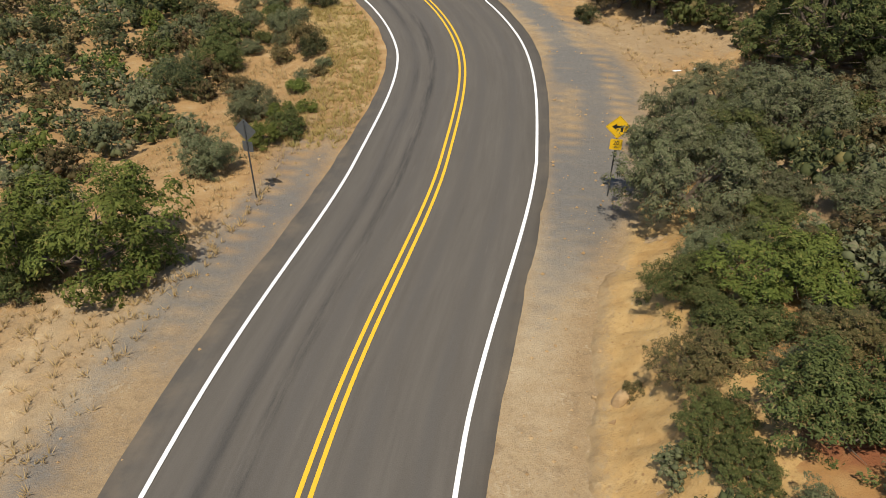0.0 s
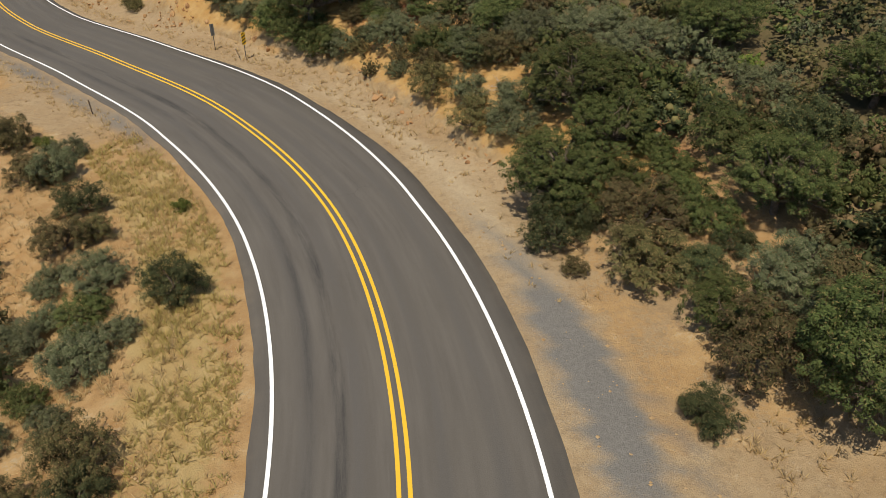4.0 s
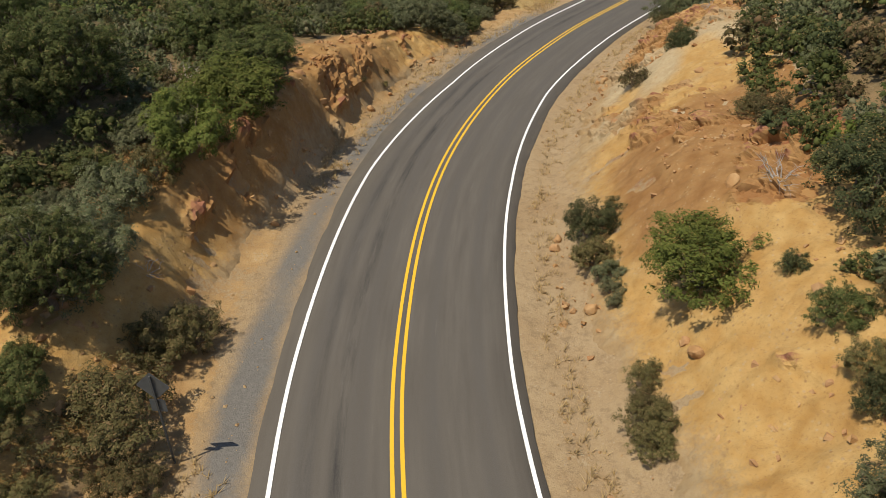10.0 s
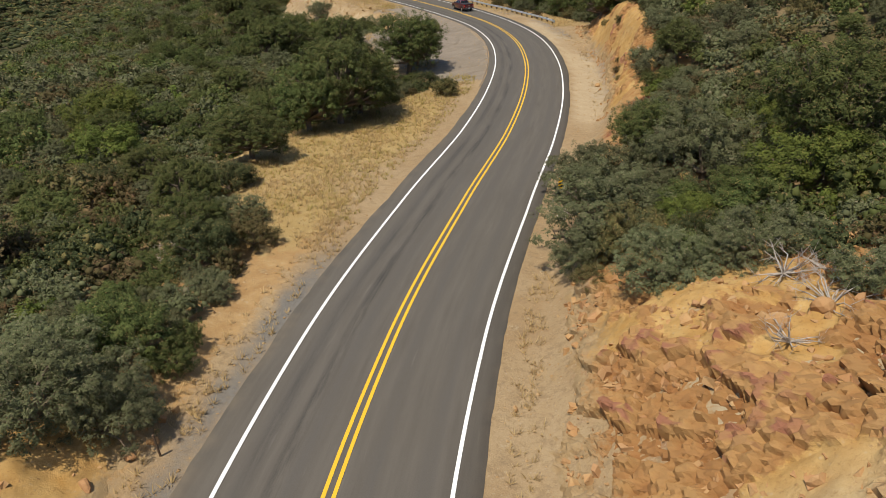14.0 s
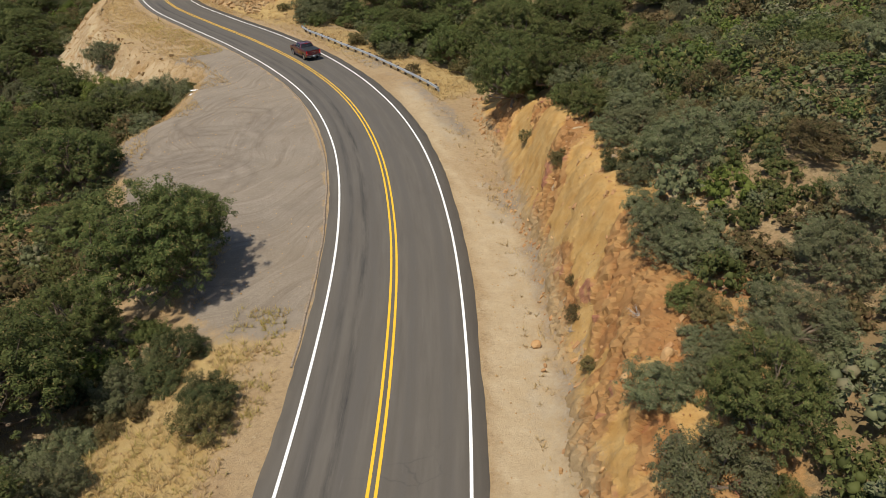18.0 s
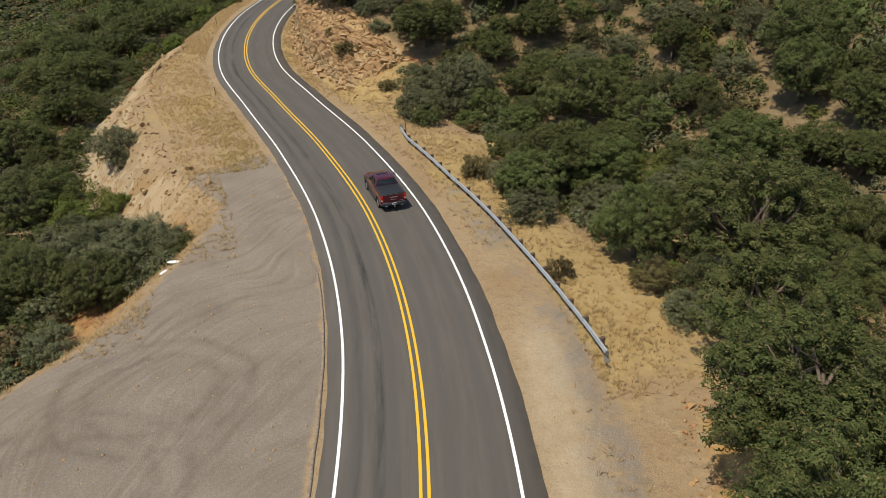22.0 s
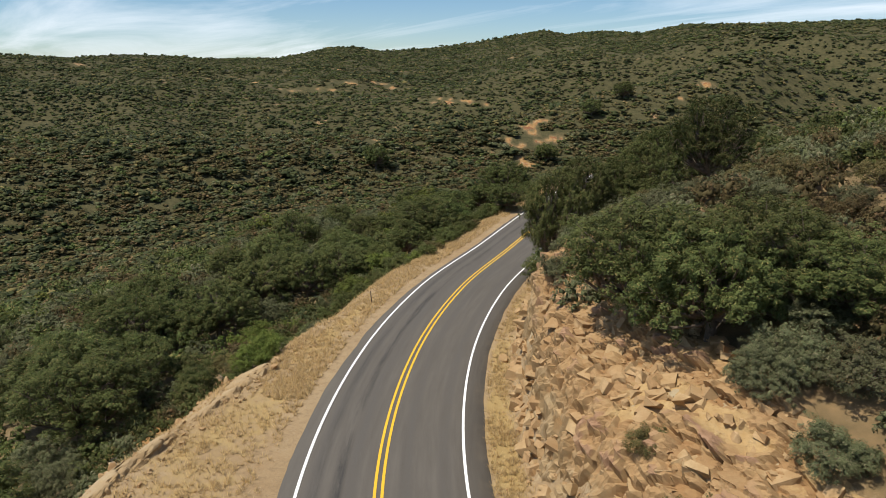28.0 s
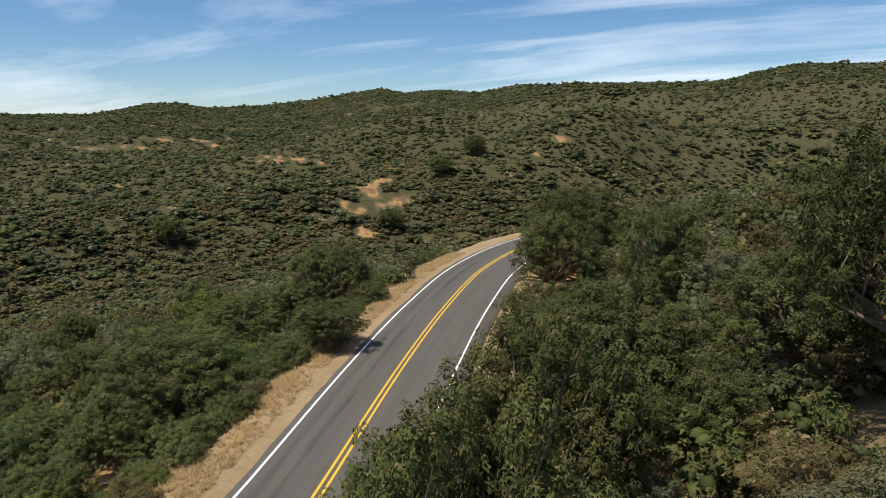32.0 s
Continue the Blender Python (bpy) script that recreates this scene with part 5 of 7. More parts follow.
def crowded(x, y, r, gap=0.62):
    for i in range(int((x - 6) // 6), int((x + 6) // 6) + 1):
        for j in range(int((y - 6) // 6), int((y + 6) // 6) + 1):
            for px, py, pr in CELL.get((i, j), ()):
                if (px - x) ** 2 + (py - y) ** 2 < (gap * (r + pr)) ** 2:
                    return True
    return False


def note(x, y, r):
    PLACED.append((x, y, r))
    CELL.setdefault((int(x // 6), int(y // 6)), []).append((x, y, r))


def put_plant(kind, x, y, r, rng, sink=0.05, tall=0.0):
    z = float(height(np.array([x]), np.array([y]))[0][0])
    use = "tree" if kind in ("oak", "olive", "juniper") and r > 2.7 else kind
    use = "greybig" if kind == "greyleaf" and r > 2.2 else use
    tall = tall or rng.uniform(0.82, 1.15) if use in ("tree", "darktree") else rng.uniform(0.85, 1.2)
    src = PROTO[use][int(rng.integers(len(PROTO[use])))]
    m = pose(x, y, z - sink * r, rng.uniform(-5, 5), rng.uniform(-5, 5), rng.uniform(0, 360)) @ Matrix.Diagonal((r, r * rng.uniform(0.88, 1.12), r * tall, 1))
    ob = copy_thing(src, m)
    tagged(ob, group={"shrub": "shrubs along the road", "tree": "oaks along the road", "dead shrub": "dead shrubs along the road"}[ob["category"]])
    note(x, y, r)
    return ob


def plant_named():
    rng = np.random.default_rng(21)
    for kind, rows in PLANTS.items():
        for s, d, r in rows:
            x, y = at_road(s, d)
            put_plant(kind, float(x), float(y), r * (0.82 if d < 0 and 42 < s < 100 else 1.14 if r > 2.7 else 1.08), rng)


plant_named()
# Tall trees over the rock cut: station, offset, radius, height over radius.
rng_tall = np.random.default_rng(5)
for s_, d_, r_, t_ in ((399.0, 7.2, 3.6, 1.5), (391.8, 8.4, 3.7, 1.8), (396.0, 9.8, 3.4, 1.7), (403.5, 12.5, 3.2, 1.5), (398.0, 20.5, 4.2, 1.55), (107.6, 10.2, 4.5, 1.2), (113.0, 12.8, 3.7, 1.2), (109.5, 15.5, 4.0, 1.2), (440.0, 9.5, 4.6, 1.2), (452.0, 12.0, 4.8, 1.3), (425.0, 17.0, 3.4, 1.7),
                       (418.0, 10.5, 3.4, 1.1), (360.0, 17.5, 4.0, 1.0)):
    x_, y_ = at_road(s_, d_)
    put_plant("darktree" if s_ < 200 or s_ in (398.0, 452.0, 403.5) else "oak", float(x_), float(y_), r_, rng_tall, tall=t_)


def wild(s, d):
    """How thickly brush grows at a place, 0 to 1."""
    verge, run, rise, back = profile(s, d)
    a = np.abs(d)
    start = np.where(rise > 1.5, 1.0, 0.35)
    start = np.where((d > 0) & (s > 66) & (s < 119), 0.25, start)
    start = np.where((d > 0) & (s < 66), 0.5, start)
    start = np.where((d < 0) & (s > 316) & (s < 378), 0.85, start)
    start = np.where((d < 0) & (s >= 378), np.interp(s, [378, 394, 404], [0.6, 0.45, 0.05]), start)
    dens = smooth01((a - verge - run * start) / 1.5)
    bare = (d > 0) & (s > 126) & (s < 182)
    dens = np.where(bare, smooth01((a - np.interp(s, [126, 136, 150], [10.5, 13, 15.5])) / 3), dens)
    bare = (d < 0) & (s > 128) & (s < 176)
    dens = np.where(bare, smooth01((a - np.interp(s, [128, 150, 158, 172, 176], [10.5, 10.5, 15, 15, 11])) / 2), dens)
    bare = (d < 0) & (s > -60) & (s < 75)
    dens = np.where(bare, smooth01((a - 13.0) / 6) * 0.35, dens)
    dens = np.where((d < 0) & (s > 104) & (s < 150) & (a < 24), dens * 0.35, dens)
    dens = np.where((d < 0) & (s > 40) & (s <= 104) & (a < 42), np.minimum(dens, 1) * 0.16, dens)
    bare = (d < 0) & (s > 88) & (s < 118)
    dens = np.where(bare, smooth01((a - 15.0) / 3), dens)
    bare = (d > 0) & (s > 343) & (s < 368)
    dens = np.where(bare, smooth01((a - np.interp(s, [343, 350, 362, 368], [14, 17.5, 16, 10])) / 3), dens)
    bare = (d > 0) & (s > 318) & (s < 345)
    dens = np.where(bare, smooth01((a - 15.0) / 3), dens)
    # open patches of bare soil high on the slope
    x, y = at_road(s, d)
    gap = smooth01((fbm(x / 11, y / 11, 58, 3) - 0.02) / 0.2) * smooth01((s - 320) / 25) * smooth01((430 - s) / 20) * smooth01((d - 15) / 5)
    return dens * (1 - 0.9 * gap)


def fill_spots(rng, tries, s0, s1, reach, rmin, rmax, gap):
    s = rng.uniform(s0, s1, tries)
    d = rng.uniform(5.5, reach, tries) * np.where(rng.random(tries) < 0.5, -1, 1)
    x, y = at_road(s, d)
    s2, d2 = road_sd(x, y)
    ok = (wild(s2, d2) > rng.random(tries)) & (np.abs(d2) > 6.5) & ~((s2 > 284) & (s2 < 304) & (d2 < 0) & (d2 > -20.5))
    patch = fbm(x / 12, y / 12, 55, 3)
    out = []
    for k in np.flatnonzero(ok):
        r = float(rng.uniform(rmin, rmax) * (1.0 + 0.35 * patch[k]))
        if not crowded(x[k], y[k], r, gap):
            note(float(x[k]), float(y[k]), r)
            out.append((float(x[k]), float(y[k]), r, float(patch[k]), float(s2[k]), float(d2[k])))
    return out


def pick_kind(rng, patch, s, d):
    w = {"oak": 0.30 + patch * 0.3, "greyleaf": 0.34 - patch * 0.3, "olive": 0.18, "juniper": 0.14, "bright": 0.05, "dead": 0.03}
    if s > 330:
        w["oak"] += 0.25
    if d > 0 and 345 < s < 394:
        w = {"greyleaf": 0.5, "olive": 0.4, "oak": 0.08, "dead": 0.04}
    keys = list(w)
    p = np.clip([w[k] for k in keys], 0.01, None)
    return keys[int(rng.choice(len(keys), p=p / p.sum()))]


def fill_near():
    rng = np.random.default_rng(33)
    n = 0
    spots = fill_spots(rng, 60000, -6, 445, 24, 0.9, 2.0, 0.54)
    spots.sort(key=lambda q: abs(q[5]))
    far = []
    for x, y, r, patch, s, d in spots:
        verge, run, rise, back = [float(v[0]) for v in profile(np.array([s]), np.array([d]))]
        kind = pick_kind(rng, patch, s, d)
        if n < 400 and (abs(d) < verge + run + 8 or (d > 0 and 372 < s < 402)):
            put_plant(kind, x, y, r, rng)
            n += 1
        else:
            far.append((x, y, r, kind))
    return far


def fill_trees():
    """Larger shrubs and small oaks that stand on the slopes beside the road."""
    rng = np.random.default_rng(37)
    for s0, s1, d0, d1, n, lo, hi, kinds in ((286, 352, 15, 46, 90, 2.2, 4.3, ("oak", "oak", "oak", "greyleaf", "juniper")), (348, 400, 19, 44, 26, 1.4, 2.4, ("olive", "olive", "greyleaf", "greyleaf")),
                                             (322, 470, -58, -15, 90, 1.9, 3.6, ("oak", "oak", "juniper", "greyleaf")), (228, 286, 15, 42, 60, 1.5, 2.5, ("greyleaf", "greyleaf", "olive", "oak")),
                                             (90, 138, 10.5, 34, 44, 1.7, 3.0, ("oak", "greyleaf", "greyleaf", "juniper")), (180, 320, -52, -16, 70, 1.9, 3.2, ("oak", "oak", "juniper", "greyleaf")),
                                             (52, 92, 14, 36, 30, 1.8, 3.0, ("oak", "greyleaf", "juniper"))):
        placed = 0
        for _ in range(n * 14):
            s, d, r = float(rng.uniform(s0, s1)), float(rng.uniform(d0, d1)), float(rng.uniform(lo, hi))
            x, y = (float(v) for v in at_road(s, d))
            s2, d2 = (float(v[0]) for v in road_sd([x], [y]))
            if placed >= n or float(wild(np.array([s2]), np.array([d2]))[0]) < 0.5 or crowded(x, y, r, 0.62):
                continue
            put_plant(kinds[int(rng.integers(len(kinds)))], x, y, r, rng)
            placed += 1


fill_trees()
REST = fill_near()


ICO_V = np.array([(0.0, 0.526, 0.851), (0.0, -0.526, 0.851), (0.0, 0.526, -0.851), (0.0, -0.526, -0.851), (0.526, 0.851, 0.0), (-0.526, 0.851, 0.0), (0.526, -0.851, 0.0), (-0.526, -0.851, 0.0), (0.851, 0.0, 0.526),
                  (-0.851, 0.0, 0.526), (0.851, 0.0, -0.526), (-0.851, 0.0, -0.526)])
ICO_F = np.array([(0, 1, 8), (0, 9, 1), (0, 4, 5), (0, 8, 4), (0, 5, 9), (1, 6, 8), (1, 7, 6), (1, 9, 7), (4, 8, 10), (6, 10, 8), (5, 11, 9), (7, 9, 11), (2, 5, 4), (2, 4, 10), (2, 11, 5), (3, 6, 7), (3, 10, 6), (3, 7, 11), (2, 10, 3), (2, 3, 11)])


def brush_cloud(rng, n, lobes, size, squash, lobe_r, core):
    """One shrub of the thickets: uneven leaf-coloured lumps inside, darkened as painted shade, leaves round them."""
    v, f, cen, nr, tone = leaf_cloud(rng, n, lobes, size, squash, lobe_r=lobe_r, tuft=0.085 if n > 400 else 0.0)
    k = len(cen) if core else 0
    if k:
        lump = cen[:, None, :] + ICO_V[None] * (lobe_r * rng.uniform(0.45, 1.0, (k, 12, 1)) * core)
        lump[:, :, 2] = np.maximum(lump[:, :, 2], -0.1)
        seen = ICO_F[ICO_V[ICO_F][:, :, 2].max(axis=1) > 0.0]
        cf = (seen[None] + 12 * np.arange(k)[:, None, None]).reshape(-1, 3) + len(v)
        v, f = np.concatenate([v, lump.reshape(-1, 3)]), np.concatenate([f, cf])
        nr = np.concatenate([nr, np.tile(ICO_V, (k, 1))])
        # lumps get a low tone, standing in for the shaded inside of the crown
        tone = np.concatenate([tone, np.repeat(rng.random(k) * 0.4, 12)])
    return v, f, nr, tone


def stuff_plants(name, label, spots, n, size, lobes, materials, seed, lobe_r=0.42, core=0.9, tall=(0.9, 1.4)):
    """Many shrubs as one mesh per leaf colour."""
    rng = np.random.default_rng(seed)
    clouds = [brush_cloud(rng, n, lobes, size, 0.85, lobe_r, core) for _ in range(8)]
    for kind, mat in materials.items():
        mine = [q for q in spots if q[3] == kind]
        if not mine:
            continue
        pos = np.array([q[:3] for q in mine])
        z = height(pos[:, 0], pos[:, 1])[0]
        out, nout, tout, fout, k = [], [], [], [], 0
        for (x, y, r), zz in zip(pos, z):
            c, cf, cn, tone = clouds[int(rng.integers(8))]
            tout.append(tone * 0.6 + rng.random() * 0.4)
            fout.append(cf + k)
            k += len(c)
            a = rng.uniform(0, 6.28)
            ca, sa = math.cos(a) * r, math.sin(a) * r
            out.append(np.c_[c[:, 0] * ca - c[:, 1] * sa + x, c[:, 0] * sa + c[:, 1] * ca + y, c[:, 2] * r * rng.uniform(*tall) + zz - 0.1 * r])
            ca, sa = math.cos(a), math.sin(a)
            nout.append(np.c_[cn[:, 0] * ca - cn[:, 1] * sa, cn[:, 0] * sa + cn[:, 1] * ca, cn[:, 2]])
        ob = new(name, clumps(array_mesh(name, np.concatenate(out), np.concatenate(fout), mat, True, np.concatenate(nout)), np.concatenate(tout)))
        tagged(ob, label, "brush", kind="stuff")


FILL = {"oak": M_LEAF["oak"], "greyleaf": M_LEAF["greyleaf"], "juniper": M_LEAF["juniper"], "olive": M_LEAF["olive"], "bright": M_LEAF["bright"]}
rng_mid = np.random.default_rng(44)
MID = [(x, y, r, "olive" if k == "dead" else k) for x, y, r, k in REST]
MORE = fill_spots(rng_mid, 40000, 20, 335, 40, 0.9, 2.1, 0.56) + fill_spots(rng_mid, 60000, -30, 470, 82, 1.1, 2.5, 0.51)
for x, y, r, patch, s, d in MORE:
    k = pick_kind(rng_mid, patch, s, d)
    MID.append((x, y, r, "olive" if k == "dead" else k))
NEAR, MIDDLE, BACK = [], [], []
_sm, _dm = road_sd([q[0] for q in MID], [q[1] for q in MID])
for q, sm, dm in zip(MID, _sm, _dm):
    a = abs(dm) if sm < 340 or dm < 0 else abs(dm) - 14
    # the slope below the pull-out is seen from closer by
    below = 6 if dm < 0 and 185 < sm < 335 else 0
    (NEAR if a < 21 + below else MIDDLE if a < 38 + 2 * below else BACK).append(q)
stuff_plants("brush", "dense mixed chaparral brush by the road", NEAR, 1450, 0.047, 26, FILL, 5, 0.36, 0.5)
stuff_plants("brush", "dense mixed chaparral brush on the slopes", MIDDLE, 500, 0.078, 18, FILL, 15, 0.38, 0.34)
stuff_plants("brush", "dense mixed chaparral brush farther back", BACK, 210, 0.118, 12, FILL, 25, 0.42, 0.38)


def far_spots():
    """Scrub on the hills across the valley, thinning out with distance."""
    rng = np.random.default_rng(51)
    out = []
    n = 104000
    az = np.radians(rng.uniform(96, 196, n))
    r = 60 + 1000 * rng.random(n) ** 1.15
    side_n = 14000
    az[:side_n] = np.radians(rng.uniform(194, 440, side_n))
    r[:side_n] = 60 + 330 * rng.random(side_n) ** 0.7
    x, y = -150 + r * np.cos(az), 285 + r * np.sin(az)
    s, d = road_sd(x, y)
    patch = fbm(x / 40, y / 40, 77, 4)
    ok = (np.abs(d) > 72) | (s > 470)
    ok &= (np.abs(d) > 9) & (scars(x, y) < 0.3)
    for k in np.flatnonzero(ok & (patch > -0.85)):
        rad = float(rng.uniform(1.05, 2.05) * (1 + 0.3 * patch[k]) * (1 + r[k] / 1300))
        # open olive scrub on the near slope; darker evergreens on the hills behind also paint in haze and shade
        kind = (("olive", "olive", "olive", "greyleaf", "oak") if r[k] < 300 else ("oak", "juniper", "oak", "greyleaf", "juniper"))[int(rng.integers(5))]
        if rng.random() < 0.08 + 0.10 * (patch[k] > 0.25):
            rad, kind = rad * 1.8, "juniper"
        out.append((float(x[k]), float(y[k]), rad, kind))
    return out


FAR = far_spots()
stuff_plants("far_brush", "scrub covering the slopes across the valley", [q for q in FAR if math.hypot(q[0] + 150, q[1] - 285) < 260], 25, 0.23, 6, FILL, 6, 0.5, 0.8, (0.4, 0.7))
stuff_plants("far_brush", "scrub covering the far hills", [q for q in FAR if math.hypot(q[0] + 150, q[1] - 285) >= 260], 7, 0.33, 2, FILL, 7, 0.6, 0.9, (0.35, 0.65))
for kind_list in PROTO.values():
    for proto in kind_list:
        for ob in (*proto.children_recursive, proto):
            bpy.data.objects.remove(ob)


# ---- the pickup truck ----
def mat_paint():
    m = Mat("dark_red_car_paint", 0.28, 0.5, 0.35)
    f = m.noise(m.obj(), 900.0, 2, 0.5)
    m.colour(m.mix(m.math("MULTIPLY", f, 0.5), (0.075, 0.0025, 0.007), (0.13, 0.006, 0.014)))
    m.b.inputs["Coat Weight"].default_value, m.b.inputs["Coat Roughness"].default_value = 0.8, 0.06
    return m.m


M_PAINT = mat_paint()
M_GLASS = mat_plain("tinted_car_glass", (0.010, 0.011, 0.012), 0.06, 0.5, grain=0.1)
M_VINYL = mat_plain("black_vinyl", (0.020, 0.022, 0.024), 0.55, 0.35, grain=0.15, scale=60, bump=0.1)
M_TRIM = mat_plain("dark_grey_plastic", (0.035, 0.035, 0.036), 0.6, 0.35, grain=0.12, scale=50)
M_CHROME = mat_plain("chrome", (0.72, 0.72, 0.73), 0.12, 0.5, 1.0, 0.03, 8)
M_RUBBER = mat_plain("tyre_rubber", (0.018, 0.018, 0.018), 0.85, 0.2, grain=0.2, scale=40, bump=0.2)
M_ALLOY = mat_plain("alloy", (0.55, 0.55, 0.56), 0.3, 0.5, 0.9, 0.05, 10)
M_LAMPRED = mat_plain("red_lamp_lens", (0.42, 0.012, 0.012), 0.15, 0.5, grain=0.15, scale=40)
M_LAMPCLEAR = mat_plain("clear_lamp_lens", (0.62, 0.64, 0.66), 0.1, 0.5, 0.3, 0.05, 20)
M_PLATE = mat_plain("pale_number_plate", (0.55, 0.62, 0.66), 0.4, 0.4, grain=0.05)


def panel(corners, thick=0.012, bevel=0.0, shrink=1.0):
    """A plate through four corners, raised along its normal."""
    p = [Vector(c) for c in corners]
    mid = sum(p, Vector()) / 4
    p = [mid + (c - mid) * shrink for c in p]
    nrm = (p[1] - p[0]).cross(p[3] - p[0]).normalized() * thick
    bm = bmesh.new()
    low, high = [bm.verts.new(c - nrm * 0.6) for c in p], [bm.verts.new(c + nrm) for c in p]
    bm.faces.new(low[::-1])
    bm.faces.new(high)
    for i in range(4):
        bm.faces.new((low[i], low[(i + 1) % 4], high[(i + 1) % 4], high[i]))
    bmesh.ops.recalc_face_normals(bm, faces=bm.faces[:])
    return soft(bm, bevel) if bevel else bm


def arch(cy, cz, r, n=9):
    return [(cy + r * math.cos(t), cz + r * math.sin(t)) for t in (math.pi * i / (n - 1) for i in range(n))]


def make_wheel(truck, x, y):
    side = 1 if x > 0 else -1
    prof = [(0.27, -0.13), (0.36, -0.145), (0.405, -0.13), (0.42, -0.08), (0.42, 0.08), (0.405, 0.13), (0.36, 0.145), (0.27, 0.13)]
    bm = bmesh.new()
    rings = []
    for i in range(28):
        t = 2 * math.pi * i / 28
        rings.append([bm.verts.new((px, r * math.cos(t), r * math.sin(t))) for r, px in prof])
    for i in range(28):
        a, b = rings[i], rings[(i + 1) % 28]
        for k in range(len(prof)):
            f = bm.faces.new((a[k], a[(k + 1) % 8], b[(k + 1) % 8], b[k]))
            f.smooth = True
    bmesh.ops.recalc_face_normals(bm, faces=bm.faces[:])
    wheel = part("wheel", rod(0.28, 0.20, (0, 0, 0), (0, 90, 0), 24), M_TRIM, truck, "dark wheel barrel")
    wheel.matrix_local = pose(x, y, 0.42)
    part("tyre", bm, M_RUBBER, wheel, "black rubber tyre")
    spokes = bmesh.new()
    for i in range(6):
        bmesh.ops.create_cube(spokes, size=1.0, matrix=pose(side * 0.105, 0, 0, 60 * i, 0, 0) @ Matrix.Translation((0, 0, 0.15)) @ Matrix.Diagonal((0.03, 0.075, 0.24, 1)))
    bmesh.ops.create_cone(spokes, cap_ends=True, segments=20, radius1=0.075, radius2=0.06, depth=0.05, matrix=pose(side * 0.115, 0, 0, 0, 90, 0))
    part("rim", spokes, M_ALLOY, wheel, "silver six-spoke alloy rim")
    hoop = bmesh.new()
    for i in range(24):
        t = 2 * math.pi * i / 24
        bmesh.ops.create_cube(hoop, size=1.0, matrix=pose(side * 0.10, 0, 0, math.degrees(t), 0, 0) @ Matrix.Translation((0, 0, 0.265)) @ Matrix.Diagonal((0.05, 0.072, 0.03, 1)))
    part("rim_lip", hoop, M_ALLOY, wheel)


def make_truck(m):
    truck = thing("pickup_truck", "dark red crew-cab pickup with a black bed cover on the asphalt", "pickup truck", m)
    P, G, T, C = M_PAINT, M_GLASS, M_TRIM, M_CHROME
    side = [(-2.82, 0.56), (-2.9, 0.8), (-2.9, 1.33), (-2.84, 1.38), (-0.95, 1.38), (1.22, 1.36), (2.1, 1.30), (2.72, 1.19), (2.88, 1.02), (2.9, 0.62), (2.62, 0.46)]
    side += arch(2.02, 0.44, 0.52) + [(1.3, 0.44), (-1.1, 0.44)] + arch(-1.78, 0.44, 0.52) + [(-2.45, 0.5)]
    part("body", prism(side, 2.0, "yz", bevel=0.055), P, truck, "glossy dark red bodywork")
    part("bonnet", prism([(-0.78, 1.30), (0.78, 1.30), (0.72, 2.66), (-0.72, 2.66)], 0.07, "xy", bevel=0.03), P, truck, "", pose(0, 0, 1.30, -4.2, 0, 0) @ Matrix.Translation((0, 0.05, 0.09)))
    # cab: a tapered shell with glass let into it
    lo = [(-0.97, -0.97, 1.36), (0.97, -0.97, 1.36), (0.97, 1.46, 1.36), (-0.97, 1.46, 1.36)]
    hi = [(-0.73, -0.70, 1.90), (0.73, -0.70, 1.90), (0.71, 0.66, 1.90), (-0.71, 0.66, 1.90)]
    bm = bmesh.new()
    a, b = [bm.verts.new(c) for c in lo], [bm.verts.new(c) for c in hi]
    bm.faces.new(a[::-1])
    bm.faces.new(b)
    for i in range(4):
        bm.faces.new((a[i], a[(i + 1) % 4], b[(i + 1) % 4], b[i]))
    part("cab", soft(bm, 0.06, 3), P, truck)

    def lerp(i, j, u, v):
        p = Vector(lo[i]).lerp(Vector(lo[j]), u)
        q = Vector(hi[i]).lerp(Vector(hi[j]), u)
        return p.lerp(q, v)

    def glass(name, i, j, u0, u1, v0, v1, label):
        return part(name, panel([lerp(i, j, u0, v0), lerp(i, j, u1, v0), lerp(i, j, u1, v1), lerp(i, j, u0, v1)], 0.014, 0.01), G, truck, label)

    glass("rear_window", 0, 1, 0.05, 0.95, 0.12, 0.90, "dark tinted rear window")
    glass("windscreen", 2, 3, 0.05, 0.95, 0.10, 0.93, "dark raked windscreen")
    for i, j, rev in ((1, 2, 0), (3, 0, 1)):
        spans = ((0.10, 0.46), (0.49, 0.86)) if not rev else ((0.14, 0.51), (0.54, 0.90))
        for u0, u1 in spans:
            glass("side_window", i, j, u0, u1, 0.10, 0.86, "dark tinted side window")
        part("window_trim", panel([lerp(i, j, 0.07, 0.035), lerp(i, j, 0.93, 0.035), lerp(i, j, 0.93, 0.075), lerp(i, j, 0.07, 0.075)], 0.016), C, truck, "thin chrome strip")
    part("sunroof", box(0.92, 0.36, 0.012, (0, 0.38, 1.905), 0.004), G, truck, "dark glass sunroof")
    for x in (-0.48, -0.17, 0.17, 0.48):
        part("roof_rib", box(0.05, 0.72, 0.016, (x, -0.26, 1.903), 0.006), P, truck)
    part("brake_light", box(0.36, 0.03, 0.035, (0, -0.735, 1.86), 0.008), M_LAMPRED, truck, "slim red brake light")
    part("cargo_light", box(0.34, 0.03, 0.03, (0, -0.89, 1.56), 0.006), C, truck, "pale bar across the rear glass")
    part("aerial_fin", prism([(-0.42, 1.90), (-0.52, 1.97), (-0.58, 1.97), (-0.60, 1.90)], 0.05, "yz", bevel=0.01), P, truck)
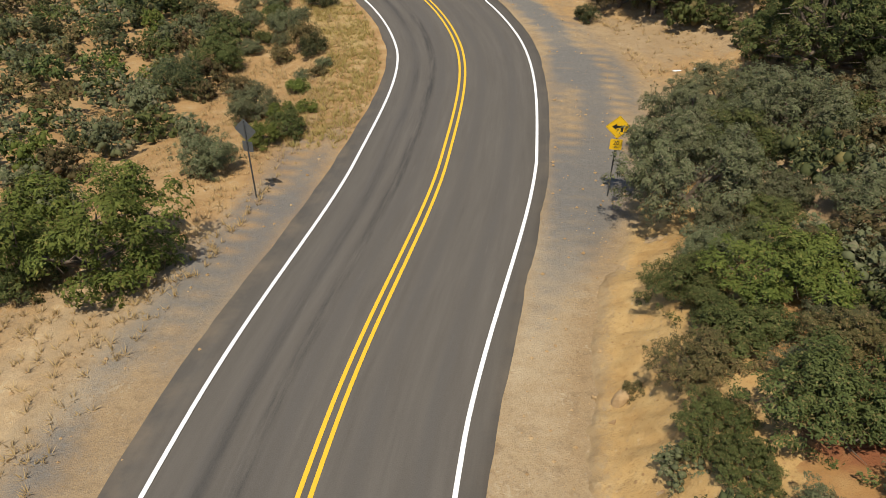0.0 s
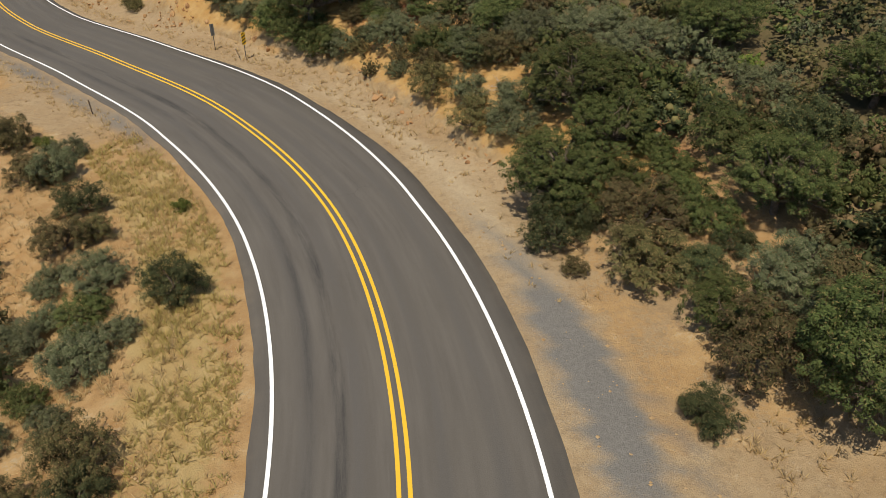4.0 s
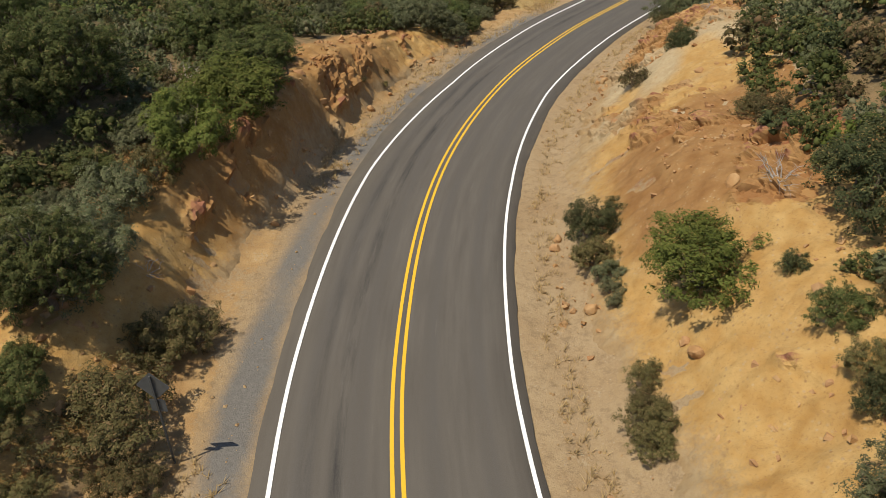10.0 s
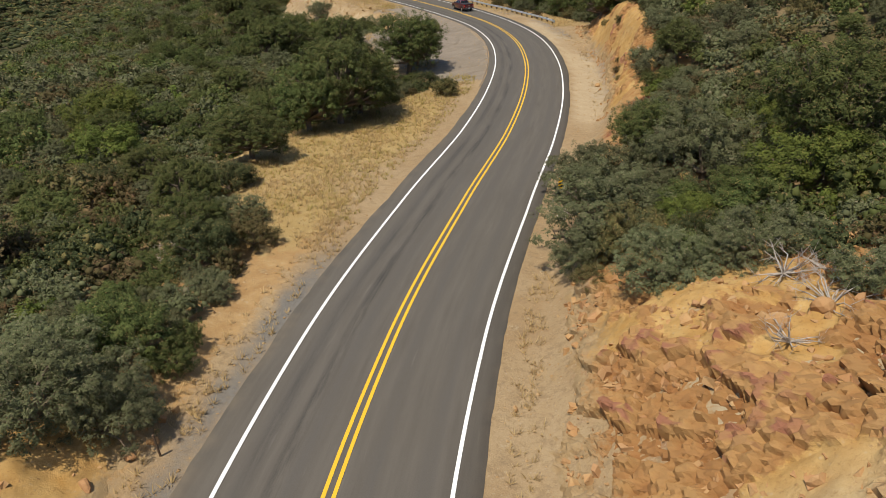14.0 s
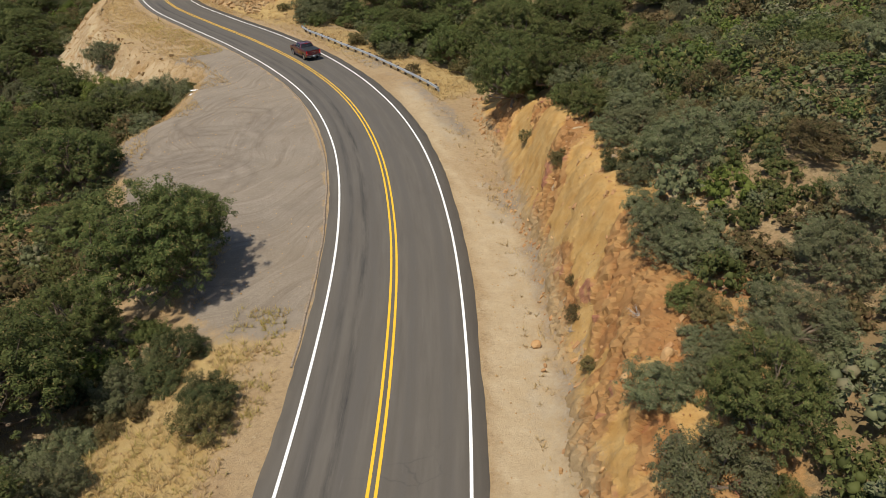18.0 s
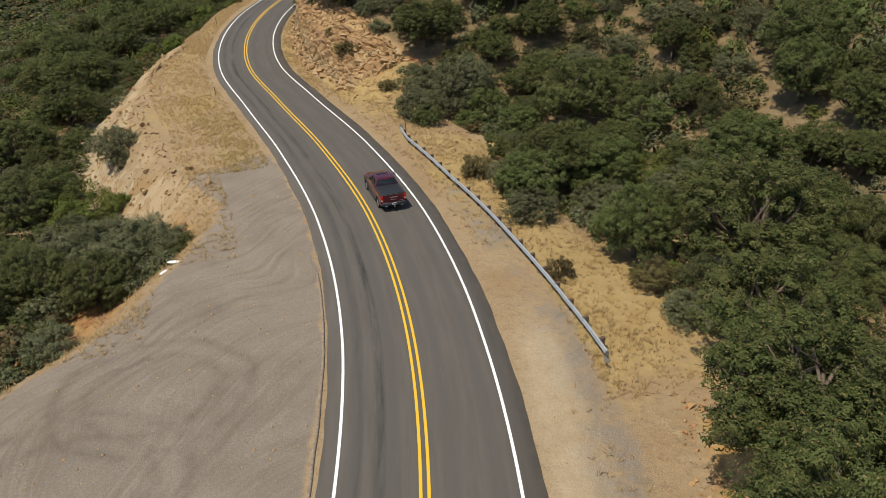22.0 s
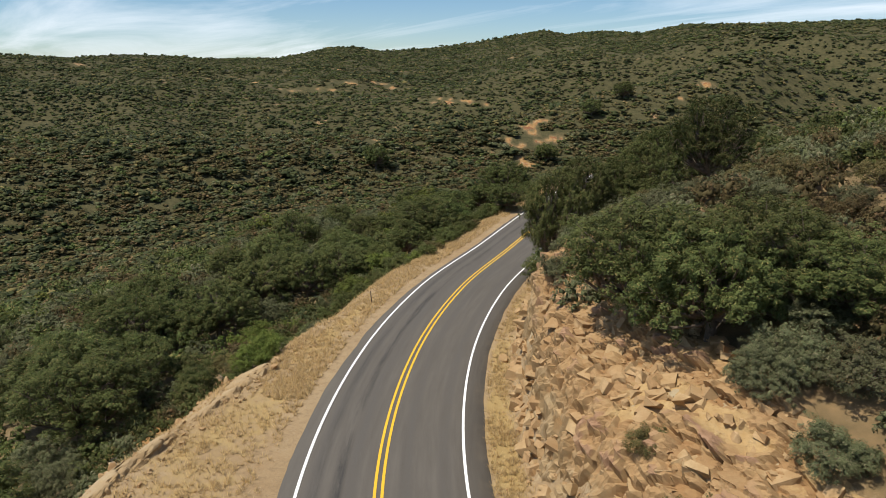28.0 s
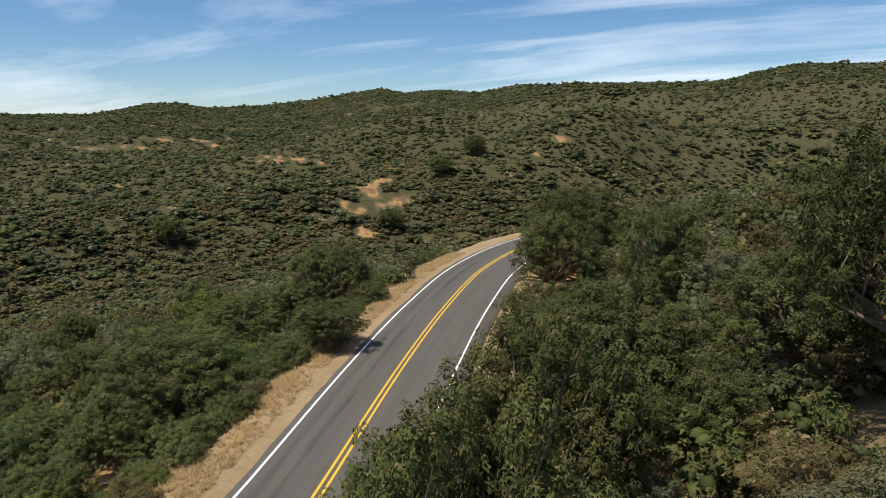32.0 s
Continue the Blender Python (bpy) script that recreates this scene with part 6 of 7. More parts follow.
    part("bed_cover", box(1.70, 1.82, 0.05, (0, -1.92, 1.405), 0.015), M_VINYL, truck, "flat black vinyl bed cover")
    for x in (-0.89, 0.89):
        part("bed_rail", box(0.13, 1.90, 0.045, (x, -1.92, 1.40), 0.012), T, truck, "black plastic bed rail cap")
    # tail
    gate = part("tailgate", box(1.62, 0.06, 0.62, (0, -2.905, 1.05), 0.02), P, truck, "red tailgate")
    part("tailgate_lip", box(1.60, 0.08, 0.05, (0, -2.90, 1.385), 0.012), T, gate)
    for x, w in ((-0.22, 0.13), (-0.05, 0.13), (0.12, 0.13), (0.26, 0.08)):
        part("badge", box(w, 0.02, 0.075, (x, -2.945, 1.17), 0.006), C, gate, "plain silver badge bar")
    part("badge", box(0.46, 0.02, 0.035, (0, -2.945, 0.99), 0.005), C, gate, "plain silver badge bar")
    part("badge", box(0.26, 0.02, 0.025, (0.62, -2.945, 0.86), 0.005), C, gate, "plain silver badge bar")
    for x in (-0.915, 0.915):
        lamp = part("tail_light", box(0.17, 0.11, 0.46, (x, -2.88, 1.10), 0.025), M_LAMPRED, truck, "tall red tail light")
        part("reverse_lens", box(0.10, 0.02, 0.09, (x, -2.94, 0.98), 0.006), M_LAMPCLEAR, lamp)
    bump = part("rear_bumper", prism([(-1.0, -2.86), (-0.96, -3.02), (-0.42, -3.07), (0.42, -3.07), (0.96, -3.02), (1.0, -2.86)], 0.22, "xy", (0, 0, 0.66), 0.03), T, truck, "dark grey step bumper")
    part("bumper_pad", box(0.56, 0.12, 0.02, (-0.66, -2.97, 0.785), 0.006), C, bump)
    part("bumper_pad", box(0.56, 0.12, 0.02, (0.66, -2.97, 0.785), 0.006), C, bump)
    plate = part("number_plate", box(0.31, 0.015, 0.16, (0, -3.08, 0.69), 0.004), M_PLATE, bump, "pale plate with a plain dark bar")
    part("plate_bar", box(0.22, 0.008, 0.055, (0, -3.09, 0.69)), M_TRIM, plate)
    part("tow_hitch", box(0.12, 0.22, 0.10, (0, -3.10, 0.50), 0.015), C, truck, "steel tow hitch")
    part("tow_ball", rod(0.028, 0.10, (0, -3.18, 0.58), (0, 0, 0), 12), C, truck)
    for x in (-0.62, 0.62):
        part("exhaust_tip", box(0.20, 0.14, 0.07, (x, -3.03, 0.53), 0.02), C, truck, "chrome exhaust tip")
    # flanks and nose
    for sx in (-1, 1):
        mirror = part("mirror", box(0.20, 0.12, 0.24, (sx * 1.20, 1.02, 1.50), 0.04), T, truck, "black door mirror")
        part("mirror_arm", box(0.18, 0.06, 0.05, (sx * 1.06, 1.04, 1.42), 0.012), T, mirror)
        part("mirror_glass", box(0.15, 0.01, 0.18, (sx * 1.20, 0.955, 1.50)), C, mirror)
        for y in (0.20, -0.78):
            part("door_handle", box(0.03, 0.20, 0.035, (sx * 1.005, y, 1.16), 0.008), C, truck, "chrome door handle")
        part("running_board", box(0.16, 2.2, 0.06, (sx * 0.98, 0.12, 0.40), 0.02), T, truck, "dark running board")
        for y in (-0.95, 0.10, 1.30):
            part("door_gap", box(0.012, 0.012, 0.74, (sx * 1.0, y, 0.95)), T, truck)
        head = part("headlight", box(0.22, 0.12, 0.26, (sx * 0.85, 2.84, 0.98), 0.03), M_LAMPCLEAR, truck, "clear headlight")
        part("fog_light", box(0.14, 0.05, 0.08, (sx * 0.80, 2.91, 0.66), 0.01), M_LAMPCLEAR, head)
        part("wheel_arch_trim", prism(arch(2.02, 0.44, 0.56) + arch(2.02, 0.44, 0.52)[::-1], 0.02, "yz", (sx * 1.0, 0, 0)), T, truck)
        part("wheel_arch_trim", prism(arch(-1.78, 0.44, 0.56) + arch(-1.78, 0.44, 0.52)[::-1], 0.02, "yz", (sx * 1.0, 0, 0)), T, truck)
        for y in (2.02, -1.78):
            make_wheel(truck, sx * 0.87, y)
    part("grille", box(1.30, 0.06, 0.34, (0, 2.89, 0.98), 0.02), T, truck, "black front grille")
    part("front_bumper", prism([(-1.0, 2.78), (1.0, 2.78), (0.92, 2.98), (-0.92, 2.98)], 0.22, "xy", (0, 0, 0.60), 0.03), C, truck, "chrome front bumper")
    for x in (-0.35, 0.35):
        part("wiper", box(0.62, 0.02, 0.02, (x, 1.40, 1.42)), T, truck)
    part("underbody", box(1.5, 4.9, 0.22, (0, 0.05, 0.48)), T, truck, "dark chassis")
    return truck


def truck_pose(s, d):
    x, y = at_road(s, d)
    z = float(road_z(s, d)) + 0.028
    lean = -math.degrees(math.atan(road_z(s, 1.0) - road_z(s, 0.0)))
    slope = math.degrees(math.atan((np.interp(s + 2, RS, RZ) - np.interp(s - 2, RS, RZ)) / 4))
    return pose(float(x), float(y), z, 0, 0, heading(s)) @ pose(0, 0, 0, slope, lean, 0)


make_truck(truck_pose(310.75, 1.92))


# ---- roadside furniture ----
def text_mesh(words, size, depth=0.002):
    cu = bpy.data.curves.new("letters", "FONT")
    cu.body, cu.size, cu.extrude, cu.align_x, cu.align_y = words, size, depth, "CENTER", "CENTER"
    ob = new("letters", cu)
    me = bpy.data.meshes.new_from_object(ob.evaluated_get(bpy.context.evaluated_depsgraph_get()))
    bpy.data.objects.remove(ob)
    bm = bmesh.new()
    bm.from_mesh(me)
    bpy.data.meshes.remove(me)
    return bm


def rounded(w, h, r, n=4):
    pts = []
    for cx, cz, a0 in ((w / 2 - r, h / 2 - r, 0), (-w / 2 + r, h / 2 - r, 90), (-w / 2 + r, -h / 2 + r, 180), (w / 2 - r, -h / 2 + r, 270)):
        for i in range(n):
            t = radians(a0 + 90 * i / (n - 1))
            pts.append((cx + r * math.cos(t), cz + r * math.sin(t)))
    return pts




def curve_sign(s, d, turn, label, face=True):
    """A diamond warning sign over an advisory plate; its face looks along its own -y."""
    x, y, z = on_ground(s, d)
    sign = thing("warning_sign", label, "road sign", pose(x, y, z, 0, 0, heading(s) + turn), "warning signs")
    part("post", box(0.06, 0.045, 4.0, (0, 0.04, 1.85), 0.006), M_DARKSTEEL, sign, "steel sign post")
    dia = part("diamond", prism(rounded(0.76, 0.76, 0.05), 0.006, "xz", (0, 0, 0)), M_SIGNYELLOW if face else M_SIGNBACK, sign, "yellow diamond plate" if face else "bare grey back of a diamond plate")
    dia.matrix_local = pose(0, 0, 3.42, 0, 45, 0)
    adv = part("speed_plate", prism(rounded(0.50, 0.50, 0.04), 0.006, "xz"), M_SIGNYELLOW if face else M_SIGNBACK, sign, "yellow plate reading 20" if face else "bare grey plate back")
    adv.matrix_local = pose(0, 0, 2.62)
    # both plates are backed with bare metal
    if face:
        back = part("plate_back", prism(rounded(0.75, 0.75, 0.05), 0.004, "xz", (0, 0.006, 0)), M_SIGNBACK, dia)
        part("plate_back", prism(rounded(0.49, 0.49, 0.04), 0.004, "xz", (0, 0.006, 0)), M_SIGNBACK, adv)
        rim = [(c[0] * 0.955, c[1] * 0.955) for c in rounded(0.76, 0.76, 0.05)]
        inner = [(c[0] * 0.93, c[1] * 0.93) for c in rounded(0.76, 0.76, 0.05)]
        bm = bmesh.new()
        o, i = [bm.verts.new((a, -0.005, b)) for a, b in rim], [bm.verts.new((a, -0.005, b)) for a, b in inner]
        for k in range(len(o)):
            bm.faces.new((o[k], o[(k + 1) % len(o)], i[(k + 1) % len(o)], i[k]))
        part("border", bm, M_BLACK, dia)
        arrow = [(0.20, -0.20), (0.20, 0.075), (-0.08, 0.075), (-0.08, 0.165), (-0.27, 0.02), (-0.08, -0.125), (-0.08, -0.035), (0.095, -0.035), (0.095, -0.20)]
        part("arrow", prism(arrow, 0.004, "xz", (0, -0.006, 0), 0.0), M_BLACK, dia, "black left-turn arrow", pose(0, 0, 0, 0, -45, 0))
        part("number", text_mesh("20", 0.27), M_BLACK, adv, "black figures 20", pose(0, -0.006, 0.07, 90, 0, 0))
        part("letters", text_mesh("MPH", 0.12), M_BLACK, adv, "black letters", pose(0, -0.006, -0.14, 90, 0, 0))
    for zz in (3.66, 3.2, 2.76, 2.48):
        part("bolt", rod(0.012, 0.02, (0, -0.012, zz), (90, 0, 0), 8), M_STEEL, sign)
    return sign


def object_marker(s, d, turn, label, face=True):
    x, y, z = on_ground(s, d)
    sign = thing("object_marker", label, "road marker", pose(x, y, z, 0, 0, heading(s) + turn), "object markers")
    part("post", box(0.05, 0.04, 2.2, (0, 0.03, 0.95), 0.005), M_DARKSTEEL, sign, "thin steel post")
    plate = part("plate", prism(rounded(0.31, 0.92, 0.03), 0.006, "xz", (0, 0, 1.62)), M_SIGNYELLOW if face else M_SIGNBACK, sign, "yellow plate with black stripes" if face else "bare grey plate back")
    if face:
        part("plate_back", prism(rounded(0.30, 0.91, 0.03), 0.004, "xz", (0, 0.006, 1.62)), M_SIGNBACK, plate)
        for k in range(4):
            z0 = 1.17 + 0.235 * k
            part("stripe", prism([(-0.15, z0), (0.15, z0 + 0.17), (0.15, min(2.07, z0 + 0.285)), (-0.15, z0 + 0.115)], 0.003, "xz", (0, -0.006, 0)), M_BLACK, plate)
    return sign


curve_sign(48.4, 7.7, 0, "yellow curve sign with a 20 plate on a steel post")
curve_sign(46.3, -7.9, 172, "grey back of a curve sign on a steel post", False)
curve_sign(132.0, -7.15, 170, "grey back of a curve sign among roadside shrubs", False)
object_marker(114.5, 6.1, 165, "bare back of a narrow marker on a thin post", False)
object_marker(110.4, 6.2, -8, "yellow and black striped marker on a thin post")
object_marker(205.3, 6.0, -10, "yellow and black striped marker half hidden by shrubs")


def marker_post(s, d, h, label, mat):
    x, y, z = on_ground(s, d)
    post = thing("marker_post", label, "post", pose(x, y, z, 4, -3, heading(s)), "marker posts")
    part("stake", box(0.07, 0.05, h + 0.2, (0, 0, h / 2 - 0.1), 0.008), mat, post)
    part("cap", box(0.08, 0.06, 0.03, (0, 0, h + 0.01), 0.008), mat, post)


for s_, d_ in ((110.4, -5.96), (179.7, -6.3), (348.0, -5.9), (386.5, -6.3)):
    marker_post(s_, d_, 1.0, "thin dark wooden marker post on the verge", M_TIMBER)
M_PALEWOOD = mat_plain("bleached_stake_wood", (0.55, 0.48, 0.38), 0.85, 0.15, grain=0.25, scale=12, bump=0.2)
x_, y_, z_ = on_ground(111.6, 6.35)
stake = thing("broken_stake", "pale broken wooden stake leaning over the bank", "stake", pose(x_, y_, z_, 0, 0, heading(111.6)))
part("shaft", box(0.06, 0.05, 1.7, (0, 0, 0.72), 0.006), M_PALEWOOD, stake, "", pose(0, 0, 0, 38, -40, 0))
part("splinter", box(0.05, 0.02, 0.16, (0, 0.01, 1.62), 0.004), M_PALEWOOD, stake, "", pose(0, 0, 0, 38, -40, 0))
M_GREEN = mat_plain("green_plastic", (0.02, 0.16, 0.08), 0.5, 0.4)
marker_post(325.6, 8.9, 0.9, "slim green plastic marker by the guardrail", M_GREEN)


def rail_offset(s):
    return np.interp(s, [285, 287, 292, 300, 312, 322, 326], [10.2, 9.9, 9.35, 8.7, 7.9, 7.75, 8.3])


def guardrail():
    x, y, z = on_ground(306, 8.5)
    rail = thing("guardrail", "long galvanised guardrail on dark timber posts", "guardrail", pose(x, y, z))
    inv = rail.matrix_world.inverted()
    st = np.arange(287.0, 325.1, 0.5)
    prof = [(0.0, 0.43), (-0.012, 0.45), (-0.075, 0.48), (-0.08, 0.515), (-0.012, 0.55), (-0.004, 0.585), (-0.012, 0.62), (-0.08, 0.655), (-0.075, 0.69), (-0.012, 0.72), (0.0, 0.74), (0.012, 0.74), (0.012, 0.43)]
    rows = []
    for s in st:
        o = rail_offset(s)
        gz = on_ground(s, o)[2]
        row = []
        for dx, dz in prof:
            px, py = at_road(s, o + dx)
            row.append((float(px), float(py), gz + dz))
        rows.append(row)
    # long smooth run: even out the ground's bumps
    gz = np.array([r[0][2] for r in rows])
    gz2 = np.convolve(np.pad(gz, 8, mode="edge"), np.ones(17) / 17, "valid")
    v = [tuple(inv @ Vector((p[0], p[1], p[2] + gz2[i] - gz[i]))) for i, r in enumerate(rows) for p in r]
    n = len(prof)
    f = [(i * n + k, i * n + (k + 1) % n, (i + 1) * n + (k + 1) % n, (i + 1) * n + k) for i in range(len(st) - 1) for k in range(n)]
    f += [tuple(range(n))[::-1], tuple((len(st) - 1) * n + k for k in range(n))]
    beam = mesh_object("beam", v, f, M_STEEL, rail)
    tagged(beam, "ribbed galvanised steel beam")
    for s in np.arange(288.0, 325.0, 1.9):
        o = float(rail_offset(s)) + 0.22
        px, py, pz = on_ground(s, o)
        post = part("post", box(0.20, 0.20, 1.1, (0, 0, 0.24), 0.015), M_TIMBER, rail, "dark timber post")
        post.matrix_local = inv @ pose(px, py, pz, random.uniform(-3, 3), random.uniform(-3, 3), heading(s))
        part("spacer", box(0.16, 0.15, 0.34, (-0.15, 0, 0.585), 0.01), M_TIMBER, post)
        part("bolt", rod(0.018, 0.03, (-0.24, 0, 0.585), (0, 90, 0), 8), M_STEEL, post)
    for s, turn in ((286.8, 180), (325.2, 0)):
        o = float(rail_offset(s))
        px, py, pz = on_ground(s, o)
        bm = bmesh.new()
        ring = []
        for zz in (0.42, 0.75):
            ring.append([bm.verts.new((0.34 * math.sin(t) - 0.02, 0.30 - 0.34 * math.cos(t), zz)) for t in np.linspace(0, 2.6, 9)])
        for k in range(8):
            bm.faces.new((ring[0][k], ring[0][k + 1], ring[1][k + 1], ring[1][k]))
        bmesh.ops.solidify(bm, geom=bm.faces[:], thickness=0.03)
        end = part("end_wing", bm, M_STEEL, rail, "curled galvanised end wing")
        end.matrix_local = inv @ pose(px, py, pz, 0, 0, heading(s) + turn)
    return rail


guardrail()


# Old asphalt lip along the gravel pull-out.
M_KERB = mat_plain("old_asphalt_lip", (0.24, 0.19, 0.14), 0.9, 0.15, grain=0.3, scale=6, bump=0.4)
kerb = ribbon("kerb", M_KERB, 240, 300, [(ragged(-1, 0.14, 0.10, 8), -0.2), (ragged(-1, 0.16, 0.10, 8), 0.035), (ragged(-1, 0.28, 0.13, 8), 0.045), (ragged(-1, 0.36, 0.15, 8), -0.2)], 0.4)
tagged(kerb, "low crumbling asphalt lip beside the gravel", "kerb", kind="structure")


def litter(s, d, size, turn, label):
    """A crumpled plastic bag."""
    x, y, z = on_ground(s, d)
    bm = bmesh.new()
    bmesh.ops.create_icosphere(bm, subdivisions=2, radius=size)
    for v in bm.verts:
        n = noise.noise(v.co * (2.2 / size) + Vector((turn, 0, 0)))
        v.co *= 1 + 0.45 * n
        v.co.z = max(v.co.z * 0.5, -0.05)
    me = bpy.data.meshes.new("plastic_bag")
    bm.to_mesh(me)
    bm.free()
    me.materials.append(M_LITTER)
    ob = new("plastic_bag", me)
    ob.matrix_world = pose(x, y, z + 0.05, 0, 0, turn) @ Matrix.Diagonal((1.9, 0.55, 0.4, 1))
    tagged(ob, label, "litter")


litter(305.5, -14.1, 0.32, 30, "crumpled white plastic bag on the gravel edge")
litter(304.3, -14.9, 0.22, 100, "crumpled white plastic bag on the gravel edge")
litter(62.9, 13.2, 0.16, 10, "crumpled white wrapper on the dirt pull-out")
litter(63.3, 14.5, 0.14, 70, "crumpled white wrapper on the dirt pull-out")


# ---- loose rocks, stones and grass ----
def rock_mesh(seed, sub=2):
    rng = np.random.default_rng(seed)
    bm = bmesh.new()
    bmesh.ops.create_icosphere(bm, subdivisions=sub, radius=0.62)
    planes = [Vector(rng.normal(size=3)).normalized() for _ in range(9)]
    cut = [float(rng.uniform(0.30, 0.55)) for _ in planes]
    for v in bm.verts:
        for n, c in zip(planes, cut):
            over = v.co.dot(n) - c
            if over > 0:
                v.co -= n * over
    me = bpy.data.meshes.new("rock")
    bm.to_mesh(me)
    bm.free()
    return me


def scatter_rocks():
    rng = np.random.default_rng(71)
    meshes = {}
    for mat in (M_ROCK, M_PALEROCK):
        for k in range(5):
            me = rock_mesh(300 + k)
            me.materials.append(mat)
            meshes[(mat.name, k)] = me
    zones = [(342, 404, 1, -0.6, 7.5, 110, M_PALEROCK, 0.9), (320, 374, -1, -1.5, 6.5, 60, M_PALEROCK, 0.6), (124, 192, 1, -0.3, 11, 60, M_ROCK, 0.6), (228, 284, 1, -0.5, 5, 36, M_ROCK, 0.5),
             (128, 180, -1, -0.4, 5, 26, M_ROCK, 0.5), (88, 124, 1, 0, 6, 26, M_ROCK, 0.5), (15, 46, 1, 0.2, 6, 16, M_PALEROCK, 0.5), (318, 345, 1, -1, 5, 24, M_PALEROCK, 0.4)]
    for s0, s1, side, a, b, n, mat, big in zones:
        for _ in range(n):
            s = float(rng.uniform(s0, s1))
            verge = float(np.interp(s, R_S, R_VERGE) if side > 0 else np.interp(s, L_S, L_VERGE))
            x, y, z = on_ground(s, side * (verge + rng.uniform(a, b)))
            r = float(big * rng.uniform(0.25, 1.0) ** 2 + 0.16)
            ob = new("rock", meshes[(mat.name, int(rng.integers(5)))])
            ob.matrix_world = pose(x, y, z + 0.10 + 0.08 * r, *rng.uniform(0, 360, 3)) @ Matrix.Diagonal((r, r * rng.uniform(0.6, 1.1), r * rng.uniform(0.5, 0.9), 1))
            tagged(ob, "angular tan rock fallen from the road cut" if mat is M_PALEROCK else "angular orange rock fallen from the road cut", "rock", "loose rocks")


scatter_rocks()


def rubble(label, mat, s0, s1, side, a, b, n, small, large, tilt, seed, bare=0.0):
    """Angular blocks half sunk into a cut bank, lying along its beds."""
    rng = np.random.default_rng(seed)
    s = rng.uniform(s0, s1, n)
    verge = np.interp(s, R_S, R_VERGE) if side > 0 else np.interp(s, L_S, L_VERGE)
    off = verge + a + (b - a) * rng.random(n)
    x, y = at_road(s, side * off)
    keep = fbm(x / 4.5, y / 4.5, seed, 3) > bare + rng.uniform(-0.25, 0.25, n)
    x, y, s = x[keep], y[keep], s[keep]
    m = len(x)
    z = height(x, y)[0]
    r = small + (large - small) * rng.random(m) ** 4.0
    cube = np.array([(i, j, k) for i in (-1, 1) for j in (-1, 1) for k in (-1, 1)], float)
    quad = np.array([(0, 1, 3, 2), (4, 6, 7, 5), (0, 4, 5, 1), (2, 3, 7, 6), (0, 2, 6, 4), (1, 5, 7, 3)])
    v = cube[None] * rng.uniform(0.45, 1.1, (m, 8, 3)) * (r[:, None] * np.c_[rng.uniform(0.7, 1.5, m), rng.uniform(0.5, 1.0, m), rng.uniform(0.35, 0.75, m)])[:, None, :]
    # turned: beds share a dip, each block strays from it
    yaw, dip = rng.normal(0, 0.55, m) + np.radians([heading(q) for q in s]), rng.normal(radians(tilt), 0.42, m)
    cy, sy, cd, sd = np.cos(yaw)[:, None], np.sin(yaw)[:, None], np.cos(dip)[:, None], np.sin(dip)[:, None]
    vx, vy, vz = v[:, :, 0] * cd - v[:, :, 2] * sd, v[:, :, 1], v[:, :, 0] * sd + v[:, :, 2] * cd
    v = np.stack([vx * cy - vy * sy + x[:, None], vx * sy + vy * cy + y[:, None], vz + (z + 0.10 - r * 0.18)[:, None]], -1)
    f = (quad[None] + 8 * np.arange(m)[:, None, None]).reshape(-1, 4)
    tagged(new("rubble", array_mesh("rubble", v.reshape(-1, 3), f, mat)), label, "rubble", kind="stuff")


rubble("broken tan blocks of the rock cut", M_PALEROCK, 342, 404, 1, 0.2, 8.0, 6000, 0.06, 0.60, -20, 501, -0.25)
rubble("broken orange blocks of the rock cut", M_ROCK, 122, 196, 1, 0.4, 12.5, 6000, 0.03, 0.22, -30, 502, 0.15)
rubble("angular orange blocks of the outcrop", M_ROCK, 166, 197, 1, 1.5, 12.5, 4200, 0.05, 0.34, -35, 508, 0.0)
rubble("crumbled orange bits on the cut bank", M_ROCK, 226, 284, 1, 0.0, 6.0, 5000, 0.03, 0.20, 60, 503, 0.05)
rubble("crumbled orange bits on the clay bank", M_ROCK, 126, 182, -1, 0.0, 5.5, 1300, 0.04, 0.32, 30, 504, 0.0)
rubble("pale broken blocks below the verge", M_PALEROCK, 318, 378, -1, -1.2, 8.5, 2600, 0.03, 0.18, 15, 505, -0.25)
rubble("broken orange bits on the low bank", M_ROCK, 80, 126, 1, 0.2, 8.0, 2200, 0.03, 0.18, -20, 506, 0.05)
rubble("tan clods on the earth bank", M_PALEROCK, 14, 47, 1, 0.2, 6.0, 500, 0.03, 0.18, 20, 507, 0.1)


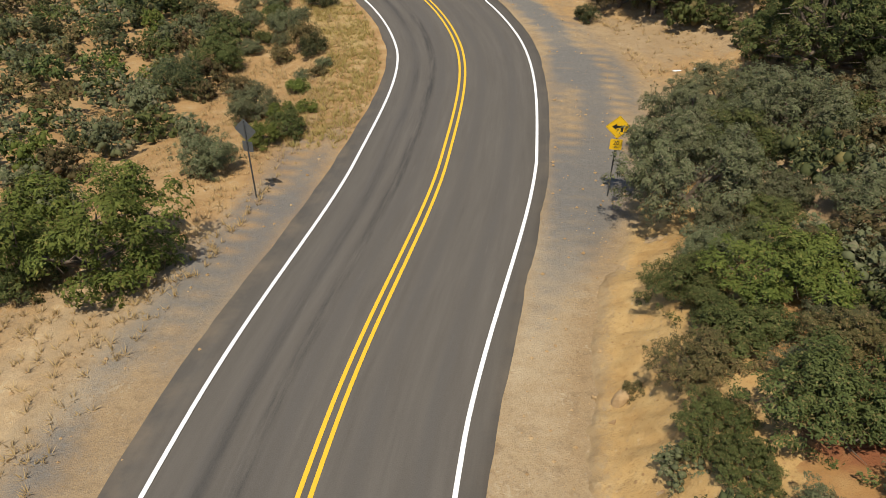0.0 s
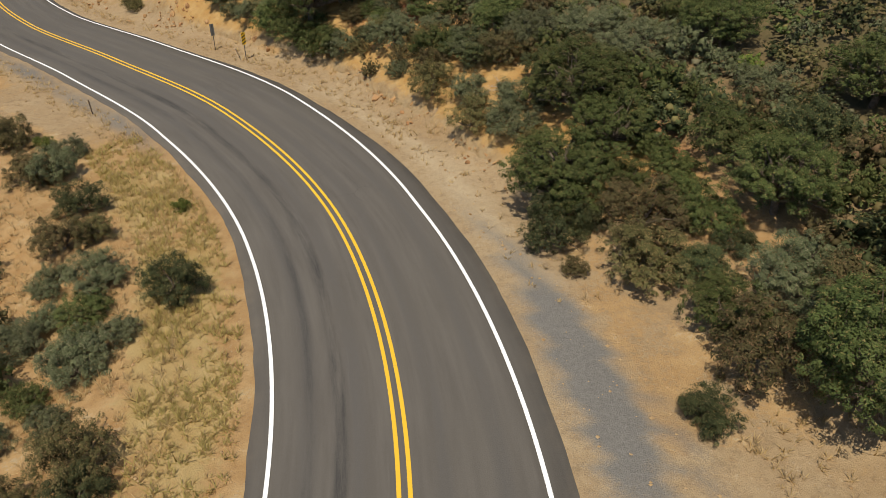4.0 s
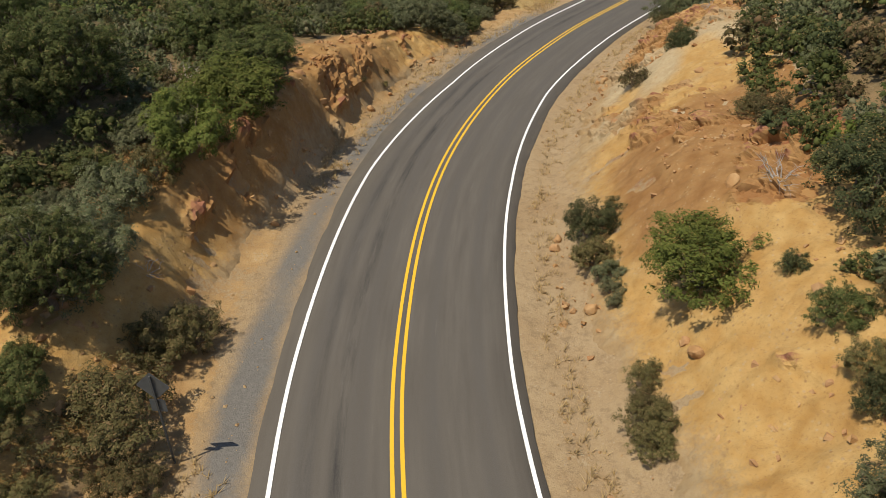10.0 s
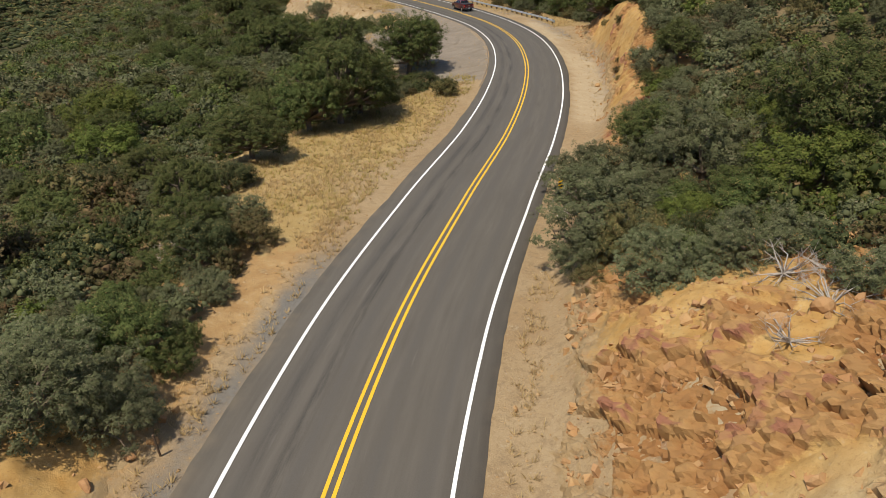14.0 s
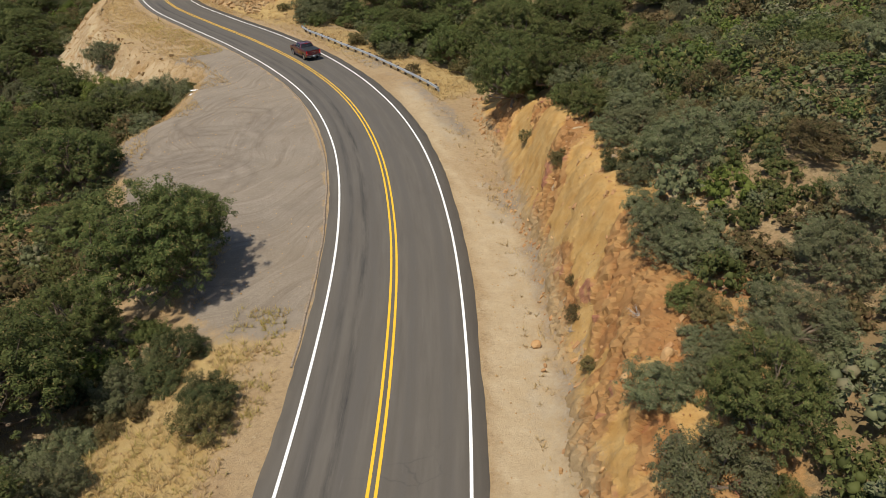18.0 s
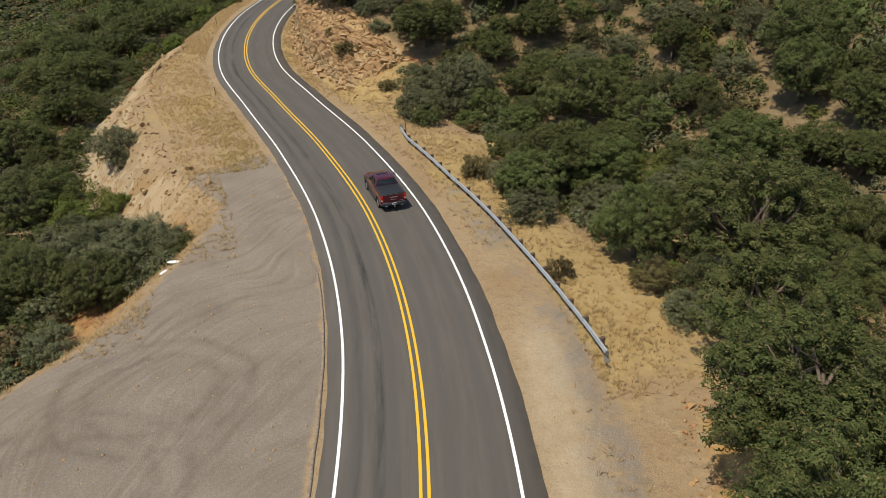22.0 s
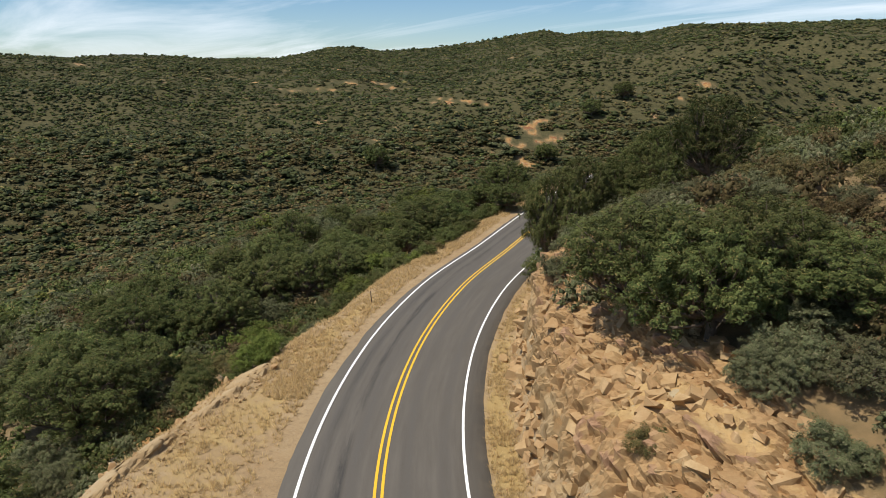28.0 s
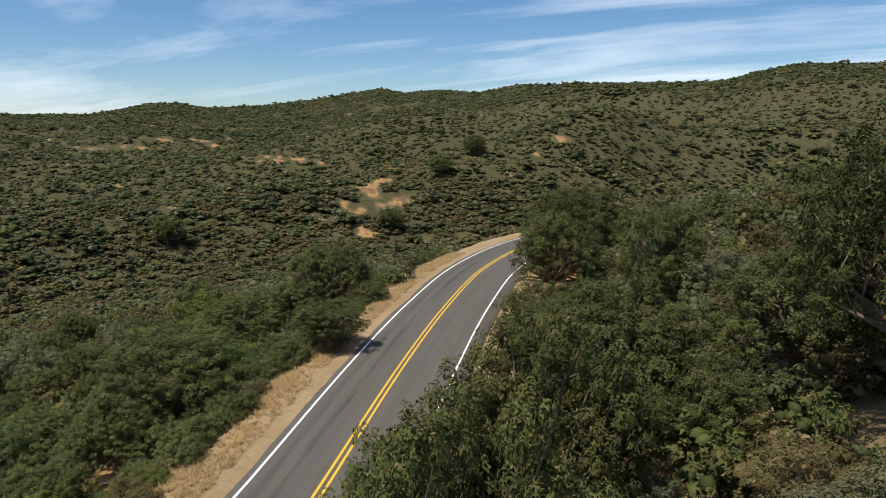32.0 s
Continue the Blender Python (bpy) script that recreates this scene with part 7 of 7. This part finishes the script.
def stones():
    rng = np.random.default_rng(81)
    n = 15000
    s = rng.uniform(0, 440, n)
    side = np.where(rng.random(n) < 0.5, -1, 1)
    verge = np.where(side > 0, np.interp(s, R_S, R_VERGE), np.interp(s, L_S, L_VERGE))
    a = 5.2 + rng.random(n) * (verge - 1.0)
    x, y = at_road(s, side * a)
    s2, d2 = road_sd(x, y)
    keep = np.abs(d2) > 5.15
    x, y = x[keep], y[keep]
    z = height(x, y)[0]
    base = np.array([(1, 0, 0), (0, 1, 0), (-1, 0, 0), (0, -1, 0), (0, 0, 0.8), (0, 0, -0.8)], float)
    tri = np.array([(0, 1, 4), (1, 2, 4), (2, 3, 4), (3, 0, 4), (1, 0, 5), (2, 1, 5), (3, 2, 5), (0, 3, 5)])
    m = len(x)
    r = 0.025 + 0.07 * rng.random(m) ** 3
    v = base[None] * rng.uniform(0.6, 1.3, (m, 6, 1)) * r[:, None, None] + np.c_[x, y, z + r * 0.3][:, None, :]
    f = (tri[None] + 6 * np.arange(m)[:, None, None]).reshape(-1, 3)
    tagged(new("stones", array_mesh("stones", v.reshape(-1, 3), f, M_PALEROCK)), "small loose stones on the road verges", "stones", kind="stuff")


stones()


def grass(name, label, mat, zones, seed, tall):
    """Tufts of dry grass, seven blades each."""
    rng = np.random.default_rng(seed)
    vs = []
    for s0, s1, side, a, b, per in zones:
        n = int((s1 - s0) * abs(b - a) * per * 4.2)
        s = rng.uniform(s0, s1, n)
        off = rng.uniform(a, b, n)
        x, y = at_road(s, side * off)
        clump = fbm(x / 2.5, y / 2.5, seed, 3)
        ok = (clump > rng.uniform(-0.7, 0.5, n))
        s2, d2 = road_sd(x, y)
        ok &= np.abs(d2) > lane(side, s2) + 1.05
        x, y = x[ok], y[ok]
        z = height(x, y)[0]
        k = 8
        m = len(x)
        ang = rng.uniform(0, 6.283, (m, k))
        lean = rng.uniform(0.4, 0.95, (m, k))
        h = tall * rng.uniform(0.5, 1.2, (m, 1)) * rng.uniform(0.6, 1.1, (m, k))
        root = np.stack([x[:, None] + 0.10 * np.cos(ang) * rng.random((m, k)), y[:, None] + 0.10 * np.sin(ang) * rng.random((m, k)), np.repeat(z[:, None], k, 1)], -1)
        tip = root + np.stack([np.cos(ang) * lean * h, np.sin(ang) * lean * h, h * np.sqrt(1 - 0.82 * lean ** 2)], -1)
        w = 0.014 + 0.012 * rng.random((m, k))
        side_v = np.stack([-np.sin(ang) * w, np.cos(ang) * w, 0 * w], -1)
        vs.append(np.stack([root + side_v, root - side_v, tip], 2).reshape(-1, 3))
    v = np.concatenate(vs)
    up = rng.normal(size=(len(v) // 3, 3)) * 0.3 + (0, 0, 1)
    up = np.repeat(up / np.linalg.norm(up, axis=1)[:, None], 3, axis=0)
    tagged(new(name, array_mesh(name, v, np.arange(len(v)).reshape(-1, 3), mat, True, up)), label, "grass", kind="stuff")


grass("dry_grass", "golden dry grass along the verges", M_STRAW, [(196, 242, -1, 6.5, 20, 3.0), (322, 372, -1, 5.4, 13, 3.2), (368, 470, -1, 5.2, 9.5, 7.0), (284, 345, 1, 9.0, 15, 3.0), (300, 345, 1, 6.0, 9.5, 1.6), (340, 395, 1, 5.2, 7.2, 5.0), (395, 470, 1, 5.2, 7.5, 5.0),
                                                          (30, 100, -1, 7.5, 16, 2.2), (62, 74, 1, 10.5, 18, 1.6), (226, 284, 1, 7.0, 9.2, 0.8), (76, 122, 1, 6, 9, 0.5), (150, 200, -1, 5.3, 7.5, 2.2), (246, 256, -1, 11, 16, 1.6), (256, 292, -1, 20.5, 25, 1.8), (292, 306, -1, 15, 20, 2.2), (304, 322, -1, 10, 15, 3.0), (118, 196, 1, 5.6, 6.8, 2.0), (86, 132, -1, 5.3, 7.2, 1.8), (88, 118, 1, 5.5, 9, 1.2)], 91, 0.36)
grass("green_grass", "yellow-green grass on the inside of the bend", M_STRAWGREEN, [(52, 104, -1, 5.3, 9.0, 5.0), (200, 236, -1, 6, 17, 1.5), (322, 350, -1, 5.4, 10, 2.0), (236, 246, -1, 5.6, 9, 3.0)], 93, 0.42)
